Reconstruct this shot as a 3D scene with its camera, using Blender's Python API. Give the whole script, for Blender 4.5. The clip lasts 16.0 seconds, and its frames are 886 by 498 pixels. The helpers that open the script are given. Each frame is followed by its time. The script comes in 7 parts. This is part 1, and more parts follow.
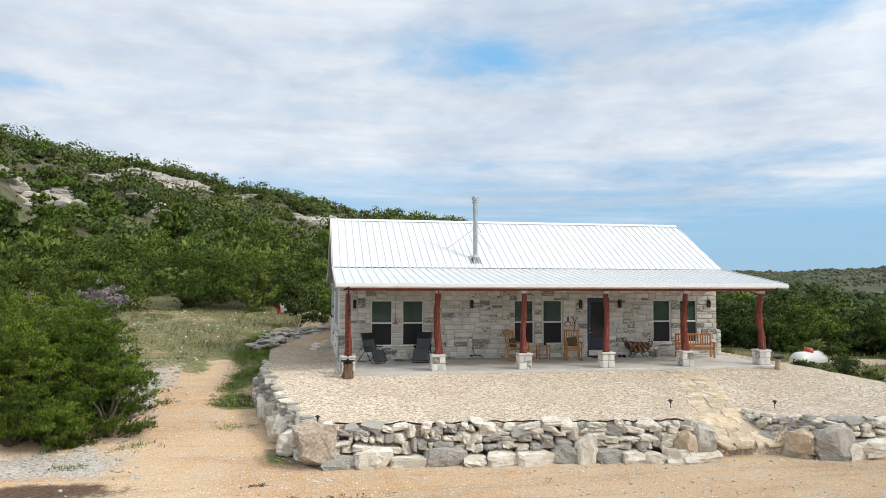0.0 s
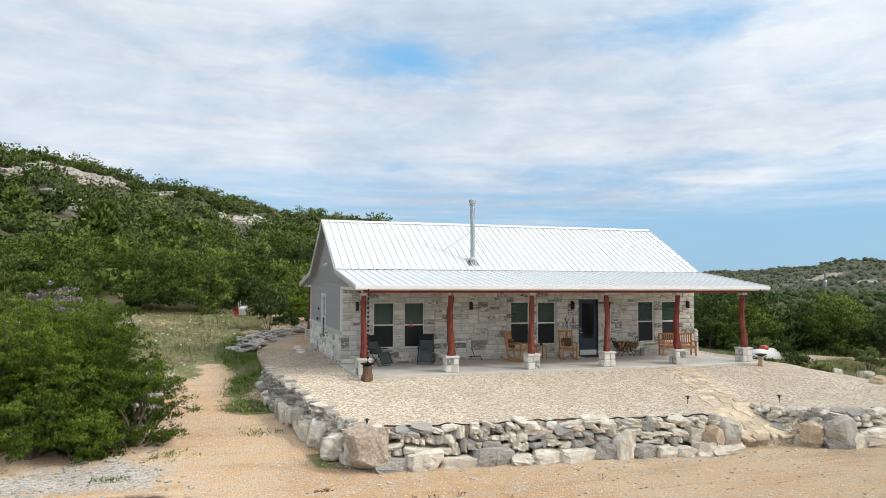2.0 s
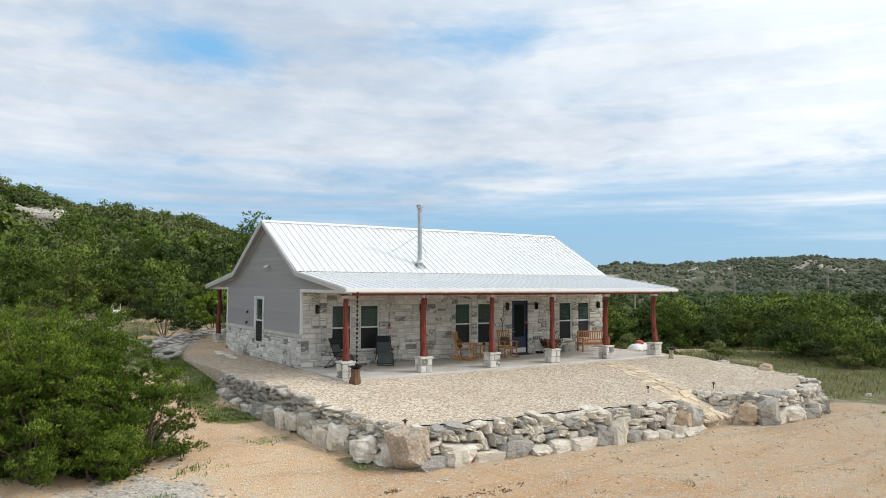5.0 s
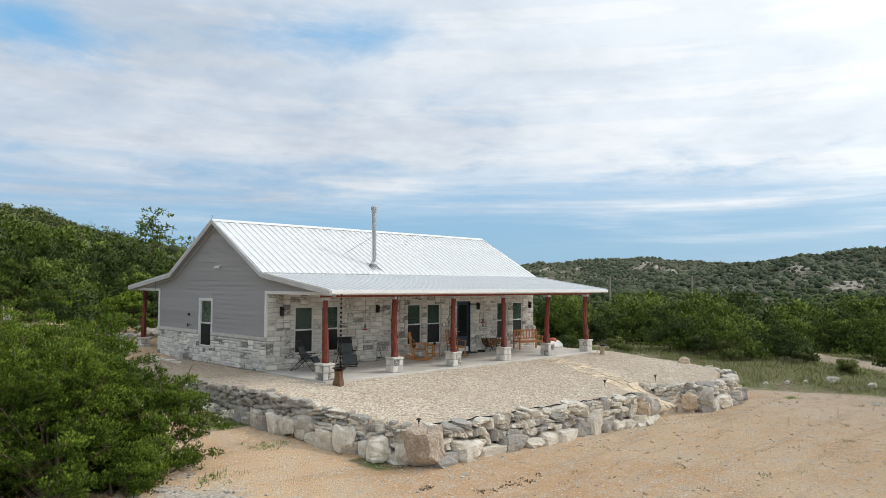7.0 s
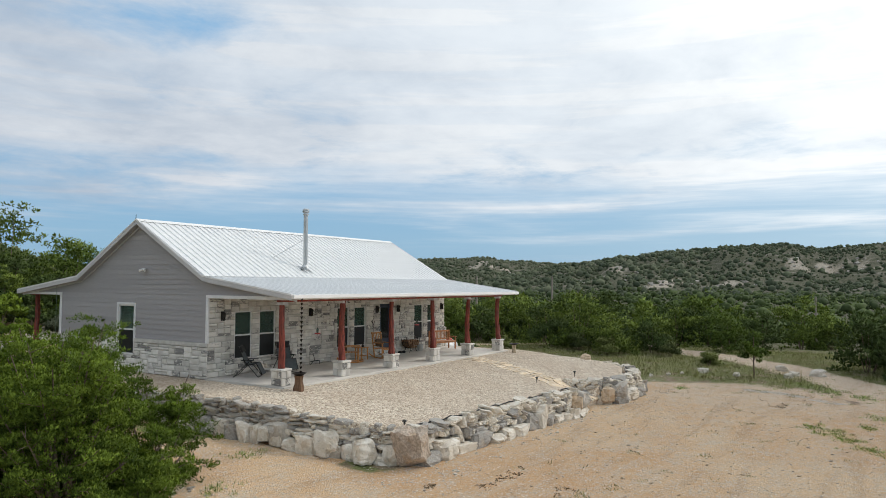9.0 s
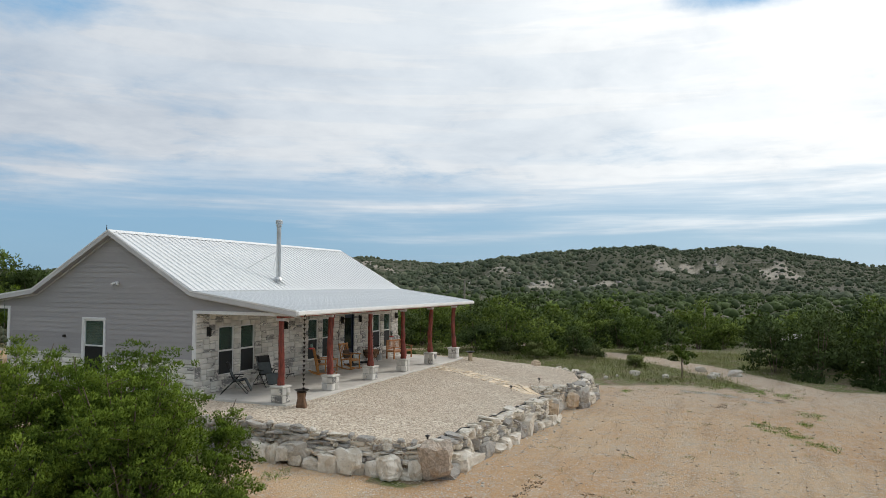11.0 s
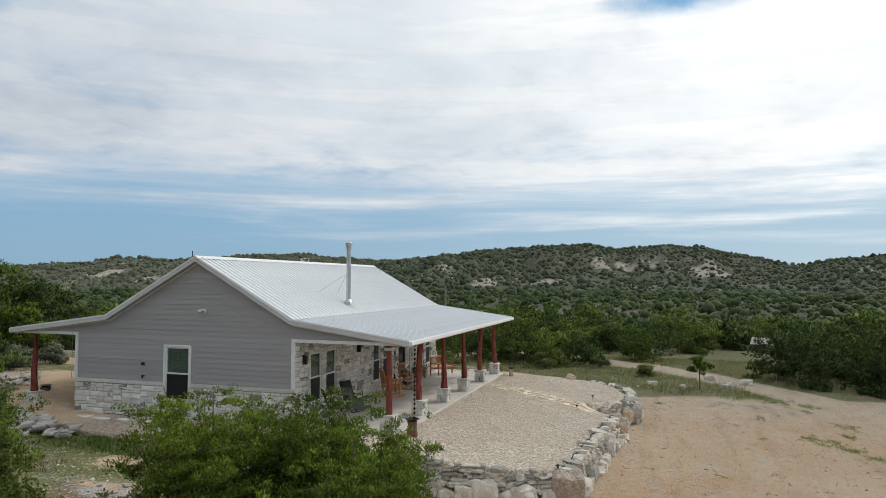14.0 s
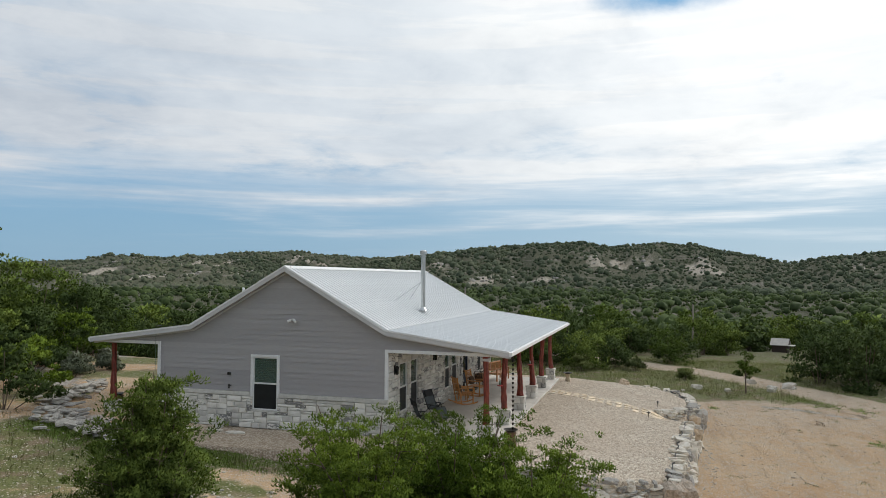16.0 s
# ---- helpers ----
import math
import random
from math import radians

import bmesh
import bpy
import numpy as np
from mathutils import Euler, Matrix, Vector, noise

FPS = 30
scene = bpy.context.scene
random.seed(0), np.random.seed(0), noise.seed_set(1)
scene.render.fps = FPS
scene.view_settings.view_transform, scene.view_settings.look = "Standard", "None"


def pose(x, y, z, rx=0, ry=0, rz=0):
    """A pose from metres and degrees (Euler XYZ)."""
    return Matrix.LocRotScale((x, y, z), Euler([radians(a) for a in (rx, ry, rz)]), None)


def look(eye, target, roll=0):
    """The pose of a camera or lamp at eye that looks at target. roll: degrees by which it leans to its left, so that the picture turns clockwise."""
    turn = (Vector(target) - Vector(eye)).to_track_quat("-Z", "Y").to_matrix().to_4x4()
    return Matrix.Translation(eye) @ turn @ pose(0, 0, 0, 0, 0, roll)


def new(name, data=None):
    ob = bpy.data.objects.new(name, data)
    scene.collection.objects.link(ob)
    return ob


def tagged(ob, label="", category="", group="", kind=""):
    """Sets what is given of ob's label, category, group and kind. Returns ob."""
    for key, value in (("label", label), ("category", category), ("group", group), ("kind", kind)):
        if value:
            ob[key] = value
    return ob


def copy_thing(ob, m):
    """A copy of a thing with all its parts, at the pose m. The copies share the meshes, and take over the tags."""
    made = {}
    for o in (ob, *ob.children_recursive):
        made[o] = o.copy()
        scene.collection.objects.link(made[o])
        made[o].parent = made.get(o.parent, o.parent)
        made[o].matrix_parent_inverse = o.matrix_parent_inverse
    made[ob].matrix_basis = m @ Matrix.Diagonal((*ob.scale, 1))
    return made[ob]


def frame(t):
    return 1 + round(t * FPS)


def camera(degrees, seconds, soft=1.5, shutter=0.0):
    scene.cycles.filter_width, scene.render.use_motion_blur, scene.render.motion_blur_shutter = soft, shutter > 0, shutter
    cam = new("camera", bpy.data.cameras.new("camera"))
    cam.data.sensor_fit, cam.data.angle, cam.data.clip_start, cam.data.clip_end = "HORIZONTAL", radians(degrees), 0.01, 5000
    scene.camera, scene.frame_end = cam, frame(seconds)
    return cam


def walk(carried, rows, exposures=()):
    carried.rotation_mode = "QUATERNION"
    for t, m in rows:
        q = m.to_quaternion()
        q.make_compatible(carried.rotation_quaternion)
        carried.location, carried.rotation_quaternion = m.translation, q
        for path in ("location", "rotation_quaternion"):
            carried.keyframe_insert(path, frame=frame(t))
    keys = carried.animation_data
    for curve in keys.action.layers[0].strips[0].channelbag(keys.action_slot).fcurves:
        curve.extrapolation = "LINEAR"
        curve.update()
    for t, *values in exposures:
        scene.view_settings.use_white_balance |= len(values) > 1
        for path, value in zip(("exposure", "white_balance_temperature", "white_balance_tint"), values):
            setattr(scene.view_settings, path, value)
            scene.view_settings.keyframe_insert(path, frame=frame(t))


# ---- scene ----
# camera and its walk
cam = camera(64.0, 16.0, soft=0.65)
METRES, X0, Y0, EYE, LEAN, TURN = 32.0, -1.02, -28.3, 3.17, -0.35, -10.4
ROWS = [
    (0.0, 0.0, 0.0, 0.0, 0.0, 2.48, 0.11),
    (0.5, -0.0259, -0.0012, 0.0002, -1.66, 2.51, 0.09),
    (1.0, -0.0539, -0.0017, 0.0009, -3.28, 2.51, 0.07),
    (1.5, -0.0833, -0.0017, 0.0013, -5.12, 2.52, 0.07),
    (2.0, -0.1135, -0.0012, 0.0018, -7.17, 2.53, 0.07),
    (2.5, -0.1447, 0.0001, 0.0023, -9.49, 2.54, 0.08),
    (3.0, -0.1763, 0.0026, 0.0028, -11.97, 2.55, 0.07),
    (3.5, -0.2082, 0.0062, 0.0031, -14.57, 2.56, 0.05),
    (6.0, -0.371, 0.0444, 0.0059, -28.94, 2.57, -0.09),
    (6.5, -0.4021, 0.0565, 0.0066, -31.81, 2.56, -0.1),
    (7.0, -0.4323, 0.0696, 0.0071, -34.63, 2.54, -0.12),
    (7.5, -0.4615, 0.0834, 0.0078, -37.53, 2.52, -0.13),
    (8.0, -0.4905, 0.099, 0.0087, -41.83, 2.51, -0.12),
    (8.5, -0.5183, 0.1164, 0.011, -44.87, 2.49, -0.15),
    (9.0, -0.5452, 0.1348, 0.0129, -47.68, 2.48, -0.19),
    (9.5, -0.5708, 0.1545, 0.0148, -50.52, 2.49, -0.2),
    (12.0, -0.6784, 0.2713, 0.0431, -59.67, 2.44, -0.25),
    (12.5, -0.6965, 0.2962, 0.0495, -60.14, 2.43, -0.23),
    (13.0, -0.7134, 0.3205, 0.0561, -60.54, 2.39, -0.24),
    (13.5, -0.7293, 0.3452, 0.0608, -62.12, 2.34, -0.26),
    (14.0, -0.744, 0.3702, 0.0643, -62.45, 2.19, -0.27),
    (14.5, -0.758, 0.3949, 0.0678, -62.63, 2.04, -0.27),
    (15.0, -0.7716, 0.4192, 0.0712, -62.78, 2.02, -0.25),
    (15.5, -0.7843, 0.4438, 0.0745, -62.94, 2.01, -0.25),
    (16.0, -0.797, 0.4682, 0.078, -63.12, 1.99, -0.26),
]
BASE = pose(X0, Y0, EYE, 0, LEAN, 0) @ pose(0, 0, 0, 0, 0, TURN)
walk(cam, [(t, BASE @ pose(METRES * x, METRES * y, METRES * z, 90 + pitch, roll, yaw)) for t, x, y, z, yaw, pitch, roll in ROWS],
     exposures=[(0.0, 0.12), (4.0, 0.12), (8.0, -0.08), (12.0, -0.26), (16.0, -0.30)])

# ---- light ----
SUN_AZ, SUN_EL = 128.0, 38.0  # degrees from +y towards +x, and above the horizon
SUN_DIR = Vector((math.sin(radians(SUN_AZ)) * math.cos(radians(SUN_EL)), math.cos(radians(SUN_AZ)) * math.cos(radians(SUN_EL)), math.sin(radians(SUN_EL))))
sun = new("sun", bpy.data.lights.new("sun", "SUN"))
sun.data.energy, sun.data.angle, sun.data.color = 1.85, radians(9), (1.0, 0.95, 0.87)
sun.matrix_world = look(SUN_DIR * 60, (0, 0, 0))


class Net:
    """A small builder for node trees."""

    def __init__(self, tree):
        self.tree = tree
        tree.nodes.clear()

    def add(self, kind, inputs=None):
        n = self.tree.nodes.new(kind)
        for k, v in (inputs or {}).items():
            self.put(n.inputs[k], v)
        return n

    def put(self, socket, v):
        if isinstance(v, bpy.types.NodeSocket):
            self.tree.links.new(v, socket)
        elif isinstance(v, bpy.types.Node):
            self.tree.links.new(v.outputs[0], socket)
        else:
            socket.default_value = v

    def math(self, op, a, b=0.0, c=0.0, clamp=False):
        n = self.add("ShaderNodeMath", {0: a, 1: b, 2: c})
        n.operation, n.use_clamp = op, clamp
        return n.outputs[0]

    def vmath(self, op, a, b, out=0):
        n = self.add("ShaderNodeVectorMath", {0: a, 1: b})
        n.operation = op
        return n.outputs[out]

    def attribute(self, name, out):
        n = self.add("ShaderNodeAttribute")
        n.attribute_name = name
        return n.outputs[out]

    def step(self, v, lo, hi, to0=0.0, to1=1.0):
        n = self.add("ShaderNodeMapRange", {0: v, 1: lo, 2: hi, 3: to0, 4: to1})
        n.interpolation_type = "SMOOTHSTEP"
        return n.outputs[0]

    def noise(self, vec, scale, detail=3.0, rough=0.5, distort=0.0):
        return self.add("ShaderNodeTexNoise", {"Vector": vec, "Scale": scale, "Detail": detail, "Roughness": rough, "Distortion": distort}).outputs[0]

    def mix(self, f, a, b, blend="MIX"):
        n = self.add("ShaderNodeMix")
        n.data_type, n.blend_type = "RGBA", blend
        self.put(n.inputs[0], f), self.put(n.inputs[6], a), self.put(n.inputs[7], b)
        return n.outputs[2]


def rgb(r, g, b):
    return (r, g, b, 1.0)


world = bpy.data.worlds.new("sky")
scene.world = world
world.use_nodes = True
w = Net(world.node_tree)
sky = w.add("ShaderNodeTexSky")
sky.sky_type, sky.sun_disc, sky.sun_elevation, sky.sun_rotation, sky.air_density, sky.dust_density = "NISHITA", False, radians(SUN_EL), radians(SUN_AZ), 1.0, 0.6
ray = w.add("ShaderNodeTexCoord").outputs["Generated"]
sep = w.add("ShaderNodeSeparateXYZ", {0: ray})
up = w.math("MAXIMUM", sep.outputs[2], 0.0)
flat = w.math("DIVIDE", 1.0, w.math("ADD", up, 0.15))
plan = w.add("ShaderNodeCombineXYZ", {0: w.math("MULTIPLY", sep.outputs[0], flat), 1: w.math("MULTIPLY", sep.outputs[1], flat), 2: 5.3}).outputs[0]
big = w.noise(plan, 0.55, 3.0, 0.5, 0.15)
puff = w.noise(plan, 1.9, 8.0, 0.60, 0.35)
curd = w.noise(plan, 6.5, 7.0, 0.60, 0.45)
grain = w.math("SUBTRACT", curd, 0.5)
lump = w.noise(w.vmath("MULTIPLY", ray, (5.0, 5.0, 13.0)), 1.0, 7.0, 0.56, 0.5)


def gap(az, el, wide, tall):
    """A ragged opening in the cloud sheet, by its bearing, height and half sizes in degrees."""
    a_, e_ = radians(az), radians(el)
    off = w.vmath("SUBTRACT", ray, (math.sin(a_) * math.cos(e_), math.cos(a_) * math.cos(e_), math.sin(e_)))
    along = w.math("DIVIDE", w.vmath("DOT_PRODUCT", off, (math.cos(a_), -math.sin(a_), 0.0), 1), radians(wide))
    high = w.math("DIVIDE", w.add("ShaderNodeSeparateXYZ", {0: off}).outputs[2], radians(tall))
    return w.math("SUBTRACT", 1.0, w.math("SQRT", w.math("ADD", w.math("MULTIPLY", along, along), w.math("MULTIPLY", high, high))), clamp=True)


form = w.math("ADD", w.math("ADD", w.math("MULTIPLY", big, 0.5), w.math("MULTIPLY", puff, 0.5)), w.math("MULTIPLY", grain, 0.13))
holes = w.math("ADD", w.math("ADD", gap(15, 17.5, 13, 3.6), gap(38, 19.5, 12, 3.4)), w.math("ADD", gap(-20, 13.5, 9, 1.5), gap(93, 21.0, 12, 1.6)))
form = w.math("SUBTRACT", form, w.math("MULTIPLY", holes, 0.27))
cover = w.step(form, 0.20, 0.46)
shade = w.math("ADD", w.math("ADD", w.math("MULTIPLY", w.noise(plan, 1.05, 7.0, 0.55, 0.3), 0.50), w.math("ADD", w.math("MULTIPLY", puff, 0.15), w.math("MULTIPLY", lump, 0.35))), w.math("MULTIPLY", grain, 0.16))
cloud = w.mix(w.step(shade, 0.32, 0.66), rgb(0.48, 0.56, 0.67), rgb(0.78, 0.825, 0.88))
glow = w.vmath("DOT_PRODUCT", ray, tuple(SUN_DIR), 1)
cloud = w.mix(w.math("MULTIPLY", w.step(glow, -0.1, 0.9), w.step(shade, 0.30, 0.60, 0.60, 1.0)), cloud, rgb(1.09, 1.135, 1.16))
cloud = w.mix(w.step(w.math("ADD", glow, w.math("MULTIPLY", w.math("SUBTRACT", shade, 0.5), 0.5)), 0.60, 0.92), cloud, rgb(1.38, 1.38, 1.36))
strata = w.noise(w.vmath("MULTIPLY", ray, (2.2, 2.2, 34.0)), 1.0, 5.0, 0.58, 0.3)
low = w.step(w.math("ADD", sep.outputs[2], w.math("MULTIPLY", w.math("SUBTRACT", strata, 0.5), 0.16)), 0.06, 0.17)
cover = w.math("MULTIPLY", cover, w.math("ADD", w.math("MULTIPLY", low, 0.84), w.math("ADD", 0.06, w.math("MULTIPLY", w.step(strata, 0.45, 0.7), 0.30))), clamp=True)
haze = w.math("MULTIPLY", w.step(glow, 0.25, 0.85), w.step(up, 0.30, 0.02))
clear = w.add("ShaderNodeBackground", {0: w.mix(w.math("MULTIPLY", haze, 0.5), w.mix(0.82, sky, w.mix(w.step(up, 0.02, 0.3), rgb(2.3, 4.6, 6.9), rgb(2.1, 4.9, 8.0))), rgb(6.0, 7.6, 8.6)), 1: 0.11})
veil = w.add("ShaderNodeBackground", {0: cloud, 1: 1.0})
w.add("ShaderNodeOutputWorld", {0: w.add("ShaderNodeMixShader", {0: cover, 1: clear, 2: veil})})


# ---- materials ----
def material(name):
    m = bpy.data.materials.new(name)
    m.use_nodes = True
    return m, Net(m.node_tree)


def finish(n, colour, rough, normal=None, metal=0.0, spec=0.5, **more):
    b = n.add("ShaderNodeBsdfPrincipled", {"Base Color": colour, "Roughness": rough, "Diffuse Roughness": 1.0 if isinstance(rough, float) and rough > 0.8 else 0.0, "Metallic": metal, "Specular IOR Level": spec})
    for k, v in more.items():
        n.put(b.inputs[k.replace("_", " ")], v)
    if normal is not None:
        n.put(b.inputs["Normal"], normal)
    n.add("ShaderNodeOutputMaterial", {0: b})


def surf(name, base, rough=0.7, metal=0.0, scale=3.0, vary=0.18, fine=45.0, bump=0.2, rnd=0.0, spec=0.5, second=None, share=0.0, stretch=(1, 1, 1)):
    """A surface with coarse and fine variation; second is a stain colour that covers about that share."""
    m, n = material(name)
    vec = n.add("ShaderNodeTexCoord").outputs["Object"]
    if rnd or stretch != (1, 1, 1):
        info = n.add("ShaderNodeObjectInfo").outputs["Random"]
        vec = n.add("ShaderNodeMapping", {0: vec, 1: n.add("ShaderNodeCombineXYZ", {0: n.math("MULTIPLY", info, 37.0), 1: n.math("MULTIPLY", info, 91.0)}), 3: stretch}).outputs[0]
    coarse, grain = n.noise(vec, scale, 5.0, 0.6), n.noise(vec, fine, 3.0, 0.6)
    dark, light = [rgb(*(c * k for c in base)) for k in (1 - vary, 1 + vary)]
    colour = n.mix(n.step(coarse, 0.3, 0.7), dark, light)
    colour = n.mix(n.math("MULTIPLY", n.step(grain, 0.35, 0.7), 0.3), colour, rgb(*(c * 0.72 for c in base)))
    if second:
        colour = n.mix(n.step(n.noise(vec, scale * 1.7, 6.0, 0.65), 0.62 - share * 0.4, 0.70 - share * 0.3), colour, rgb(*second))
    if rnd:
        k = n.math("ADD", n.math("MULTIPLY", n.math("SUBTRACT", info, 0.5), 2 * rnd), 1.0)
        colour = n.mix(1.0, colour, n.add("ShaderNodeCombineColor", {0: k, 1: k, 2: k}).outputs[0], "MULTIPLY")
    normal = n.add("ShaderNodeBump", {"Strength": bump, "Distance": 0.01, "Height": n.math("ADD", grain, coarse)}).outputs[0]
    finish(n, colour, n.math("ADD", n.math("MULTIPLY", grain, 0.16), rough - 0.08), normal, metal, spec)
    return m


ROOF = surf("white_painted_steel", (0.79, 0.805, 0.805), 0.36, 0.10, 0.6, 0.04, 9, 0.04)
FASCIA = surf("white_painted_trim", (0.80, 0.80, 0.80), 0.45, 0, 1.5, 0.05, 30, 0.05)
RAKE = surf("pale_grey_trim", (0.60, 0.59, 0.60), 0.5, 0, 1.5, 0.06, 30, 0.05)
SIDING = surf("warm_grey_siding", (0.375, 0.360, 0.368), 0.6, 0, 0.8, 0.04, 30, 0.05, rnd=0.05, stretch=(1, 0.15, 3))
SOFFIT = surf("soffit_board", (0.78, 0.77, 0.74), 0.6, 0, 1.5, 0.06, 40, 0.05)
CEDAR = surf("red_stained_cedar", (0.19, 0.034, 0.020), 0.45, 0, 7.0, 0.55, 30, 0.9, stretch=(3, 3, 0.5))
BEAM = surf("red_stained_beam", (0.25, 0.038, 0.024), 0.5, 0, 3.0, 0.25, 40, 0.2)
CONCRETE = surf("porch_concrete", (0.58, 0.555, 0.515), 0.75, 0, 0.7, 0.10, 40, 0.1, second=(0.50, 0.475, 0.435), share=0.3)
MORTAR = surf("grey_mortar", (0.56, 0.54, 0.50), 0.9, 0, 4, 0.15, 60, 0.4)
CAPSTONE = surf("pale_cut_stone", (0.62, 0.60, 0.56), 0.75, 0, 4, 0.12, 50, 0.2, rnd=0.06)
GOLDWOOD = surf("honey_varnished_wood", (0.56, 0.25, 0.07), 0.42, 0, 6, 0.25, 40, 0.15, stretch=(4, 4, 0.6))
TEAK = surf("orange_brown_wood", (0.40, 0.17, 0.06), 0.5, 0, 6, 0.25, 40, 0.15)
BARK = surf("grey_brown_bark", (0.16, 0.12, 0.09), 0.9, 0, 6, 0.3, 30, 0.6)
PALESTUMP = surf("pale_barkless_stump", (0.40, 0.33, 0.23), 0.85, 0, 6, 0.3, 22, 0.6, stretch=(2.5, 2.5, 0.35))
STUMP = surf("weathered_stump", (0.15, 0.085, 0.048), 0.85, 0, 6, 0.4, 22, 0.8, stretch=(2.5, 2.5, 0.35))
IRON = surf("black_iron", (0.018, 0.017, 0.016), 0.5, 0.5, 8, 0.3, 50, 0.2)
BRONZE = surf("dark_bronze", (0.035, 0.03, 0.026), 0.45, 0.6, 8, 0.3, 50, 0.1)
STEEL = surf("galvanised_steel", (0.52, 0.54, 0.55), 0.32, 0.85, 3, 0.1, 40, 0.05)
MESHCLOTH = surf("charcoal_sling_fabric", (0.075, 0.09, 0.094), 0.75, 0, 5, 0.2, 120, 0.2)
PAD = surf("black_headrest_fabric", (0.012, 0.012, 0.013), 0.7, 0, 5, 0.2, 90, 0.2)
DOORBLUE = surf("navy_door_paint", (0.022, 0.035, 0.065), 0.4, 0, 2, 0.12, 40, 0.05)
VINYL = surf("white_vinyl", (0.78, 0.78, 0.77), 0.4, 0, 2, 0.04, 40, 0.03)
SCREEN = surf("dark_insect_screen", (0.010, 0.012, 0.013), 0.55, 0, 3, 0.25, 160, 0.1, spec=0.35)
BLIND = surf("green_grey_blind_slat", (0.26, 0.36, 0.32), 0.5, 0, 3, 0.1, 40, 0.05)
# near-black colour that stands in for the shade of unlit rooms
INSIDE = surf("unlit_room_dark", (0.02, 0.022, 0.022), 0.9)
RED = surf("red_enamel", (0.36, 0.02, 0.022), 0.35)
REDPAINT = surf("faded_red_dome", (0.42, 0.06, 0.03), 0.5)
WHITEPAINT = surf("white_tank_paint", (0.62, 0.62, 0.60), 0.4, 0, 1.5, 0.06, 20, 0.05)
FLAG = surf("cream_flagstone", (0.56, 0.44, 0.295), 0.85, 0, 3, 0.22, 40, 0.35, rnd=0.22, second=(0.60, 0.53, 0.43), share=0.35)
PILLOW = surf("brown_cushion", (0.12, 0.075, 0.045), 0.9, 0, 4, 0.2, 60, 0.2)
LOGEND = surf("split_firewood", (0.26, 0.15, 0.08), 0.85, 0, 7, 0.35, 40, 0.5, rnd=0.3)
PALEPOST = surf("weathered_pole", (0.30, 0.26, 0.22), 0.9, 0, 4, 0.2, 40, 0.3)
BLUETARP = surf("blue_tarpaulin", (0.02, 0.12, 0.42), 0.5)


def ashlar_material():
    m, n = material("chopped_limestone")
    info = n.math("FRACT", n.math("ADD", n.add("ShaderNodeObjectInfo").outputs["Random"], n.add("ShaderNodeNewGeometry").outputs["Random Per Island"]))
    base = n.add("ShaderNodeTexCoord").outputs["Object"]
    vec = n.vmath("ADD", base, n.add("ShaderNodeCombineXYZ", {0: n.math("MULTIPLY", info, 53.0), 2: n.math("MULTIPLY", info, 29.0)}))
    blotch, grain = n.noise(n.vmath("MULTIPLY", vec, (0.7, 0.7, 1.5)), 11.0, 7.0, 0.74, 0.4), n.noise(vec, 40.0, 4.0, 0.6)
    pale = n.mix(n.step(n.noise(vec, 2.5, 3.0), 0.3, 0.7), rgb(0.68, 0.65, 0.595), rgb(0.84, 0.815, 0.765))
    pick = n.math("FRACT", n.math("MULTIPLY", info, 17.31))
    edge = n.add("ShaderNodeMapRange", {0: pick, 1: 0.60, 2: 1.0, 3: 0.68, 4: 0.40}).outputs[0]
    spot = n.step(n.math("SUBTRACT", blotch, edge), -0.02, 0.06)
    colour = n.mix(n.math("MULTIPLY", spot, 0.88), pale, rgb(0.19, 0.185, 0.18))
    tone = n.math("ADD", 0.84, n.math("MULTIPLY", n.math("FRACT", n.math("MULTIPLY", info, 7.77)), 0.26))
    colour = n.mix(1.0, colour, n.add("ShaderNodeCombineColor", {0: tone, 1: tone, 2: tone}).outputs[0], "MULTIPLY")
    normal = n.add("ShaderNodeBump", {"Strength": 0.6, "Distance": 0.015, "Height": n.math("ADD", grain, blotch)}).outputs[0]
    finish(n, colour, 0.82, normal)
    return m


def rock_material(name, lights, dark, iron):
    """Field limestone: pale or grey by the piece, with ochre stains and lichen-grey patches."""
    m, n = material(name)
    info = n.math("FRACT", n.math("ADD", n.add("ShaderNodeObjectInfo").outputs["Random"], n.add("ShaderNodeNewGeometry").outputs["Random Per Island"]))
    vec = n.add("ShaderNodeTexCoord").outputs["Object"]
    vec = n.vmath("ADD", vec, n.add("ShaderNodeCombineXYZ", {0: n.math("MULTIPLY", info, 61.0), 1: n.math("MULTIPLY", info, 23.0)}))
    pick = n.math("FRACT", n.math("MULTIPLY", info, 13.7))
    a = n.noise(vec, 2.2, 6.0, 0.62, 0.3)
    b = n.noise(vec, 14.0, 5.0, 0.65)
    grey = n.step(pick, 0.66, 0.80)
    pale = n.mix(n.step(a, 0.35, 0.65), rgb(*lights[0]), rgb(*lights[1]))
    colour = n.mix(grey, pale, n.mix(n.step(b, 0.35, 0.65), rgb(*dark), rgb(*(c * 1.7 for c in dark))))
    colour = n.mix(n.math("MULTIPLY", n.step(n.noise(vec, 3.1, 4.0, 0.6), 0.54, 0.68), 0.42), colour, rgb(*iron))
    colour = n.mix(n.math("MULTIPLY", n.step(n.noise(vec, 8.0, 6.0, 0.7), 0.56, 0.66), 0.5), colour, rgb(*(c * 0.9 for c in dark)))
    normal = n.add("ShaderNodeBump", {"Strength": 0.8, "Distance": 0.03, "Height": n.math("ADD", a, b)}).outputs[0]
    finish(n, colour, 0.88, normal)
    return m


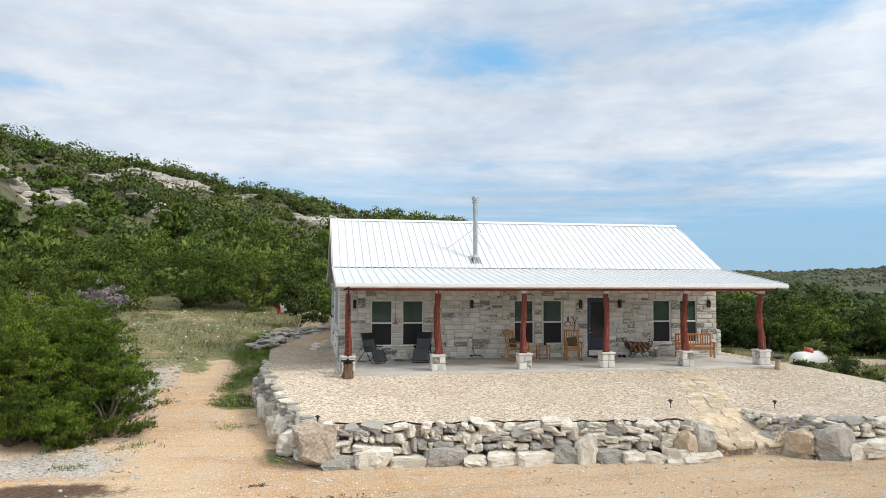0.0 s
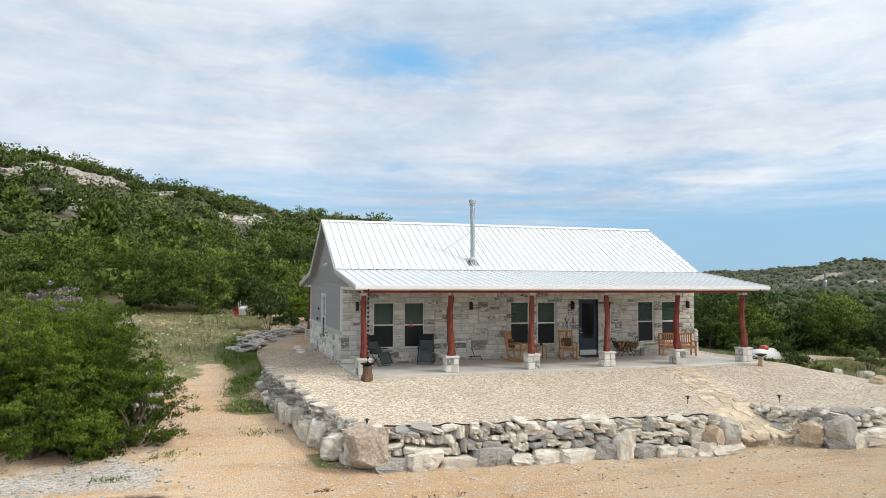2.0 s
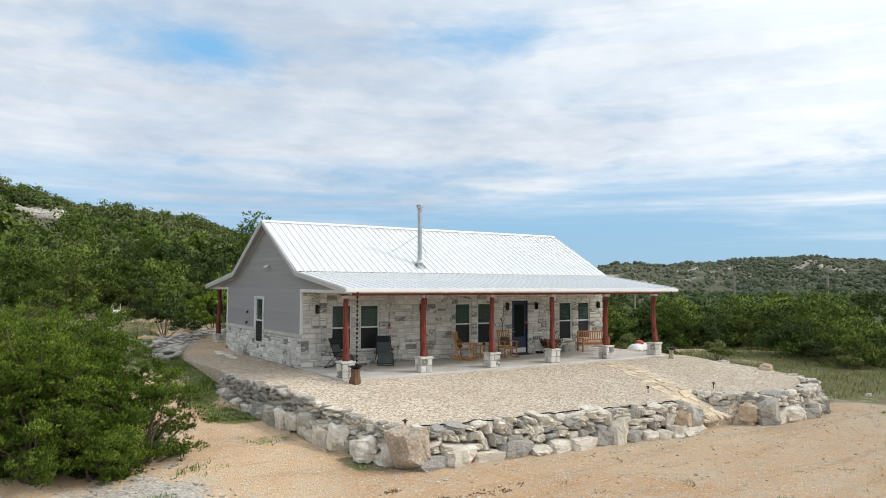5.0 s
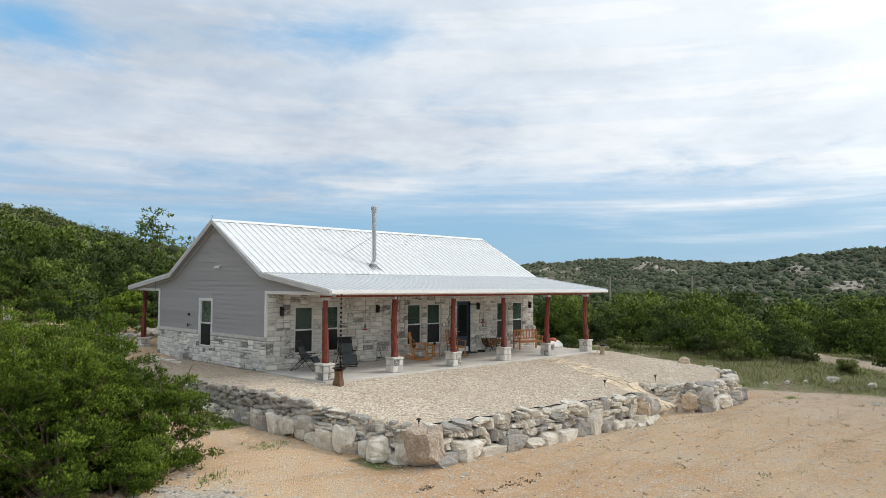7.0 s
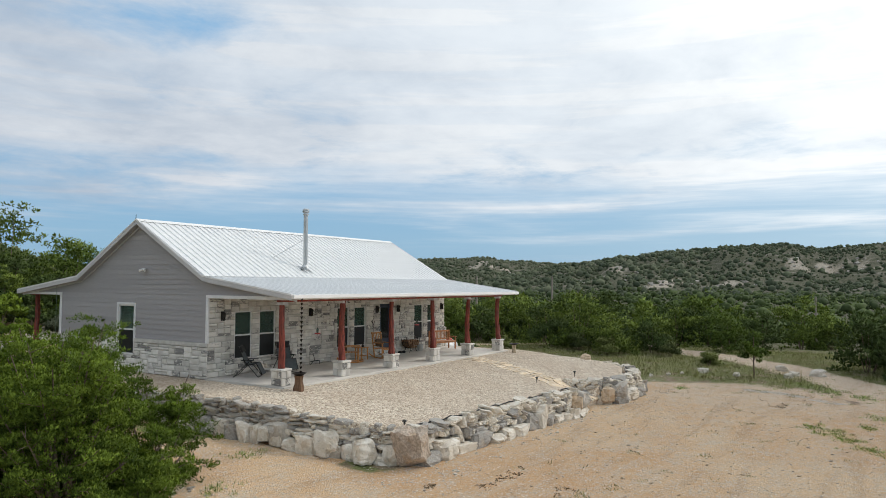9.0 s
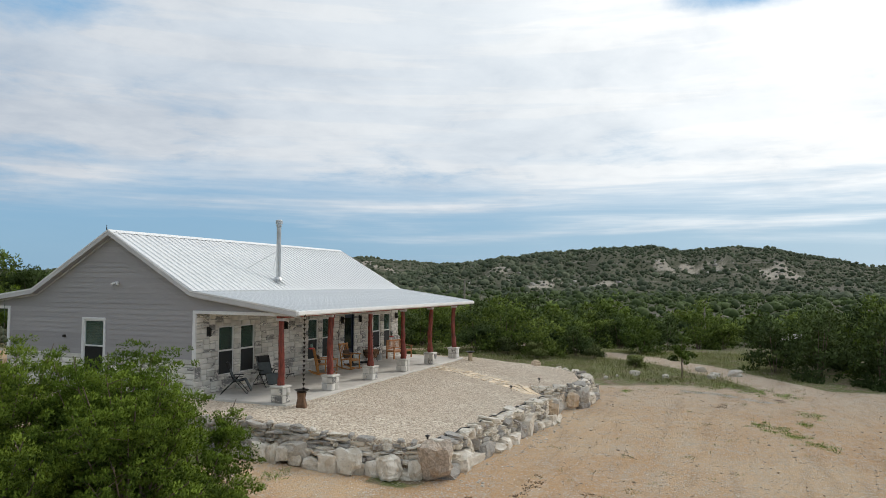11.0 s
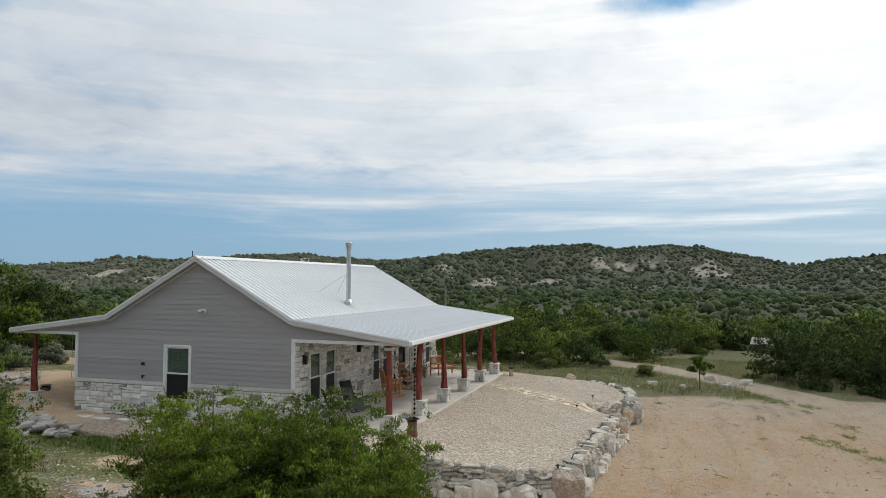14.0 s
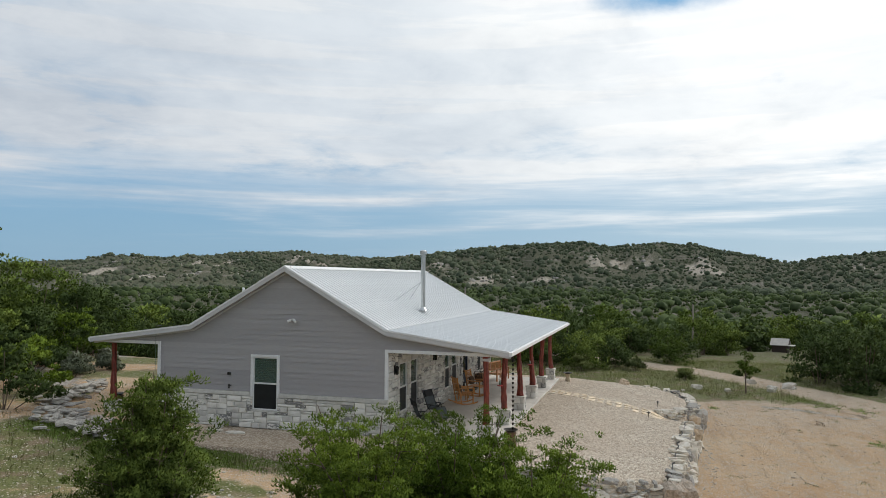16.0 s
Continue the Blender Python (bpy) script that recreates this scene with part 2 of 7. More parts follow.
ASHLAR = ashlar_material()
ROCK = rock_material("field_limestone", ((0.64, 0.575, 0.47), (0.84, 0.80, 0.72)), (0.30, 0.285, 0.26), (0.54, 0.40, 0.24))
GREYROCK = rock_material("grey_rubble", ((0.42, 0.39, 0.34), (0.60, 0.565, 0.51)), (0.28, 0.265, 0.24), (0.38, 0.28, 0.17))
TANROCK = rock_material("tan_limestone", ((0.50, 0.38, 0.25), (0.66, 0.55, 0.42)), (0.36, 0.30, 0.24), (0.44, 0.26, 0.11))
PALEROCK = rock_material("bleached_limestone", ((0.60, 0.55, 0.47), (0.80, 0.76, 0.69)), (0.46, 0.43, 0.38), (0.45, 0.36, 0.25))


def gravel_material():
    m, n = material("crushed_limestone_gravel")
    vec = n.add("ShaderNodeTexCoord").outputs["Object"]
    cell = n.add("ShaderNodeTexVoronoi", {"Vector": vec, "Scale": 19.0, "Randomness": 1.0})
    fine = n.add("ShaderNodeTexVoronoi", {"Vector": vec, "Scale": 46.0})
    tone = n.add("ShaderNodeSeparateColor", {0: cell.outputs["Color"]}).outputs[0]
    tone2 = n.add("ShaderNodeSeparateColor", {0: fine.outputs["Color"]}).outputs[0]
    ramp = n.add("ShaderNodeValToRGB", {0: n.math("ADD", n.math("MULTIPLY", tone, 0.6), n.math("MULTIPLY", tone2, 0.4))})
    e = ramp.color_ramp.elements
    e[0].position, e[0].color = 0.14, rgb(0.27, 0.20, 0.135)
    e[1].position, e[1].color = 0.80, rgb(0.90, 0.83, 0.70)
    mid = ramp.color_ramp.elements.new(0.5)
    mid.color = rgb(0.68, 0.565, 0.43)
    wide = n.step(n.noise(vec, 0.35, 4.0, 0.6), 0.35, 0.65)
    colour = n.mix(n.math("MULTIPLY", wide, 0.38), ramp.outputs[0], rgb(0.56, 0.43, 0.31))
    colour = n.mix(n.math("MULTIPLY", n.step(n.noise(vec, 1.3, 5.0, 0.65), 0.52, 0.70), 0.35), colour, rgb(0.44, 0.33, 0.235))
    place = n.add("ShaderNodeSeparateXYZ", {0: vec}).outputs
    ragged = n.math("MULTIPLY", n.math("SUBTRACT", n.noise(vec, 0.9, 5.0, 0.65), 0.5), 2.2)
    side = n.math("MULTIPLY", n.step(n.math("ADD", place[0], ragged), 0.5, -0.5), n.step(n.math("ADD", place[1], ragged), -1.6, 0.4))
    caliche = n.mix(n.step(n.math("ADD", n.math("MULTIPLY", tone, 0.6), n.math("MULTIPLY", tone2, 0.4)), 0.3, 0.85), rgb(0.30, 0.22, 0.15), rgb(0.58, 0.49, 0.38))
    colour = n.mix(n.math("MULTIPLY", side, 0.85), colour, caliche)
    height = n.math("ADD", n.math("MULTIPLY", cell.outputs["Distance"], -1.0), n.math("MULTIPLY", fine.outputs["Distance"], -0.4))
    normal = n.add("ShaderNodeBump", {"Strength": 1.0, "Distance": 0.03, "Height": height}).outputs[0]
    finish(n, colour, 0.92, normal)
    return m


GRAVEL = gravel_material()


def ground_material():
    """Dirt, grass, bare limestone and dark soil, by the zones stored on the ground's vertices, with ragged borders."""
    m, n = material("hill_country_ground")
    vec = n.add("ShaderNodeTexCoord").outputs["Object"]
    zone = n.add("ShaderNodeSeparateColor", {0: n.attribute("zone", "Color")}).outputs
    broad, mid, fine = n.noise(vec, 0.22, 5.0, 0.6), n.noise(vec, 1.6, 6.0, 0.65), n.noise(vec, 12.0, 5.0, 0.7)
    ragged = n.math("ADD", n.math("MULTIPLY", n.math("SUBTRACT", mid, 0.5), 1.0), n.math("MULTIPLY", n.math("SUBTRACT", fine, 0.5), 0.6))
    cell = n.add("ShaderNodeTexVoronoi", {"Vector": vec, "Scale": 28.0})
    pebble = n.add("ShaderNodeSeparateColor", {0: cell.outputs["Color"]}).outputs[0]
    dirt = n.mix(n.step(broad, 0.35, 0.65), rgb(0.60, 0.36, 0.175), rgb(0.70, 0.50, 0.30))
    place = n.add("ShaderNodeSeparateXYZ", {0: vec}).outputs
    east = n.step(n.math("ADD", place[0], n.math("MULTIPLY", n.math("SUBTRACT", broad, 0.5), 14.0)), 11.0, 26.0)
    dirt = n.mix(n.math("MULTIPLY", east, 0.9), dirt, n.mix(n.step(mid, 0.35, 0.65), rgb(0.55, 0.42, 0.30), rgb(0.67, 0.54, 0.41)))
    ruts = n.noise(n.vmath("MULTIPLY", vec, (0.16, 1.0, 1.0)), 1.3, 5.0, 0.6, 0.3)
    dirt = n.mix(n.math("MULTIPLY", n.step(ruts, 0.50, 0.64), 0.45), dirt, rgb(0.38, 0.24, 0.135))
    dirt = n.mix(n.math("MULTIPLY", n.step(ruts, 0.48, 0.34), 0.35), dirt, rgb(0.60, 0.50, 0.37))
    dirt = n.mix(n.math("MULTIPLY", n.step(mid, 0.5, 0.75), 0.6), dirt, rgb(0.60, 0.48, 0.345))
    dirt = n.mix(n.math("MULTIPLY", n.step(pebble, 0.66, 0.9), n.step(mid, 0.38, 0.6)), dirt, rgb(0.58, 0.53, 0.45))
    dirt = n.mix(n.math("MULTIPLY", n.step(fine, 0.54, 0.70), 0.75), dirt, rgb(0.38, 0.235, 0.13))
    dirt = n.mix(n.math("MULTIPLY", n.step(fine, 0.44, 0.30), 0.6), dirt, rgb(0.62, 0.49, 0.33))
    grit = n.add("ShaderNodeTexVoronoi", {"Vector": vec, "Scale": 60.0})
    speck = n.add("ShaderNodeSeparateColor", {0: grit.outputs["Color"]}).outputs
    dirt = n.mix(n.math("MULTIPLY", n.step(speck[0], 0.66, 0.86), 0.65), dirt, rgb(0.70, 0.62, 0.50))
    chip = n.add("ShaderNodeTexVoronoi", {"Vector": vec, "Scale": 11.0})
    chips = n.add("ShaderNodeSeparateColor", {0: chip.outputs["Color"]}).outputs
    lump = n.math("MULTIPLY", n.step(chip.outputs["Distance"], 0.40, 0.28), n.step(n.math("ADD", chips[0], n.math("MULTIPLY", mid, 0.5)), 0.72, 0.84))
    stony = n.mix(chips[1], rgb(0.50, 0.42, 0.33), rgb(0.86, 0.80, 0.70))
    dirt = n.mix(n.math("MULTIPLY", lump, 0.85), dirt, stony)
    dirt = n.mix(n.math("MULTIPLY", n.step(speck[1], 0.80, 0.95), 0.45), dirt, rgb(0.22, 0.14, 0.085))
    grass = n.mix(n.step(fine, 0.3, 0.7), rgb(0.10, 0.13, 0.035), rgb(0.26, 0.26, 0.11))
    grass = n.mix(n.math("MULTIPLY", n.step(mid, 0.5, 0.7), 0.7), grass, rgb(0.33, 0.27, 0.17))
    hill = n.attribute("zone", "Alpha")
    patch = n.noise(vec, 0.5, 6.0, 0.7)
    grass = n.mix(n.math("MULTIPLY", n.step(n.noise(vec, 0.7, 5.0, 0.65), 0.50, 0.60), 0.8), grass, n.mix(fine, rgb(0.17, 0.115, 0.075), rgb(0.36, 0.27, 0.19)))
    grass = n.mix(n.math("MULTIPLY", lump, 0.8), grass, stony)
    grass = n.mix(n.math("MULTIPLY", hill, 0.92), grass, n.mix(n.step(patch, 0.38, 0.66), rgb(0.075, 0.084, 0.048), rgb(0.14, 0.132, 0.088)))
    stone = n.mix(n.step(n.math("ADD", n.math("MULTIPLY", pebble, 0.5), n.math("MULTIPLY", mid, 0.6)), 0.25, 0.85), rgb(0.30, 0.27, 0.235), rgb(0.66, 0.62, 0.56))
    stone = n.mix(n.math("MULTIPLY", n.step(fine, 0.55, 0.7), 0.6), stone, rgb(0.22, 0.20, 0.17))
    stone = n.mix(n.math("MULTIPLY", hill, 0.85), stone, n.mix(n.step(patch, 0.35, 0.65), rgb(0.34, 0.29, 0.22), rgb(0.58, 0.51, 0.41)))
    strata = n.noise(n.vmath("MULTIPLY", vec, (0.016, 0.016, 0.42)), 1.0, 5.0, 0.62, 0.2)
    stone_far = n.mix(n.step(patch, 0.35, 0.65), rgb(0.19, 0.17, 0.135), rgb(0.31, 0.28, 0.23))
    grass = n.mix(n.math("MULTIPLY", n.math("MULTIPLY", hill, n.step(strata, 0.53, 0.64)), 0.6), grass, stone_far)
    soil = n.mix(n.step(fine, 0.3, 0.7), rgb(0.075, 0.05, 0.035), rgb(0.19, 0.125, 0.085))
    pick = lambda z: n.step(n.math("ADD", z, n.math("MULTIPLY", ragged, 0.7)), 0.38, 0.62)
    colour = n.mix(pick(zone[1]), dirt, grass)
    colour = n.mix(pick(zone[2]), colour, stone)
    colour = n.mix(pick(n.math("SUBTRACT", 1.0, zone[0])), colour, soil)
    height = n.math("ADD", n.math("MULTIPLY", fine, 0.7), n.math("ADD", n.math("MULTIPLY", cell.outputs["Distance"], -0.5), n.math("ADD", n.math("MULTIPLY", grit.outputs["Distance"], -0.3), n.math("MULTIPLY", lump, 1.6))))
    normal = n.add("ShaderNodeBump", {"Strength": 0.7, "Distance": 0.06, "Height": height}).outputs[0]
    finish(n, colour, 0.95, normal, spec=0.2)
    return m


GROUND = ground_material()


def leaf_material(name, dark, light, shine=0.12):
    m, n = material(name)
    vec = n.add("ShaderNodeTexCoord").outputs["Object"]
    tint = n.attribute("tint", "Fac")
    info = n.add("ShaderNodeObjectInfo").outputs["Random"]
    # crown tints rise upward, so lit tops and shaded undersides sit in the colour
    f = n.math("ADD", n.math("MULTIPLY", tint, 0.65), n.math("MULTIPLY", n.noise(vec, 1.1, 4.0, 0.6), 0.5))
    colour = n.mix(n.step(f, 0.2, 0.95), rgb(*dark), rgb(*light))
    k = n.math("ADD", 0.66, n.math("MULTIPLY", info, 0.68))
    colour = n.mix(1.0, colour, n.add("ShaderNodeCombineColor", {0: k, 1: n.math("ADD", n.math("MULTIPLY", k, 0.8), 0.2), 2: k}).outputs[0], "MULTIPLY")
    leaf = n.add("ShaderNodeBsdfPrincipled", {"Base Color": colour, "Roughness": 0.75, "Specular IOR Level": shine})
    thin = n.add("ShaderNodeBsdfTranslucent", {0: n.mix(0.5, colour, rgb(light[0], light[1], light[2] * 0.5))})
    n.add("ShaderNodeOutputMaterial", {0: n.add("ShaderNodeMixShader", {0: 0.17, 1: leaf, 2: thin})})
    return m


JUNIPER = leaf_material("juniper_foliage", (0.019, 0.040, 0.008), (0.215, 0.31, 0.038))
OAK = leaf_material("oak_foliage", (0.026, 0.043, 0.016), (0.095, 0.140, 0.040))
# distance haze is mixed into these two colours: greyer far hills, paler ridges
FARSHRUB = leaf_material("hazed_scrub_foliage", (0.055, 0.073, 0.047), (0.130, 0.160, 0.088))
FARTHEST = leaf_material("hazed_ridge_foliage", (0.085, 0.102, 0.066), (0.165, 0.188, 0.112))
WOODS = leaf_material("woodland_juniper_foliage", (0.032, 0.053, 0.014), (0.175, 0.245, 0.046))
SHRUB = leaf_material("hill_shrub_foliage", (0.046, 0.062, 0.027), (0.150, 0.182, 0.064))
WEED = leaf_material("weed_foliage", (0.08, 0.11, 0.03), (0.24, 0.27, 0.10))
SAGE = leaf_material("grey_sage_foliage", (0.085, 0.10, 0.07), (0.21, 0.23, 0.165))
TURF = leaf_material("green_turf_blades", (0.085, 0.15, 0.03), (0.25, 0.37, 0.08))
LILAC = leaf_material("lilac_blossom", (0.27, 0.20, 0.25), (0.54, 0.44, 0.50))
TWIG = surf("grey_twig", (0.20, 0.18, 0.155), 0.9, 0, 5, 0.2, 30, 0.3)


# ---- small mesh helpers ----
def part(name, source, mat, parent=None, label="", at=None, smooth=False):
    """Links a bmesh or a mesh as one object under its thing or part."""
    if isinstance(source, bmesh.types.BMesh):
        me = bpy.data.meshes.new(name)
        source.to_mesh(me)
        source.free()
    else:
        me = source
    if mat is not None and not me.materials:
        me.materials.append(mat)
    if smooth:
        me.polygons.foreach_set("use_smooth", [True] * len(me.polygons))
    ob = new(name, me)
    if parent is not None:
        ob.parent = parent
    if at is not None:
        ob.matrix_basis = at
    return tagged(ob, label)


def thing(name, label, category, at=None, group="", kind=""):
    ob = new(name)
    ob.empty_display_size = 0.1
    if at is not None:
        ob.matrix_basis = at
    return tagged(ob, label, category, group, kind)


def box(bm, x0, x1, y0, y1, z0, z1, bevel=0.0, m=None):
    """A box between limits, with bevelled edges, into bm."""
    mine = bmesh.new()
    bmesh.ops.create_cube(mine, size=1.0)
    for v in mine.verts:
        v.co = Vector((x0 + (v.co.x + 0.5) * (x1 - x0), y0 + (v.co.y + 0.5) * (y1 - y0), z0 + (v.co.z + 0.5) * (z1 - z0)))
    if bevel:
        bmesh.ops.bevel(mine, geom=mine.edges[:], offset=bevel, segments=1, affect="EDGES")
    if m is not None:
        mine.transform(m)
    return join(bm, mine)


def join(bm, other):
    me = bpy.data.meshes.new("tmp")
    other.to_mesh(me)
    other.free()
    bm.from_mesh(me)
    bpy.data.meshes.remove(me)
    return bm


def rod(bm, a, b, r0, r1=None, seg=8):
    """A tapered round bar from a to b, into bm."""
    a, b = Vector(a), Vector(b)
    r1 = r0 if r1 is None else r1
    q = (b - a).to_track_quat("Z", "Y").to_matrix()
    rings = [[bm.verts.new(p + q @ Vector((r * math.cos(t), r * math.sin(t), 0))) for t in (2 * math.pi * k / seg for k in range(seg))] for p, r in ((a, r0), (b, r1))]
    for k in range(seg):
        bm.faces.new((rings[0][k], rings[0][(k + 1) % seg], rings[1][(k + 1) % seg], rings[1][k]))
    bm.faces.new(rings[0][::-1]), bm.faces.new(rings[1])
    return bm


def bent(bm, points, r, seg=6):
    for a, b in zip(points, points[1:]):
        rod(bm, a, b, r, r, seg)
    return bm


def turned(bm, profile, seg=16, centre=(0, 0, 0)):
    """A body of revolution about z from (radius, height) pairs, into bm."""
    c = Vector(centre)
    rings = [[bm.verts.new(c + Vector((r * math.cos(2 * math.pi * k / seg), r * math.sin(2 * math.pi * k / seg), z))) for k in range(seg)] for r, z in profile]
    for lo, hi in zip(rings, rings[1:]):
        for k in range(seg):
            bm.faces.new((lo[k], lo[(k + 1) % seg], hi[(k + 1) % seg], hi[k]))
    bm.faces.new(rings[0][::-1]), bm.faces.new(rings[-1])
    return bm


def one_box(*limits, bevel=0.0, m=None):
    return box(bmesh.new(), *limits, bevel=bevel, m=m)


def prism(points, axis, lo, hi):
    """An outline in the plane across an axis (pairs), drawn out from lo to hi."""
    bm = bmesh.new()
    put = {"x": lambda p, d: (d, p[0], p[1]), "y": lambda p, d: (p[0], d, p[1]), "z": lambda p, d: (p[0], p[1], d)}[axis]
    a, b = ([bm.verts.new(put(p, d)) for p in points] for d in (lo, hi))
    n = len(points)
    for k in range(n):
        bm.faces.new((a[k], a[(k + 1) % n], b[(k + 1) % n], b[k]))
    bm.faces.new(a[::-1]), bm.faces.new(b)
    bmesh.ops.recalc_face_normals(bm, faces=bm.faces[:])
    return bm


def sstep(lo, hi, v):
    t = np.clip((v - lo) / (hi - lo), 0.0, 1.0)
    return t * t * (3 - 2 * t)


# ---- ground ----
HILL_EYE = (-14.0, -20.0)
# each ridge: bearings, the crest's height angle and distance there, and where its slope begins as a share of that distance
NEAR_HILL = ([-60, -30, -22, -17, -12, -6.5, -2, 3.5, 7, 13, 16, 20, 24, 29, 33, 38, 44, 180, 240], [9, 10.4, 10.1, 9.5, 8.6, 7.9, 6.7, 5.9, 5.1, 4.8, 4.4, 3.5, 2.7, 1.5, 0.7, 0.0, -0.6, -0.6, 5],
             [-60, -22, 0, 12, 24, 34, 44, 180, 240], [150, 150, 200, 230, 300, 420, 420, 420, 200])
FAR_RIDGE = ([20, 30, 38, 42, 45.5, 47.5, 51, 54, 57.5, 61, 66, 68, 71, 73, 76, 80, 92, 240], [0.5, 0.75, 0.85, 0.95, 1.25, 1.78, 1.52, 1.75, 2.08, 2.03, 1.76, 1.70, 1.88, 1.82, 1.5, 1.0, 0.0, 0.0],
             [20, 36, 42, 47, 56, 62, 76, 240], [1500, 1700, 1600, 1100, 1150, 1500, 1650, 1650])
EAST_HILL = ([58, 62, 66, 70, 74.5, 78, 83, 86.5, 90, 94.5, 99, 102.5, 106, 112, 125, 180, 240], [-0.6, 0.3, 1.35, 1.85, 2.5, 2.9, 3.12, 2.8, 3.08, 2.4, 1.48, 1.9, 2.4, 2.7, 2.4, 1.2, 1.0],
             [58, 70, 83, 90, 99, 106, 125, 240], [720, 760, 860, 980, 1050, 880, 820, 700])
WEST_Y, WEST_Z = [-60, -30, -9, -2, 4, 12, 23, 40], [-3.0, -2.0, -1.58, -0.95, -0.25, 0.15, 0.75, 1.2]


def ridge(az, r, z, table, foot, bow, trees):
    """How far a ridge lifts the ground above z."""
    el, far = np.interp(az, table[0], table[1]), np.interp(az, table[2], table[3])
    top = np.maximum(3.6 + far * np.tan(np.radians(el)) - trees - z, 0.0)
    t = np.clip((r - foot * far) / (far - foot * far), 0, 1)
    rise = (1 - bow) * t ** 1.25 + bow * sstep(0, 1, t)
    body = np.clip(4 * rise * (1 - rise), 0, 1)
    spur = 0.15 * np.sin(az * 0.62 + 0.9) + 0.11 * np.sin(az * 1.45 + 2.0 + r * 0.004) + 0.06 * np.sin(az * 3.7 + r * 0.013) + 0.05 * np.sin(r * 0.03 + az * 0.31)
    return top * rise * (1 + spur * body) * (1.0 - 0.55 * sstep(1.0, 2.2, r / far)), body


def ground_z(x, y):
    """The height of the ground, for arrays."""
    x, y = np.asarray(x, float), np.asarray(y, float)
    dx, dy = x - HILL_EYE[0], y - HILL_EYE[1]
    r, az = np.hypot(dx, dy), np.degrees(np.arctan2(dx, dy))
    az = np.where(az < -60, az + 360, az)
    west = np.interp(y, WEST_Y, WEST_Z)
    east = -1.68 - 0.05 * np.clip(r - 55, 0, 110)
    z = west + (east - west) * sstep(13, 25, x)
    z = z * (1 - sstep(40, 90, r)) + east * sstep(40, 90, r) * sstep(15, 40, az) + west * sstep(40, 90, r) * (1 - sstep(15, 40, az))
    el, far = np.interp(az, NEAR_HILL[0], NEAR_HILL[1]), np.interp(az, NEAR_HILL[2], NEAR_HILL[3])
    top = 3.8 + far * np.tan(np.radians(el)) - np.interp(az, [-60, 5, 14, 30, 34], [-0.6, -0.3, 1.2, 2.6, 2.6]) - z
    rise = np.clip((r - 48) / (far - 48), 0, 1)
    rise = rise * 0.55 + 0.45 * sstep(0, 1, rise)
    rough = 1.0 + 0.10 * np.sin(az * 0.9 + r * 0.021) * np.sin(r * 0.03 + az * 0.31) * np.clip(4 * rise * (1 - rise), 0, 1)
    lift = np.maximum(top, 0.0) * rise * rough * (1.0 - 0.55 * sstep(1.0, 2.2, r / far))
    for table, foot, bow in ((FAR_RIDGE, 0.36, 0.5), (EAST_HILL, 0.44, 0.35)):
        other, body = ridge(az, r, z, table, foot, bow, 2.6)
        other = other + body * sstep(300, 500, r) * (4.0 * (field(x, y, 41, 150.0) - 0.5) + 2.2 * (field(x, y, 42, 62.0) - 0.5))
        lift = np.maximum(lift, other)
    return z + lift + 0.05 * np.sin(x * 0.9 + 0.4 * y) * np.sin(y * 0.7 - 0.3 * x) * sstep(3, 12, np.abs(x - 8) - 8)


def field(x, y, seed, size):
    """Smooth noise for arrays, between 0 and 1."""
    rng = np.random.default_rng(seed)
    out = np.zeros_like(np.asarray(x, float))
    for k in range(6):
        a, p = rng.uniform(0, 2 * math.pi, 2)
        s = 2 * math.pi / (size * rng.uniform(0.6, 1.7))
        out = out + np.sin((x * math.cos(a) + y * math.sin(a)) * s + p)
    return 0.5 + out / 7.0


def near_line(x, y, points, half):
    """1 on a line through the points, fading to 0 past its half width."""
    best = np.full(np.shape(x), 1e9)
    for (ax, ay), (bx, by) in zip(points, points[1:]):
        t = np.clip(((x - ax) * (bx - ax) + (y - ay) * (by - ay)) / ((bx - ax) ** 2 + (by - ay) ** 2), 0, 1)
        best = np.minimum(best, np.hypot(x - ax - t * (bx - ax), y - ay - t * (by - ay)))
    return 1 - sstep(half * 0.7, half * 1.3, best)


TRACK = [(-3.5, -14), (-4.2, -8), (-4.6, -2), (-5.0, 2.0)]
BACK_ROAD = [(17, 3), (22, 5), (29, 9.5), (36, 10.6), (42, 7.6), (54, 2)]
ROAD = [(13, -24), (20, -22.3), (25.5, -19.3), (31.6, -15.6), (35.2, -12.8), (38.5, -8.5), (46, -3), (60, 6)]


def clearing(x, y):
    """1 on the tan fields in the far valley."""
    dx, dy = x - HILL_EYE[0], y - HILL_EYE[1]
    r, az = np.hypot(dx, dy), np.degrees(np.arctan2(dx, dy))
    field_ = sstep(38.6, 39.8, az) * sstep(45.6, 43.8, az) * sstep(330, 390, r) * sstep(900, 740, r)
    return np.clip(field_ + 1.2 * np.exp(-(((x - 352) / 42) ** 2 + ((y - 124) / 34) ** 2)), 0, 1)


def soft_spots(x, y, places):
    """Soft round patches: centre, half widths, weight."""
    return np.clip(sum(k * np.exp(-(((x - cx) / a) ** 2 + ((y - cy) / b) ** 2)) for cx, cy, a, b, k in places), 0, 1)


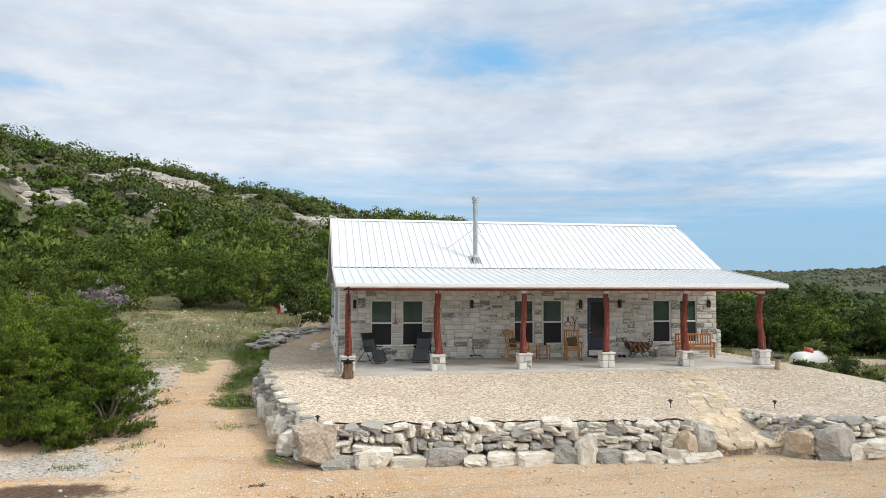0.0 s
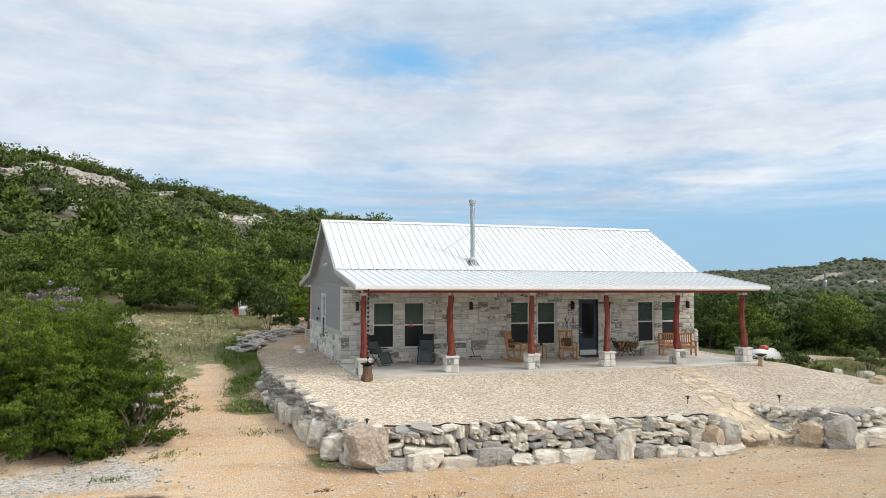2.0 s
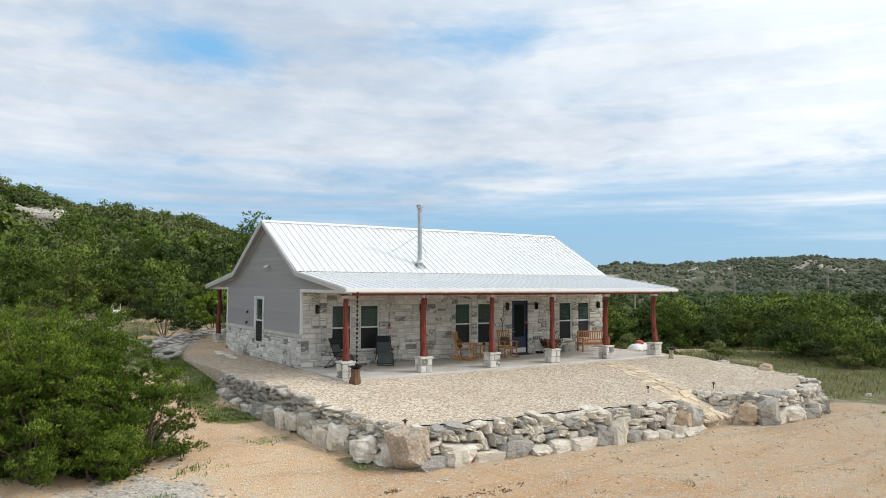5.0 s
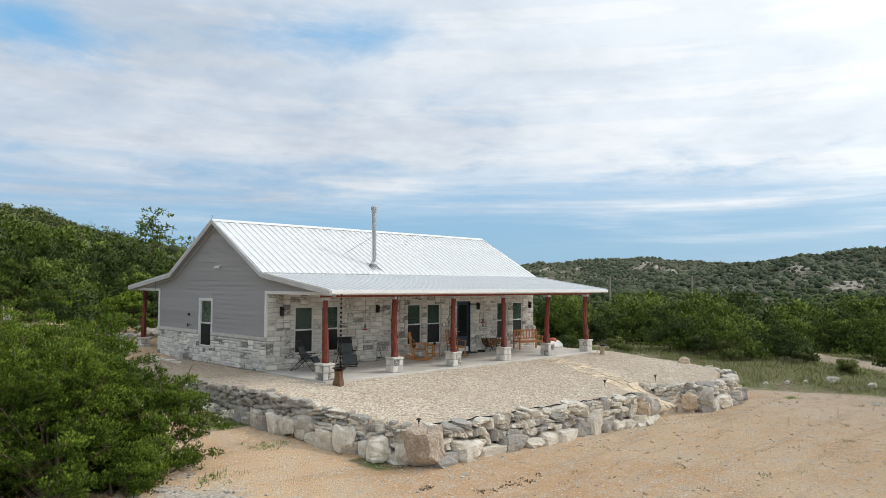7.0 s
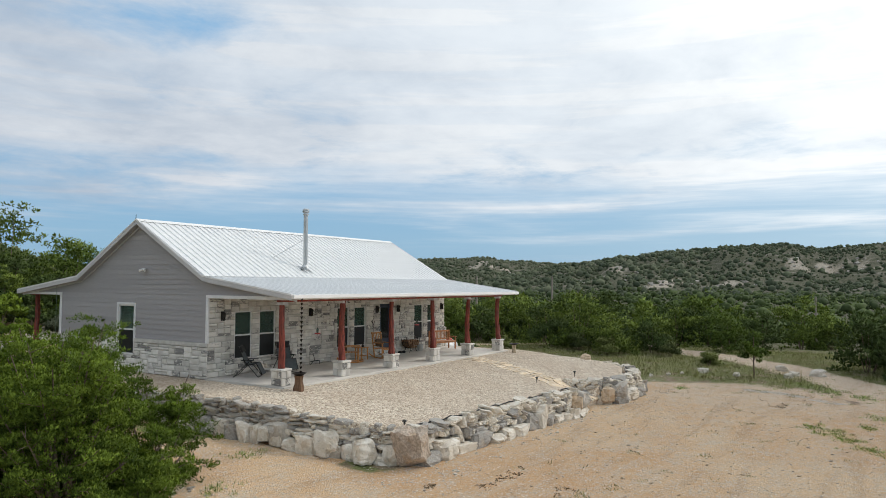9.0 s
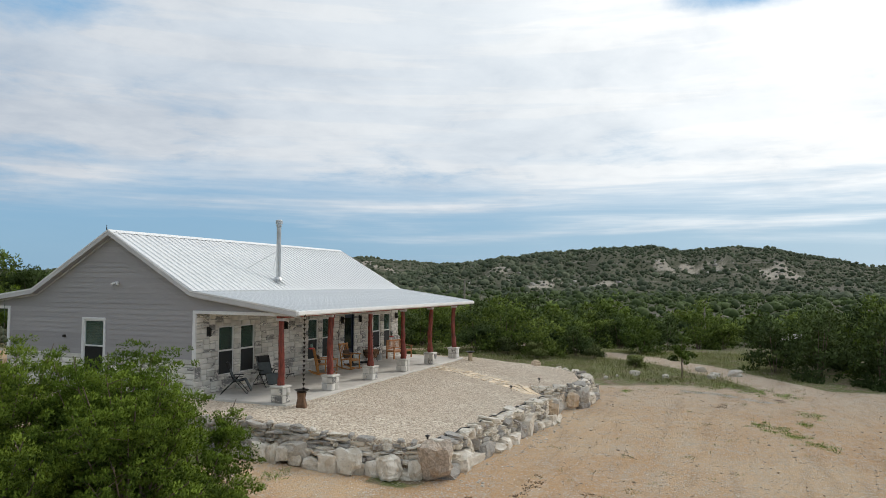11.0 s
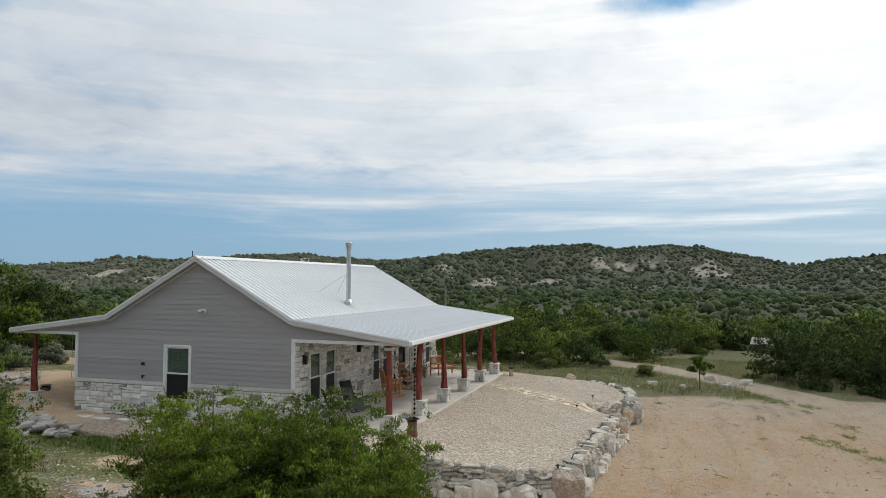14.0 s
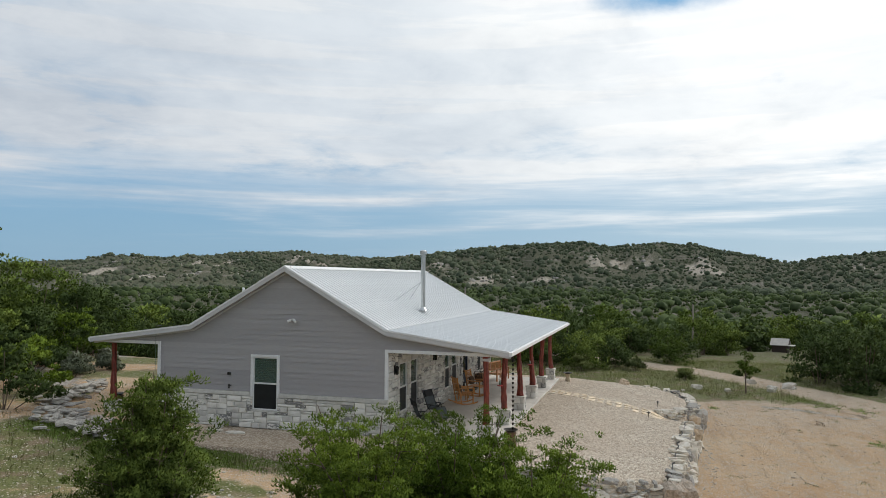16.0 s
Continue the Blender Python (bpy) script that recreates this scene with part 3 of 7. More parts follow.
NEAR_ROCKS = [(-37, 117, 5, 6, 1.2), (-32.5, 130, 4, 8, 1.2), (-37, 81, 4, 3, 1.1), (-42.5, 86, 4, 3, 1.1), (-27.6, 136, 4, 5, 1.1), (-18, 152, 4, 5, 1.1), (-0.5, 129, 4, 5, 1.1), (4.5, 138, 4, 5, 1.1), (-26, 92, 2.5, 2.5, 1.0)]
FAR_ROCKS = [(660, -55, 60, 22, 1.2), (634, 40, 40, 12, 0.9), (735, 26, 40, 12, 0.9), (750, 0, 40, 14, 0.8), (566, 525, 30, 24, 1.0), (489, 408, 34, 22, 0.9), (679, 603, 24, 22, 0.8), (647, 471, 26, 20, 1.0), (690, 462, 26, 20, 1.0), (614, 386, 26, 22, 0.9),
             (895, 451, 40, 26, 0.8), (460, 106, 30, 16, 0.7), (480, 66, 32, 16, 0.7), (530, 165, 36, 20, 0.75), (500, 112, 26, 18, 0.7), (700, -14, 30, 14, 0.7), (560, 410, 20, 16, 0.9), (912, 489, 40, 22, 0.8), (790, 522, 30, 22, 0.8), (675, -182, 40, 18, 0.7)]


def outcrop(x, y):
    """Bare limestone ledges on the near hillside."""
    return soft_spots(x, y, NEAR_ROCKS)


def far_bald(x, y):
    """Bare tan patches on the far hills, broken up."""
    return soft_spots(x, y, FAR_ROCKS) * np.clip(0.35 + 1.1 * field(x, y, 51, 22.0), 0, 1)


def zones(x, y):
    """Shares of dirt against dark soil, of grass, and of bare stone, from where a place lies."""
    r = np.hypot(x - HILL_EYE[0], y - HILL_EYE[1])
    drive = sstep(-8.8, -10.5, y) * sstep(23, 19, x + 0.25 * (y + 12)) * sstep(-13, -7, x)
    drive = np.maximum(drive, sstep(-9.5, -12, y) * sstep(21.5, 18.5, x) * sstep(-11, -7.5, x))
    drive = np.maximum(drive, np.maximum(near_line(x, y, TRACK, 1.7), near_line(x, y, ROAD, 1.6)))
    drive = np.maximum(drive, near_line(x, y, BACK_ROAD, 1.7))
    pad = (x > -3.2) & (x < 20) & (y > -11) & (y < 15)
    grass = np.clip(0.08 + 0.9 * field(x, y, 3, 5.0) + 0.50 * (x > 15) + 0.30 * ((x < -2) & (y > 2)), 0, 1) * (1 - drive)
    grass = np.where(pad & (y > -8), grass * 0.3, grass) * (1 - 0.8 * sstep(-4, -7, y) * sstep(0, -5, x))
    verge = near_line(x, y, [(-3.4, -3), (-3.2, 2), (-3.6, 8), (-2.6, 13)], 0.9)
    grass = np.maximum(grass, verge * np.clip(0.25 + 0.8 * field(x, y, 13, 2.6), 0, 1))
    blot = lambda cx, cy, a, b: np.exp(-(((x - cx) / a) ** 2 + ((y - cy) / b) ** 2))
    grass = np.maximum(grass, np.clip(1.0 * blot(-5.6, 2.4, 0.8, 1.3) + 0.7 * blot(-6.3, 4.6, 0.7, 1.6) + 0.5 * blot(-5.2, 6.6, 0.8, 1.0), 0, 0.85) * np.clip(0.3 + field(x, y, 17, 1.6), 0, 1))
    grass = np.maximum(grass, np.clip(blot(-3.2, 5.0, 0.7, 4.2), 0, 0.9))
    stone = np.clip(1.25 * field(x, y, 5, 9.0) - 0.45, 0, 1) * (1 - drive) * (1 - 0.5 * grass)
    hill = sstep(45, 80, r)
    stone = np.where(r > 60, 0.04 + 0.24 * np.clip(2.0 * field(x, y, 9, 26.0) - 1.0, 0, 1), stone)
    grass = np.maximum(grass * (1 - 0.25 * hill), 0.95 * sstep(85, 120, r) * (1 - clearing(x, y)))
    stone = np.maximum(stone, outcrop(x, y) * hill)
    stone = np.maximum(stone, far_bald(x, y))
    shelf = 0.62 * np.exp(-(((x + 8.4) / 3.4) ** 2 + ((y + 8.9) / 1.5) ** 2)) + 0.62 * np.exp(-(((x + 6.9) / 1.5) ** 2 + ((y + 1.0) / 7.0) ** 2)) * np.clip(0.4 + 0.9 * field(x, y, 15, 1.8), 0, 1)
    stone = np.maximum(stone, np.clip(1.1 * shelf, 0, 1))
    stone = np.maximum(stone, 0.55 * near_line(x, y, [(20.6, -15.2), (20.2, -17.0), (18.8, -19.0)], 0.55))
    soil = 0.75 * np.exp(-(((x + 7.0) / 2.6) ** 2 + ((y + 10.9) / 0.95) ** 2)) + 0.6 * np.exp(-(((x + 1.6) / 1.4) ** 2 + ((y + 14.2) / 0.4) ** 2))
    soil = np.maximum(soil, 0.52 * near_line(x, y, [(23.0, -17.6), (20.6, -19.0), (18.6, -20.0)], 0.4))
    wood = sstep(50, 62, r) * 0.22
    grass = np.maximum(grass, 0.72 * sstep(48, 60, r) * (1 - sstep(120, 200, r)) * (1 - drive))
    return 1 - np.maximum(soil, wood), grass, stone


def build_ground():
    rings = np.concatenate([[0.0], np.linspace(1.5, 48, 94), np.geomspace(49, 1800, 120), np.geomspace(1900, 4500, 8)])
    turns = np.radians(np.concatenate([np.linspace(-36, 118, 400, endpoint=False), np.linspace(118, 324, 120, endpoint=False)]))
    cx, cy = 6.0, -8.0
    rr, tt = np.meshgrid(rings[1:], turns, indexing="ij")
    x, y = np.append(cx + rr * np.sin(tt), cx), np.append(cy + rr * np.cos(tt), cy)
    z = ground_z(x, y)
    under = (x > 0.3) & (x < 16.0) & (y > -8.5) & (y < 9.2)
    z = np.where(under, np.minimum(z, -1.0), z)
    n, m = len(turns), len(rings) - 1
    k = np.arange((m - 1) * n)
    nxt = (k // n) * n + (k % n + 1) % n
    faces = np.stack([k, k + n, nxt + n, nxt], 1).tolist()
    faces += [(n * m, i, (i + 1) % n) for i in range(n)]
    me = bpy.data.meshes.new("ground")
    me.from_pydata(np.stack([x, y, z], 1).tolist(), [], faces)
    a, b, c = zones(x, y)
    layer = me.color_attributes.new("zone", "FLOAT_COLOR", "POINT")
    layer.data.foreach_set("color", np.stack([a, b, c, sstep(60, 110, np.hypot(x - HILL_EYE[0], y - HILL_EYE[1]))], 1).astype(np.float32).ravel())
    me.update()
    tagged(part("ground", me, GROUND, smooth=True), "tan caliche dirt, dry grass and limestone ground rising into hills", "ground", kind="structure")


build_ground()

# ---- terrace and its walls ----
TERRACE = [(-2.7, 0.4), (-2.65, -2.0), (-2.3, -4.6), (-1.75, -7.0), (-1.1, -9.0), (0.4, -9.45), (3.0, -9.6), (6.0, -9.85), (9.3, -10.1), (12.4, -10.5), (15.0, -10.5), (17.2, -9.8), (18.7, -8.8), (19.5, -6.2), (19.4, -2.5), (18.4, 4.0), (17.0, 10.0), (10, 14.0), (4.5, 15.5), (1.2, 14.6), (-1.4, 12.4), (-2.7, 9.0), (-2.9, 5.0)]


def terrace_z(x, y):
    z = -0.07 - 0.55 * sstep(-3.6, -9.8, y)
    z = z - 0.35 * sstep(17.4, 19.4, x) * sstep(-9, -4, y)
    dip = sstep(1.45, 0.8, np.abs(x - 10.9 - 0.2 * (y + 9.8) * 0.3)) * sstep(-8.3, -10.9, y)
    return z - 0.75 * dip + 0.012 * np.sin(x * 3.1 + y) * np.sin(y * 2.7)


def inside(x, y, outline):
    hit = np.zeros(np.shape(x), bool)
    for (ax, ay), (bx, by) in zip(outline, outline[1:] + outline[:1]):
        hit ^= ((ay > y) != (by > y)) & (x < (bx - ax) * (y - ay) / (by - ay + 1e-12) + ax)
    return hit


def build_terrace():
    """The gravel bed as a grid cut to its outline, with a skirt down into the ground."""
    bm = bmesh.new()
    outline = [Vector((x, y, 0)) for x, y in TERRACE]
    rim = []
    for a, b in zip(outline, outline[1:] + outline[:1]):
        n = max(1, int((b - a).length / 0.3))
        rim += [a.lerp(b, k / n) for k in range(n)]
    cx, cy = 7.5, -0.5
    rings = []
    for k in range(1, 41):
        s = (k / 40) ** 0.7
        xs, ys = np.array([cx + (p.x - cx) * s for p in rim]), np.array([cy + (p.y - cy) * s for p in rim])
        rings.append([bm.verts.new(v) for v in zip(xs, ys, terrace_z(xs, ys))])
    skirt = [bm.verts.new((v.co.x, v.co.y, v.co.z - 1.3)) for v in rings[-1]]
    n = len(rim)
    for lo, hi in zip(rings, rings[1:] + [skirt]):
        for k in range(n):
            bm.faces.new((lo[k], lo[(k + 1) % n], hi[(k + 1) % n], hi[k]))
    bm.faces.new(rings[0])
    tagged(part("gravel_terrace", bm, GRAVEL, smooth=True), "cream crushed limestone gravel bed sloping down from the porch", "gravel", kind="structure")


build_terrace()


def rock_meshes(seed, count, mat, cuts=3, rough=0.16, blocky=(0.40, 0.72)):
    """Lumpy, partly squared stones, one unit across."""
    rng, made = random.Random(seed), []
    for k in range(count):
        bm = bmesh.new()
        bmesh.ops.create_cube(bm, size=1.0)
        bmesh.ops.subdivide_edges(bm, edges=bm.edges[:], cuts=cuts, use_grid_fill=True)
        off = Vector((rng.uniform(-50, 50), rng.uniform(-50, 50), rng.uniform(-50, 50)))
        square = rng.uniform(*blocky)
        for v in bm.verts:
            ball = v.co.normalized() * 0.56
            p = v.co * square + ball * (1 - square)
            p += rough * noise.noise_vector(p * 2.2 + off) + rough * 0.45 * noise.noise_vector(p * 5.5 + off)
            v.co = p
        for _ in range(3):
            d = Vector((rng.gauss(0, 1), rng.gauss(0, 1), rng.gauss(0, 0.6))).normalized()
            for v in bm.verts:
                over = v.co.dot(d) - 0.40
                if over > 0:
                    v.co -= d * over * 0.85
        me = bpy.data.meshes.new("rock")
        bm.to_mesh(me)
        bm.free()
        me.materials.append(mat)
        made.append(me)
    return made


ROCKS = rock_meshes(4, 14, ROCK, 3, 0.14, (0.48, 0.78))
SLABS = rock_meshes(9, 8, GREYROCK, 2, 0.12)


def place_rock(name, meshes, rng, centre, size, parent=None, turn=None, flat=0.25):
    ob = new(name, rng.choice(meshes))
    ob.parent = parent
    rz = rng.uniform(0, 360) if turn is None else turn
    ob.matrix_basis = pose(*centre, rng.uniform(-9, 9) * flat * 4, rng.uniform(-9, 9) * flat * 4, rz) @ Matrix.Diagonal((*size, 1))
    return ob


def dry_wall(name, label, line, low, high, seed, big, thin=1.0, flat_stones=None):
    """A dry-stacked wall of field stones along a line: big ones at the foot, flat ones above, all leaning on the bank behind."""
    rng = random.Random(seed)
    wall = thing(name, label, "stone wall", kind="structure")
    pts = [Vector((x, y, 0)) for x, y in line]
    lengths = [(b - a).length for a, b in zip(pts, pts[1:])]
    total = sum(lengths)

    def along(s):
        for a, b, d in zip(pts, pts[1:], lengths):
            if s <= d:
                return a.lerp(b, s / d), (b - a).normalized()
            s -= d
        return pts[-1], (pts[-1] - pts[-2]).normalized()

    def foot(s):
        p = along(s)[0]
        return min(low[0] + (low[1] - low[0]) * s / total, float(ground_z(np.array(p.x), np.array(p.y))) - 0.04)

    def head(s):
        p, d = along(s)
        x, y = p.x - 0.35 * d.y, p.y + 0.35 * d.x
        return max(high[0] + (high[1] - high[0]) * s / total, float(terrace_z(np.array(x), np.array(y))) + 0.02)

    tops = np.array([foot(s) for s in np.linspace(0, total, 60)])
    course = 0
    while True:
        s, done = rng.uniform(-0.2, 0.1), True
        while s < total:
            i = min(59, int(s / total * 59))
            left = head(s) - tops[i]
            full = head(s) - foot(s)
            if left < 0.06:
                s += 0.15
                continue
            done = False
            if course == 0:
                wide, tall = rng.uniform(0.5, 1.05) * big, full * rng.uniform(0.22, 0.46)
            else:
                wide, tall = rng.uniform(0.16, 0.52), min(left + 0.03, rng.uniform(0.085, 0.20) * thin)
            if rng.random() < 0.16:
                wide, tall = wide * 0.55, min(tall * 1.5, left + 0.04)
            elif course and rng.random() < 0.14:
                wide, tall = rng.uniform(0.10, 0.16), rng.uniform(0.08, 0.13)
            p, d = along(min(total, s + wide / 2))
            out = Vector((d.y, -d.x, 0))
            base = float(np.mean(tops[max(0, i):min(59, int((s + wide) / total * 59)) + 1]))
            deep = (rng.uniform(0.42, 0.6) if course else rng.uniform(0.55, 0.8)) * (0.7 if flat_stones else 1.0)
            lean = 0.15 * (base - foot(s)) / max(full, 0.1)
            c = p + out * (rng.uniform(-0.07, 0.07) - lean + (0.10 if course == 0 else 0.0))
            place_rock("stone", flat_stones if flat_stones and course and s < 0.62 * total else ROCKS, rng, (c.x, c.y, base + tall * 0.48 - (0.07 if course == 0 else 0.0)), (wide * 1.10, deep, tall * 1.30), wall, math.degrees(math.atan2(d.y, d.x)) + rng.uniform(-18, 18), 0.3 if course else 0.12)
            for j in range(max(0, i), min(59, int((s + wide) / total * 59)) + 1):
                tops[j] = base + tall * rng.uniform(0.90, 0.97) - (0.07 if course == 0 else 0.0)
            s += wide * 0.97
        course += 1
        if done or course > 10:
            return wall


dry_wall("retaining_wall_front", "dry-stacked pale and grey limestone wall holding the gravel bed", [(-0.55, -9.6), (3.0, -9.9), (6.0, -10.15), (9.2, -10.5)], (-1.62, -1.55), (-0.60, -0.62), 21, 1.0)
dry_wall("retaining_wall_side", "low dry-stacked grey stone wall along the dirt track", [(-2.85, 0.3), (-2.75, -2.0), (-2.4, -4.6), (-1.95, -6.6), (-1.05, -9.15)], (-0.55, -1.55), (-0.03, -0.58), 22, 0.55, 0.62, SLABS)
dry_wall("retaining_wall_east", "rough limestone rubble wall beyond the flagstone path", [(11.55, -9.2), (12.0, -10.1), (12.6, -10.8), (14.5, -11.0), (16.6, -10.75), (18.1, -9.9), (18.9, -8.6)], (-1.5, -1.35), (-0.64, -0.6), 23, 0.9)


def boulder(label, centre, size, turn, seed, mat=ROCK, blocky=(0.32, 0.58)):
    me = rock_meshes(seed, 1, mat, 7, 0.17, blocky)[0]
    ob = part("boulder", me, mat)
    ob.matrix_basis = pose(*centre, 0, 0, turn) @ Matrix.Diagonal((*size, 1))
    return tagged(ob, label, "rock")


boulder("large tan limestone boulder at the corner of the wall", (-0.85, -9.62, -1.10), (1.22, 0.92, 1.04), 14, 91, TANROCK, (0.74, 0.8))
boulder("rounded grey boulder at the foot of the wall", (-1.52, -8.40, -1.27), (0.78, 0.7, 0.66), 50, 78)
boulder("pale boulder leaning on the terrace", (-1.78, -7.15, -1.12), (0.95, 0.7, 0.76), 70, 79)
boulder("grey boulder in the side wall", (-2.08, -5.65, -0.98), (0.9, 0.65, 0.74), 78, 80)
boulder("squat pale boulder in the side wall", (-2.30, -4.45, -0.85), (0.66, 0.56, 0.56), 60, 84)
boulder("broken two-tone boulder beside the path", (9.0, -10.55, -1.22), (0.85, 0.65, 0.75), 24, 81, TANROCK)
boulder("big blue-grey boulder at the path's edge", (13.0, -11.0, -1.18), (1.05, 0.75, 0.85), 8, 82, GREYROCK)
boulder("rounded tan boulder at the path's foot", (12.25, -10.75, -1.22), (0.75, 0.6, 0.6), 30, 85, TANROCK)
boulder("long cream boulder in the rubble wall", (14.3, -11.15, -1.36), (1.2, 0.6, 0.45), 4, 86)
boulder("dark grey boulder split in two beside the path", (9.35, -10.55, -1.15), (0.8, 0.7, 0.8), 60, 87, GREYROCK)
boulder("tan rock lying on the gravel bed", (18.86, -7.3, -0.46), (0.72, 0.5, 0.46), 20, 83, TANROCK)


def flagstone_path():
    """Irregular flagstones stepping down from the porch to the drive."""
    rng = random.Random(31)
    walkway = thing("flagstone_path", "cream and ochre flagstones set in gravel, from porch to drive", "path", kind="structure")
    left = [(11.5, -4.2), (11.3, -5.6), (10.7, -7.2), (10.1, -8.7), (9.9, -9.6), (9.95, -10.4)]
    count = 20
    for row in range(count):
        s = row / (count - 1) * (len(left) - 1)
        k = min(int(s), len(left) - 2)
        x, y = (left[k][i] + (left[k + 1][i] - left[k][i]) * (s - k) for i in (0, 1))
        wide = 1.3 + 0.7 * (row / count) ** 2
        cols = (2, 3, 2, 2, 3)[row % 5] if row < 14 else (3, 4, 3)[row % 3]
        cuts = [0.0] + sorted(c / cols + rng.uniform(-0.07, 0.07) for c in range(1, cols)) + [1.0]
        u = rng.uniform(-0.1, 0.1)
        for a, b in zip(cuts, cuts[1:]):
            px, py, hw, hd = x + u + wide * (a + b) / 2, y + rng.uniform(-0.04, 0.04), wide * (b - a) / 2 - 0.055, rng.uniform(0.115, 0.155)
            skew = rng.uniform(-0.06, 0.06)
            ring = []
            for cx, cy in ((-1, -1), (0.1, -1.08), (1, -1), (1.05, 0.1), (1, 1), (-0.1, 1.06), (-1, 1), (-1.04, 0)):
                j = 0.96 if cx and cy and abs(cx * cy) == 1 else 1.0
                ring.append((px + hw * cx * j * rng.uniform(0.9, 1.04) + skew * cy, py + hd * cy * j * rng.uniform(0.88, 1.06)))
            zs = float(terrace_z(np.array(px), np.array(py)))
            bm = prism(ring, "z", -0.05, 0.022)
            top = [e for e in bm.edges if min(v.co.z for v in e.verts) > 0.02]
            bmesh.ops.bevel(bm, geom=top, offset=0.012, segments=1, affect="EDGES")
            slope = (float(terrace_z(np.array(px), np.array(py + 0.2))) - float(terrace_z(np.array(px), np.array(py - 0.2)))) / 0.4
            for v in bm.verts:
                v.co.z += zs + slope * (v.co.y - py)
            part("flagstone", bm, FLAG, walkway)


flagstone_path()

def ground_cloth(line, z0, z1, seed):
    """Torn black weed cloth showing between the gravel and the wall's top stones."""
    rng, bm = random.Random(seed), bmesh.new()
    pts, total = [Vector((x, y, 0)) for x, y in line], 40
    lengths = [(b - a).length for a, b in zip(pts, pts[1:])]
    path = []
    for k in range(total + 1):
        s = sum(lengths) * k / total
        for a, b, d in zip(pts, pts[1:], lengths):
            if s <= d + 1e-6:
                break
            s -= d
        p = a.lerp(b, min(1.0, s / d))
        path.append((p.x + rng.uniform(-0.03, 0.03), p.y + 0.16 + rng.uniform(-0.05, 0.05), z0 + (z1 - z0) * k / total + rng.uniform(-0.03, 0.05)))
    bent(bm, path, 0.022, 5)
    tagged(part("weed_cloth", bm, PAD), "torn black weed cloth along the wall's top stones", "cloth")


ground_cloth([(-0.4, -9.55), (3.0, -9.85), (6.0, -10.1), (9.0, -10.45)], -0.60, -0.62, 61)
ground_cloth([(12.6, -10.75), (14.5, -10.9), (16.8, -10.45), (18.1, -9.75)], -0.66, -0.62, 62)

# ---- house ----
LONG, RIDGE_Y, RIDGE_Z, KNEE_Z, EAVE_Z = 16.25, 3.93, 5.90, 3.68, 3.07
FRONT_EAVE, BACK_KNEE, BACK_EAVE, BACK_WALL = -4.4, 7.86, 12.5, 9.43
OVER = 0.25


def roof_z(y):
    """The top of the roof above a depth y."""
    return float(np.interp(y, [FRONT_EAVE, 0.0, RIDGE_Y, BACK_KNEE, BACK_EAVE], [EAVE_Z, KNEE_Z, RIDGE_Z, KNEE_Z, EAVE_Z]))


house = thing("house", "single-storey limestone and grey-sided ranch house with a white metal roof", "house")
OPENINGS = [(1.27, 2.13, 0.56, 2.37), (2.52, 3.38, 0.56, 2.37), (7.14, 8.00, 0.56, 2.37), (8.38, 9.24, 0.56, 2.37), (13.29, 14.12, 0.56, 2.37), (14.52, 15.34, 0.56, 2.37), (10.34, 11.34, 0.0, 2.50)]


def stone_template(wide, tall, variant):
    """A rough-faced block in the plane y = 0, proud towards -y."""
    rng = random.Random(f"{wide}{tall}{variant}")
    g, d = 0.008, rng.uniform(0.035, 0.055)
    bm = bmesh.new()
    j = lambda a: rng.uniform(-a, a)
    back = [bm.verts.new((x, 0, z)) for x, z in ((g, g), (wide - g, g), (wide - g, tall - g), (g, tall - g))]
    face = [bm.verts.new((v.co.x + sx * 0.012 + j(0.006), -d + j(0.008), v.co.z + sz * 0.012 + j(0.006))) for v, sx, sz in zip(back, (1, -1, -1, 1), (1, 1, -1, -1))]
    mid = bm.verts.new((wide / 2 + j(wide * 0.2), -d - 0.014, tall / 2 + j(tall * 0.15)))
    for k in range(4):
        bm.faces.new((back[k], back[(k + 1) % 4], face[(k + 1) % 4], face[k]))
        bm.faces.new((face[k], face[(k + 1) % 4], mid))
    bmesh.ops.recalc_face_normals(bm, faces=bm.faces[:])
    me = bpy.data.meshes.new("stone")
    bm.to_mesh(me)
    bm.free()
    me.materials.append(ASHLAR)
    return me


TEMPLATES = {}


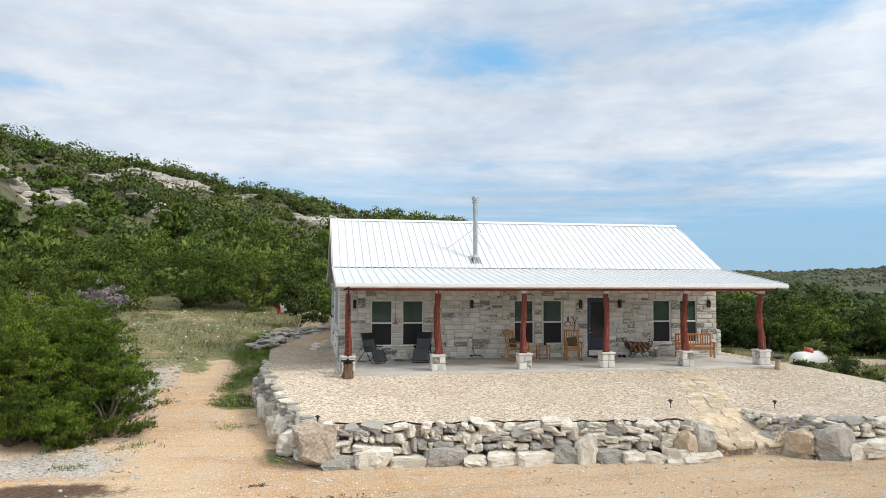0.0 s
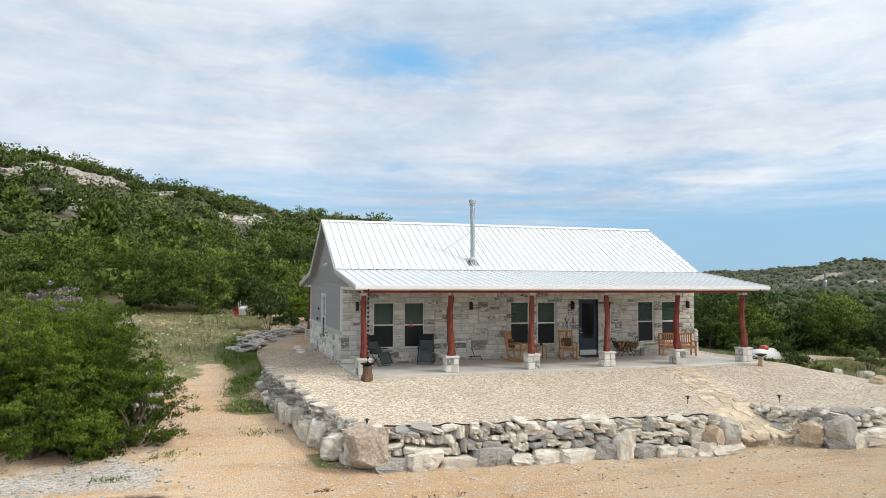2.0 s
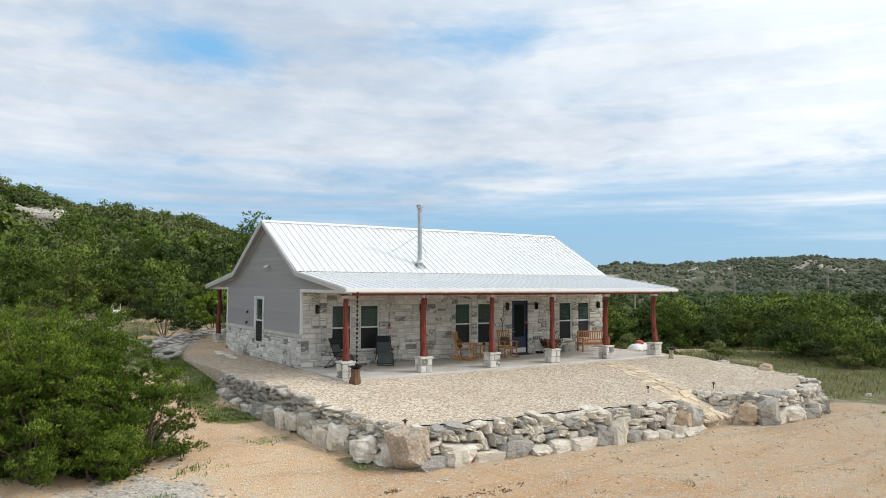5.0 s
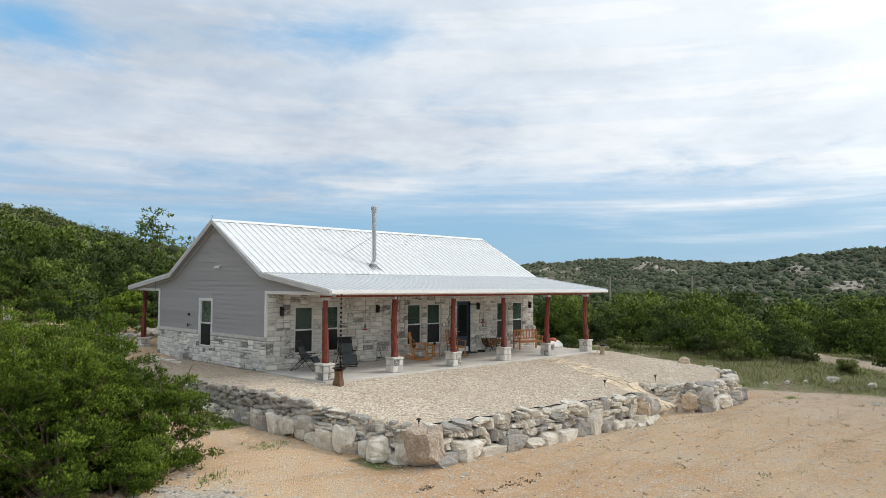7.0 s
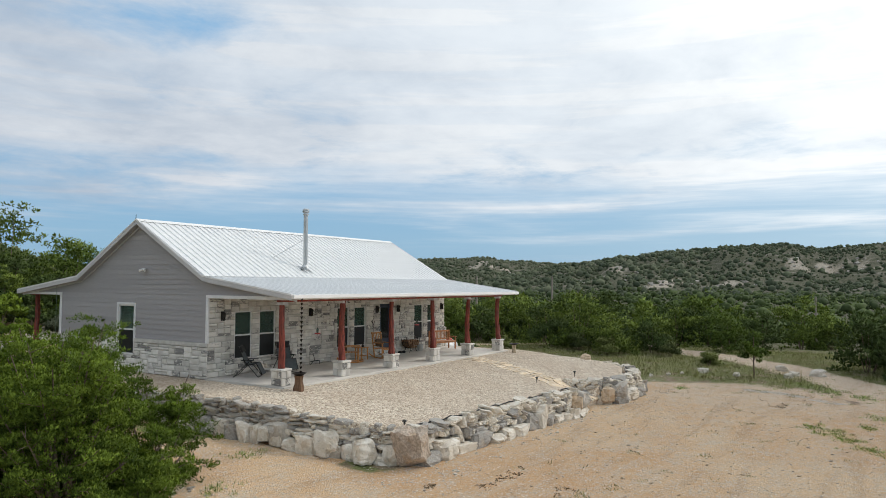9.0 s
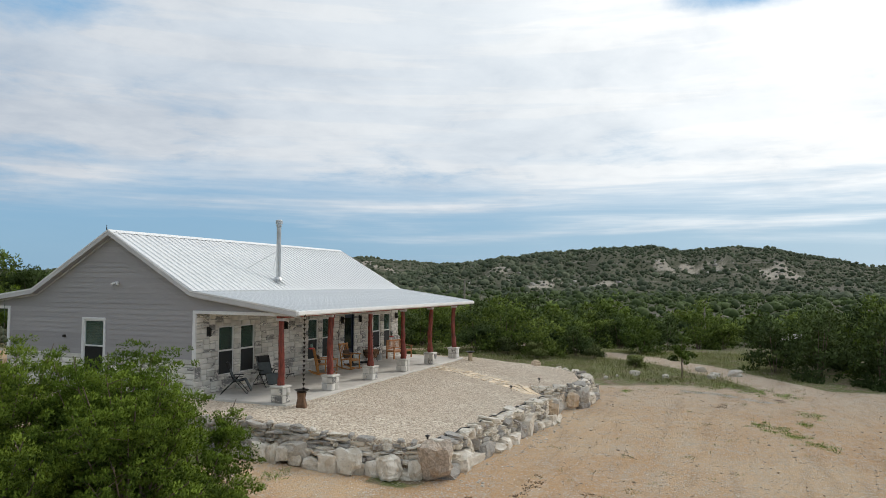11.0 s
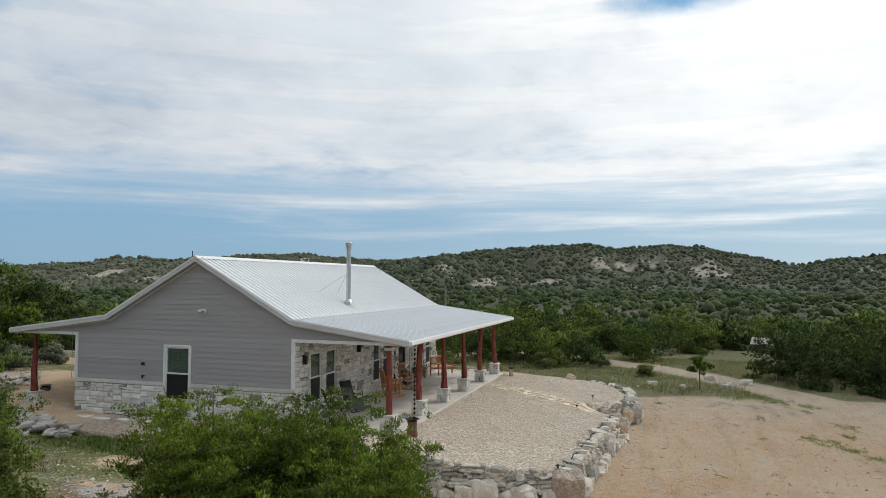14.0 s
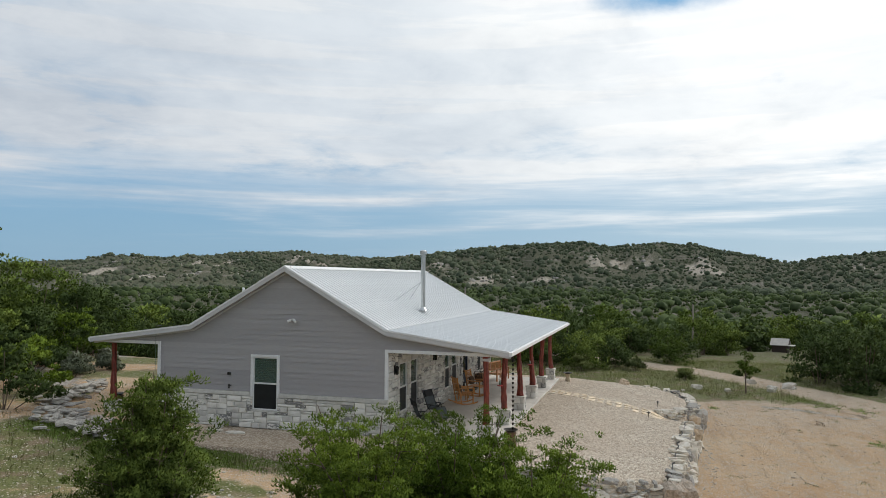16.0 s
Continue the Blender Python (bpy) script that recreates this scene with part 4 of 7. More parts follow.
def ashlar(parent, wide, tall, holes, seed, unit, at, limit=300):
    """Random coursed blocks packed over a wall, round its openings; those past the limit are joined into one piece."""
    rng = random.Random(seed)
    nx, nz = round(wide / unit[0]), round(tall / unit[1])
    used = np.zeros((nx, nz), bool)
    for x0, x1, z0, z1 in holes:
        used[max(0, round(x0 / unit[0])):round(x1 / unit[0]), max(0, round(z0 / unit[1])):round(z1 / unit[1])] = True
    rest, made = bmesh.new(), 0
    for k in range(nz):
        for i in range(nx):
            if used[i, k]:
                continue
            w_, h_ = rng.choice((3, 3, 4, 4, 5, 5, 6, 7)), rng.choice((1, 1, 2, 2, 2, 2))
            w_ = min(w_, nx - i)
            while w_ > 1 and used[i:i + w_, k].any():
                w_ -= 1
            if i + w_ < nx and not used[i + w_, k] and (i + w_ + 1 >= nx or used[min(nx - 1, i + w_ + 1), k]):
                w_ += 1
            h_ = min(h_, nz - k)
            while h_ > 1 and used[i:i + w_, k:k + h_].any():
                h_ -= 1
            used[i:i + w_, k:k + h_] = True
            key = (w_, h_, rng.randrange(3), unit)
            if key not in TEMPLATES:
                TEMPLATES[key] = stone_template(w_ * unit[0], h_ * unit[1], key[2])
            m = at @ pose(i * unit[0], 0, k * unit[1])
            if made < limit:
                part("stone", TEMPLATES[key], None, parent, at=m)
                made += 1
            else:
                me = TEMPLATES[key].copy()
                me.transform(m)
                rest.from_mesh(me)
                bpy.data.meshes.remove(me)
    if len(rest.verts):
        tagged(part("stonework", rest, ASHLAR, parent), kind="stuff")
    rest = None


def wall_with_holes(x0, x1, z0, z1, holes, thick):
    """A wall in the plane y = 0..thick, built of blocks round its openings."""
    bm = bmesh.new()
    xs = sorted({x0, x1, *(v for h in holes for v in h[:2])})
    for a, b in zip(xs, xs[1:]):
        z = z0
        for h in sorted((h for h in holes if h[0] <= a + 1e-6 and h[1] >= b - 1e-6), key=lambda h: h[2]):
            if h[2] > z + 1e-6:
                box(bm, a, b, 0, thick, z, h[2])
            z = h[3]
        if z < z1:
            box(bm, a, b, 0, thick, z, z1)
    return bm


front_wall = part("front_wall", wall_with_holes(0.06, LONG, 0.0, 2.95, OPENINGS, 0.25), MORTAR, house, "pale chopped limestone veneer wall with grey mottled blocks")
ashlar(front_wall, LONG, 2.94, OPENINGS, 5, (0.1056, 0.0982), pose(0, 0, 0))
side_hole = (4.28, 5.30, 0.62, 2.55)
side_wall = part("side_wall", wall_with_holes(0.0, BACK_WALL - 0.26, -0.05, 2.93, [(BACK_WALL - side_hole[1], BACK_WALL - side_hole[0], side_hole[2], side_hole[3])], 0.15), MORTAR, house, "gable wall with stone wainscot")
TO_SIDE = pose(0, BACK_WALL, 0, 0, 0, -90)
side_wall.matrix_basis = TO_SIDE @ pose(0, 0.05, 0)
wain = part("wainscot", one_box(0, BACK_WALL - side_hole[1], -0.012, 0.06, -0.05, 1.10), MORTAR, house, "mottled limestone wainscot", at=TO_SIDE)
part("mortar_bed", one_box(BACK_WALL - side_hole[0], BACK_WALL, -0.012, 0.06, -0.05, 1.10), MORTAR, wain)
part("mortar_bed", one_box(BACK_WALL - side_hole[1], BACK_WALL - side_hole[0], -0.012, 0.06, -0.05, 0.60), MORTAR, wain)
ashlar(wain, BACK_WALL + 0.05, 1.16, [(BACK_WALL - 5.32, BACK_WALL - 4.26, 0.67, 1.3)], 6, (0.1056, 0.105), pose(0, -0.013, -0.06))
part("east_wall", one_box(LONG - 0.2, LONG, 0.25, BACK_WALL, 0, 2.95), SIDING, house)
part("back_wall", one_box(0.0, LONG, BACK_WALL - 0.2, BACK_WALL, 0, 2.95), SIDING, house)
# added black floor and back panel, painting the rooms' darkness
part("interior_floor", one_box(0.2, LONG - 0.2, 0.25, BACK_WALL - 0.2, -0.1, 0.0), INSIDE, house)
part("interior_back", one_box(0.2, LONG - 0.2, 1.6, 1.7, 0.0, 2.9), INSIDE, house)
# stone return at the east corner, lower part proud
pier = part("corner_pier", one_box(LONG, LONG + 0.16, -0.02, 0.5, 0, 1.1), MORTAR, house)
ashlar(pier, 0.21, 1.1, [], 12, (0.105, 0.105), pose(LONG, -0.022, 0))

# siding boards on the gable
LAP = 0.192


def siding_boards():
    gable = part("gable_siding", prism([(-4.05, 2.97), (0.0, 2.97), (BACK_WALL, 2.97), (12.1, 2.97), (BACK_KNEE, KNEE_Z - 0.12), (RIDGE_Y, RIDGE_Z - 0.16), (0.0, KNEE_Z - 0.14)], "x", 0.035, 0.16), SIDING, house, "grey lapped fibre-cement siding")
    z = 1.27
    while z < RIDGE_Z - 0.2:
        top = z + LAP + 0.02
        spans = []
        low = [y for y in np.linspace(-4.1, 12.2, 1400) if roof_z(y) - 0.13 > z + 0.01]
        y0, y1 = (min(low), max(low)) if low else (0, 0)
        if z < 2.93:
            y0, y1 = 0.0, BACK_WALL
        if y1 - y0 < 0.1:
            break
        if z < side_hole[3] + 0.08:
            spans = [(y0, side_hole[0] - 0.09), (side_hole[1] + 0.09, y1)]
        else:
            spans = [(y0, y1)]
        for a, b in spans:
            ta = a if roof_z(a) - 0.13 > top else min((y for y in np.linspace(a, b, 400) if roof_z(y) - 0.13 > min(top, RIDGE_Z - 0.2)), default=a)
            tb = b if roof_z(b) - 0.13 > top else max((y for y in np.linspace(a, b, 400) if roof_z(y) - 0.13 > min(top, RIDGE_Z - 0.2)), default=b)
            bm = bmesh.new()
            v = [bm.verts.new(p) for p in ((-0.004, a, z), (-0.004, b, z), (0.012, tb, top), (0.012, ta, top), (0.03, a, z), (0.03, b, z), (0.034, tb, top), (0.034, ta, top))]
            for f in ((0, 1, 2, 3), (4, 7, 6, 5), (0, 4, 5, 1), (1, 5, 6, 2), (2, 6, 7, 3), (3, 7, 4, 0)):
                bm.faces.new([v[i] for i in f])
            bmesh.ops.recalc_face_normals(bm, faces=bm.faces[:])
            part("siding_board", bm, SIDING, gable)
        if z < side_hole[3] + 0.08 and top > side_hole[3] + 0.10:
            part("siding_board", one_box(-0.004, 0.03, side_hole[0] - 0.09, side_hole[1] + 0.09, side_hole[3] + 0.092, top - 0.02), SIDING, gable)
        z += LAP


siding_boards()

trim = part("gable_trim", one_box(-0.03, 0.05, -0.06, 0.07, 1.24, 2.93, bevel=0.006), FASCIA, house, "pale corner and frieze boards")
part("corner_board", one_box(-0.03, 0.05, BACK_WALL - 0.07, BACK_WALL + 0.06, 1.24, 2.93, bevel=0.006), FASCIA, trim)
part("frieze_board", one_box(-0.032, 0.05, -4.0, 0.0 + 0.068, 2.885, 3.0, bevel=0.006), FASCIA, trim)
part("frieze_board", one_box(-0.032, 0.05, BACK_WALL - 0.068, 12.0, 2.885, 3.0, bevel=0.006), FASCIA, trim)
part("water_table", one_box(-0.075, 0.03, -0.06, side_hole[0] - 0.085, 1.115, 1.255, bevel=0.01), CAPSTONE, trim)
part("water_table", one_box(-0.075, 0.03, side_hole[1] + 0.085, BACK_WALL + 0.06, 1.115, 1.255, bevel=0.01), CAPSTONE, trim)

# roof
roof = part("roof", prism([(FRONT_EAVE + 0.06, EAVE_Z - 0.10), (0.0, KNEE_Z - 0.10), (RIDGE_Y, RIDGE_Z - 0.10), (BACK_KNEE, KNEE_Z - 0.10), (BACK_EAVE - 0.06, EAVE_Z - 0.10), (BACK_EAVE - 0.06, EAVE_Z - 0.03), (BACK_KNEE, KNEE_Z - 0.03), (RIDGE_Y, RIDGE_Z - 0.03), (0.0, KNEE_Z - 0.03), (FRONT_EAVE + 0.06, EAVE_Z - 0.03)], "x", -OVER + 0.05, LONG + OVER), SOFFIT, house, "white ribbed metal roof with a shallower porch pitch")
PANELS = 55
PITCH = (LONG + 2 * OVER) / PANELS


def panel_mesh(ya, za, yb, zb):
    """One roofing panel with a raised rib along its edge, drawn from the eave to the top."""
    bm = bmesh.new()
    d = Vector((0, yb - ya, zb - za)).normalized()
    n = Vector((0, -d.z, d.y))
    n = n if n.z > 0 else -n
    sect = [(0.0, 0.0), (0.008, 0.036), (0.034, 0.036), (0.042, 0.0), (PITCH * 0.38, 0.0), (PITCH * 0.40, 0.006), (PITCH * 0.44, 0.006), (PITCH * 0.46, 0.0), (PITCH * 0.70, 0.0), (PITCH * 0.72, 0.006), (PITCH * 0.76, 0.006), (PITCH * 0.78, 0.0), (PITCH, 0.0), (PITCH, -0.02), (0.0, -0.02)]
    ends = [[bm.verts.new(Vector((x, 0, 0)) + Vector((0, y, z)) + n * h) for x, h in sect] for y, z in ((ya, za), (yb, zb))]
    for k in range(len(sect)):
        j = (k + 1) % len(sect)
        bm.faces.new((ends[0][k], ends[0][j], ends[1][j], ends[1][k]))
    bm.faces.new(ends[0][::-1]), bm.faces.new(ends[1])
    bmesh.ops.recalc_face_normals(bm, faces=bm.faces[:])
    me = bpy.data.meshes.new("roof_panel")
    bm.to_mesh(me)
    bm.free()
    me.materials.append(ROOF)
    return me


upper, lower = panel_mesh(-0.07, KNEE_Z + 0.018, RIDGE_Y, RIDGE_Z), panel_mesh(FRONT_EAVE, EAVE_Z, 0.02, KNEE_Z - 0.006)
upper_back, lower_back = panel_mesh(BACK_KNEE + 0.05, KNEE_Z + 0.004, RIDGE_Y, RIDGE_Z), panel_mesh(BACK_EAVE, EAVE_Z, BACK_KNEE - 0.02, KNEE_Z - 0.006)
for k in range(PANELS):
    for me in (upper, lower, upper_back, lower_back):
        part("roof_panel", me, None, roof, at=pose(-OVER + k * PITCH, 0, 0))
# black dashes added under the upper panels' ends as the gaps' shade
bm = bmesh.new()
for k in range(PANELS):
    box(bm, -OVER + k * PITCH + 0.05, -OVER + k * PITCH + 0.05 + PITCH * 0.42, -0.082, -0.066, KNEE_Z - 0.012, KNEE_Z + 0.004)
part("closure_strip", bm, PAD, roof, "dark dashes for the shadowed gaps where the two roof slopes meet")
part("ridge_cap", prism([(RIDGE_Y - 0.17, RIDGE_Z - 0.065), (RIDGE_Y - 0.16, RIDGE_Z - 0.055), (RIDGE_Y, RIDGE_Z + 0.045), (RIDGE_Y + 0.16, RIDGE_Z - 0.055), (RIDGE_Y + 0.17, RIDGE_Z - 0.065), (RIDGE_Y, RIDGE_Z + 0.025)], "x", -OVER - 0.02, LONG + OVER + 0.02), ROOF, roof)
part("gutter", prism([(FRONT_EAVE - 0.02, EAVE_Z - 0.005), (FRONT_EAVE - 0.10, EAVE_Z - 0.005), (FRONT_EAVE - 0.10, EAVE_Z - 0.11), (FRONT_EAVE - 0.07, EAVE_Z - 0.145), (FRONT_EAVE + 0.02, EAVE_Z - 0.145), (FRONT_EAVE + 0.02, EAVE_Z - 0.03)], "x", -OVER - 0.02, LONG + OVER + 0.02), FASCIA, roof, "white front gutter")
part("gutter", prism([(BACK_EAVE + 0.02, EAVE_Z - 0.005), (BACK_EAVE + 0.10, EAVE_Z - 0.005), (BACK_EAVE + 0.08, EAVE_Z - 0.145), (BACK_EAVE - 0.02, EAVE_Z - 0.145)], "x", -OVER, LONG + OVER), FASCIA, roof)
for side, x0 in ((0, -OVER - 0.03), (1, LONG + OVER)):
    chain = [(FRONT_EAVE, EAVE_Z), (0.0, KNEE_Z), (RIDGE_Y, RIDGE_Z), (BACK_KNEE, KNEE_Z), (BACK_EAVE, EAVE_Z)]
    for (ya, za), (yb, zb) in zip(chain, chain[1:]):
        part("rake_board", prism([(ya, za + 0.03), (yb, zb + 0.03), (yb, zb - 0.17), (ya, za - 0.17)], "x", x0, x0 + 0.03), RAKE, roof)
        sx0, sx1 = (-OVER, 0.0) if side == 0 else (LONG + 0.0, LONG + OVER)
        part("rake_soffit", prism([(ya, za - 0.150), (yb, zb - 0.150), (yb, zb - 0.166), (ya, za - 0.166)], "x", sx0, sx1), SIDING, roof, "grey underside of the rake")
        if side == 0:
            part("rake_trim", prism([(ya, za - 0.168), (yb, zb - 0.168), (yb, zb - 0.235), (ya, za - 0.235)], "x", -0.034, -0.012), RAKE, roof)
        part("rake_drip", prism([(ya, za + 0.038), (yb, zb + 0.038), (yb, zb - 0.02), (ya, za - 0.02)], "x", x0 - 0.012 if side == 0 else x0 + 0.03, x0 if side == 0 else x0 + 0.042), FASCIA, roof)
part("porch_ceiling", prism([(FRONT_EAVE + 0.08, EAVE_Z - 0.14), (-0.01, KNEE_Z - 0.16), (-0.01, KNEE_Z - 0.19), (FRONT_EAVE + 0.08, EAVE_Z - 0.17)], "x", 0.17, LONG + 0.2), SOFFIT, house)


def window(name, x0, x1, z0, z1, at, blinds):
    """A single-hung vinyl window in the plane y = 0, with a dark screen over the lower sash."""
    # the near-black sheet behind the glass stands in for indoor shade
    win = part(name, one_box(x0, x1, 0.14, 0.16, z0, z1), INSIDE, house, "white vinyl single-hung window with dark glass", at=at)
    f, mid = 0.045, z0 + (z1 - z0) * 0.5
    bm = bmesh.new()
    for limits in ((x0, x0 + f, z0, z1), (x1 - f, x1, z0, z1), (x0 + f, x1 - f, z0, z0 + f), (x0 + f, x1 - f, z1 - f, z1)):
        box(bm, limits[0], limits[1], 0.0, 0.1, limits[2], limits[3], bevel=0.006)
    part("frame", bm, VINYL, win)
    part("meeting_rail", one_box(x0 + f, x1 - f, 0.004, 0.07, mid - 0.028, mid + 0.028, bevel=0.005), VINYL, win)
    part("screen", one_box(x0 + f, x1 - f, 0.02, 0.026, z0 + f, mid - 0.028), SCREEN, win)
    part("pane", one_box(x0 + f, x1 - f, 0.05, 0.056, mid + 0.028, z1 - f), GLASS, win)
    if blinds:
        bm = bmesh.new()
        z = mid + 0.05
        while z < z1 - f - 0.02:
            box(bm, x0 + f + 0.01, x1 - f - 0.01, 0.085, 0.089, z, z + 0.036)
            z += 0.062
        part("blind", bm, BLIND, win, "half-lowered green-grey blind")
    part("sill", one_box(x0 - 0.04, x1 + 0.04, -0.06, 0.05, z0 - 0.075, z0 - 0.004, bevel=0.01), CAPSTONE, win)
    return win


def glass_material():
    m, n = material("tinted_window_glass")
    finish(n, rgb(0.22, 0.33, 0.29), 0.03, None, 0.0, 0.5, Transmission_Weight=0.75, IOR=1.45)
    return m


GLASS = glass_material()
DARKGLASS = surf("dark_door_glass", (0.012, 0.017, 0.02), 0.08, 0, 2, 0.1, 30, 0.0, spec=0.6)
for k, (x0, x1, z0, z1) in enumerate(OPENINGS[:6]):
    window("window", x0, x1, z0, z1, pose(0, 0.0, 0), True)
side_window = window("window", BACK_WALL - side_hole[1], BACK_WALL - side_hole[0], side_hole[2], side_hole[3], pose(0, BACK_WALL, 0, 0, 0, -90), True)
y0, y1, z0, z1 = side_hole
bm = bmesh.new()
for limits in ((y0 - 0.09, y0 + 0.005, 1.10, z1 + 0.005), (y1 - 0.005, y1 + 0.09, 1.10, z1 + 0.005), (y0 - 0.09, y1 + 0.09, z1, z1 + 0.09)):
    box(bm, -0.035, 0.06, limits[0], limits[1], limits[2], limits[3], bevel=0.006)
part("casing", bm, FASCIA, side_window, at=pose(0, BACK_WALL, 0, 0, 0, -90).inverted())

# front door
x0, x1, z0, z1 = OPENINGS[6]
door = part("door", one_box(x0 + 0.07, x1 - 0.07, 0.07, 0.115, 0.03, z1 - 0.06, bevel=0.004), DOORBLUE, house, "navy blue front door with a tall dark glass panel")
bm = bmesh.new()
for limits in ((x0, x0 + 0.07, 0.0, z1), (x1 - 0.07, x1, 0.0, z1), (x0 + 0.07, x1 - 0.07, z1 - 0.06, z1)):
    box(bm, limits[0], limits[1], 0.0, 0.2, limits[2], limits[3], bevel=0.005)
part("door_frame", bm, DOORBLUE, door)
part("glass_panel", one_box(x0 + 0.21, x1 - 0.21, 0.055, 0.075, 0.78, z1 - 0.22, bevel=0.003), DARKGLASS, door)
part("lower_panel", one_box(x0 + 0.21, x1 - 0.21, 0.058, 0.08, 0.36, 0.68, bevel=0.012), DOORBLUE, door)
part("kick_plate", one_box(x0 + 0.09, x1 - 0.09, 0.055, 0.075, 0.05, 0.27, bevel=0.004), VINYL, door, "pale kick plate")
part("threshold", one_box(x0, x1, -0.04, 0.2, 0.0, 0.03, bevel=0.006), BRONZE, door)
bm = bmesh.new()
rod(bm, (x0 + 0.13, 0.07, 1.02), (x0 + 0.13, 0.02, 1.02), 0.018), rod(bm, (x0 + 0.13, 0.025, 1.02), (x0 + 0.24, 0.025, 1.02), 0.011), rod(bm, (x0 + 0.13, 0.07, 1.18), (x0 + 0.13, 0.045, 1.18), 0.026)
part("door_handle", bm, STEEL, door, "brushed lever handle and deadbolt")
part("keypad", one_box(x1 + 0.10, x1 + 0.16, -0.085, -0.05, 1.25, 1.42, bevel=0.008), STEEL, door)
part("door_mat", one_box(x0 + 0.05, x1 - 0.05, -0.55, -0.08, 0.001, 0.02, bevel=0.004), PAD, house, "dark doormat")

# porch: slab, pedestals, posts, beam
slab = part("porch_slab", one_box(-0.06, LONG + 0.15, -3.93, 0.0, -0.14, 0.0, bevel=0.012), CONCRETE, house, "smooth grey concrete porch floor")
part("back_slab", one_box(0.0, LONG, BACK_WALL, 12.1, -0.14, 0.0, bevel=0.012), CONCRETE, slab)
POST_X = [0.2, 3.35, 6.5, 9.66, 12.82, 16.0]
POST_Y = -3.52


def post_mesh(seed, height, r0, r1, knots=1.0):
    """A peeled cedar trunk: crooked, fluted and knotted."""
    rng, bm, rings = random.Random(seed), bmesh.new(), []
    a, b, c = rng.uniform(0, 6), rng.uniform(0, 6), rng.uniform(2, 4)
    for k in range(45):
        s = k / 44
        r = r0 + (r1 - r0) * s + (0.03 * (1 - s) ** 6)
        cx, cy = 0.03 * math.sin(a + 5 * s), 0.03 * math.sin(b + 4 * s)
        ring = []
        for j in range(24):
            t = 2 * math.pi * j / 24
            wave = 0.09 * math.sin(2 * t + a + c * s) + 0.07 * math.sin(5 * t + b - 3 * s) + 0.07 * math.sin(7 * t + a - 2 * s)
            k_ = 1 + knots * (wave + 0.26 * noise.noise(Vector((math.cos(t) * 2.6, math.sin(t) * 2.6 + seed * 5, s * 7))) + 0.12 * noise.noise(Vector((math.cos(t) * 5, math.sin(t) * 5 + seed * 3, s * 24))))
            ring.append(bm.verts.new((cx * knots + r * k_ * math.cos(t), cy * knots + r * k_ * math.sin(t), height * s)))
        rings.append(ring)
    for lo, hi in zip(rings, rings[1:]):
        for j in range(24):
            bm.faces.new((lo[j], lo[(j + 1) % 24], hi[(j + 1) % 24], hi[j]))
    bm.faces.new(rings[0][::-1]), bm.faces.new(rings[-1])
    return bm


def pedestal(x, y, seed, name="post_pedestal"):
    base = part(name, one_box(-0.225, 0.225, -0.225, 0.225, 0, 0.50), MORTAR, house, "pale limestone block pedestal", at=pose(x, y, 0) @ Matrix.Diagonal((0.92, 0.92, 1, 1)))
    for turn in range(4):
        rng = random.Random(seed + turn)
        split = rng.uniform(0.16, 0.32)
        for (a, b, lo, hi) in ((0.0, split, 0.0, 0.26), (split, 0.5, 0.0, 0.26), (0.0, 0.5 - split, 0.26, 0.5), (0.5 - split, 0.5, 0.26, 0.5)):
            key = (round(b - a, 3), hi - lo, seed % 3)
            if key not in TEMPLATES:
                TEMPLATES[key] = stone_template(b - a, hi - lo, key[2])
            part("stone", TEMPLATES[key], None, base, at=pose(0, 0, 0, 0, 0, 90 * turn) @ pose(-0.25 + a, -0.215, lo))
    part("cap", one_box(-0.285, 0.285, -0.285, 0.285, 0.50, 0.575, bevel=0.012), CAPSTONE, base)
    return base


for k, x in enumerate(POST_X):
    pedestal(x, POST_Y, 40 + 7 * k)
    post = part("porch_post", post_mesh(k + 3, 2.235, 0.100, 0.085, 0.5 if k == 0 else 1.25), CEDAR, house, "crooked red-stained cedar trunk post", at=pose(x, POST_Y, 0.575), smooth=True)
    part("post_bracket", one_box(-0.12, 0.12, -0.14, 0.14, 2.14, 2.24, bevel=0.01), RAKE, post)
part("porch_beam", one_box(0.02, LONG + 0.1, POST_Y - 0.09, POST_Y + 0.09, 2.81, 3.0, bevel=0.01), BEAM, house, "dark red painted porch beam")
pedestal(0.25, 11.75, 90)
part("porch_post", post_mesh(19, 2.3, 0.108, 0.09), CEDAR, house, "crooked red-stained cedar trunk post", at=pose(0.25, 11.75, 0.575), smooth=True)
part("back_beam", one_box(0.02, LONG, 11.66, 11.84, 2.86, 3.0), BEAM, house)

# stove flue with its storm collar and wire stays
fx, fy = 5.63, 0.52
fz = roof_z(fy)
bm = turned(bmesh.new(), [(0.095, fz - 0.1), (0.095, 6.42), (0.13, 6.42), (0.13, 6.47), (0.10, 6.47), (0.10, 6.52), (0.15, 6.53), (0.15, 6.66), (0.11, 6.70), (0.04, 6.71)], 20, (fx, fy, 0))
flue = part("stove_flue", bm, STEEL, house, "shiny galvanised stove pipe", smooth=False)
part("storm_collar", turned(bmesh.new(), [(0.19, fz + 0.16), (0.10, fz + 0.28), (0.098, fz + 0.28)], 20, (fx, fy, 0)), STEEL, flue)
bm = bmesh.new()
box(bm, fx - 0.26, fx + 0.26, -0.36, 0.36, 0, 0.02)
part("flashing", bm, STEEL, flue, at=pose(0, fy, fz + 0.03, math.degrees(math.atan2(RIDGE_Z - KNEE_Z, RIDGE_Y))))
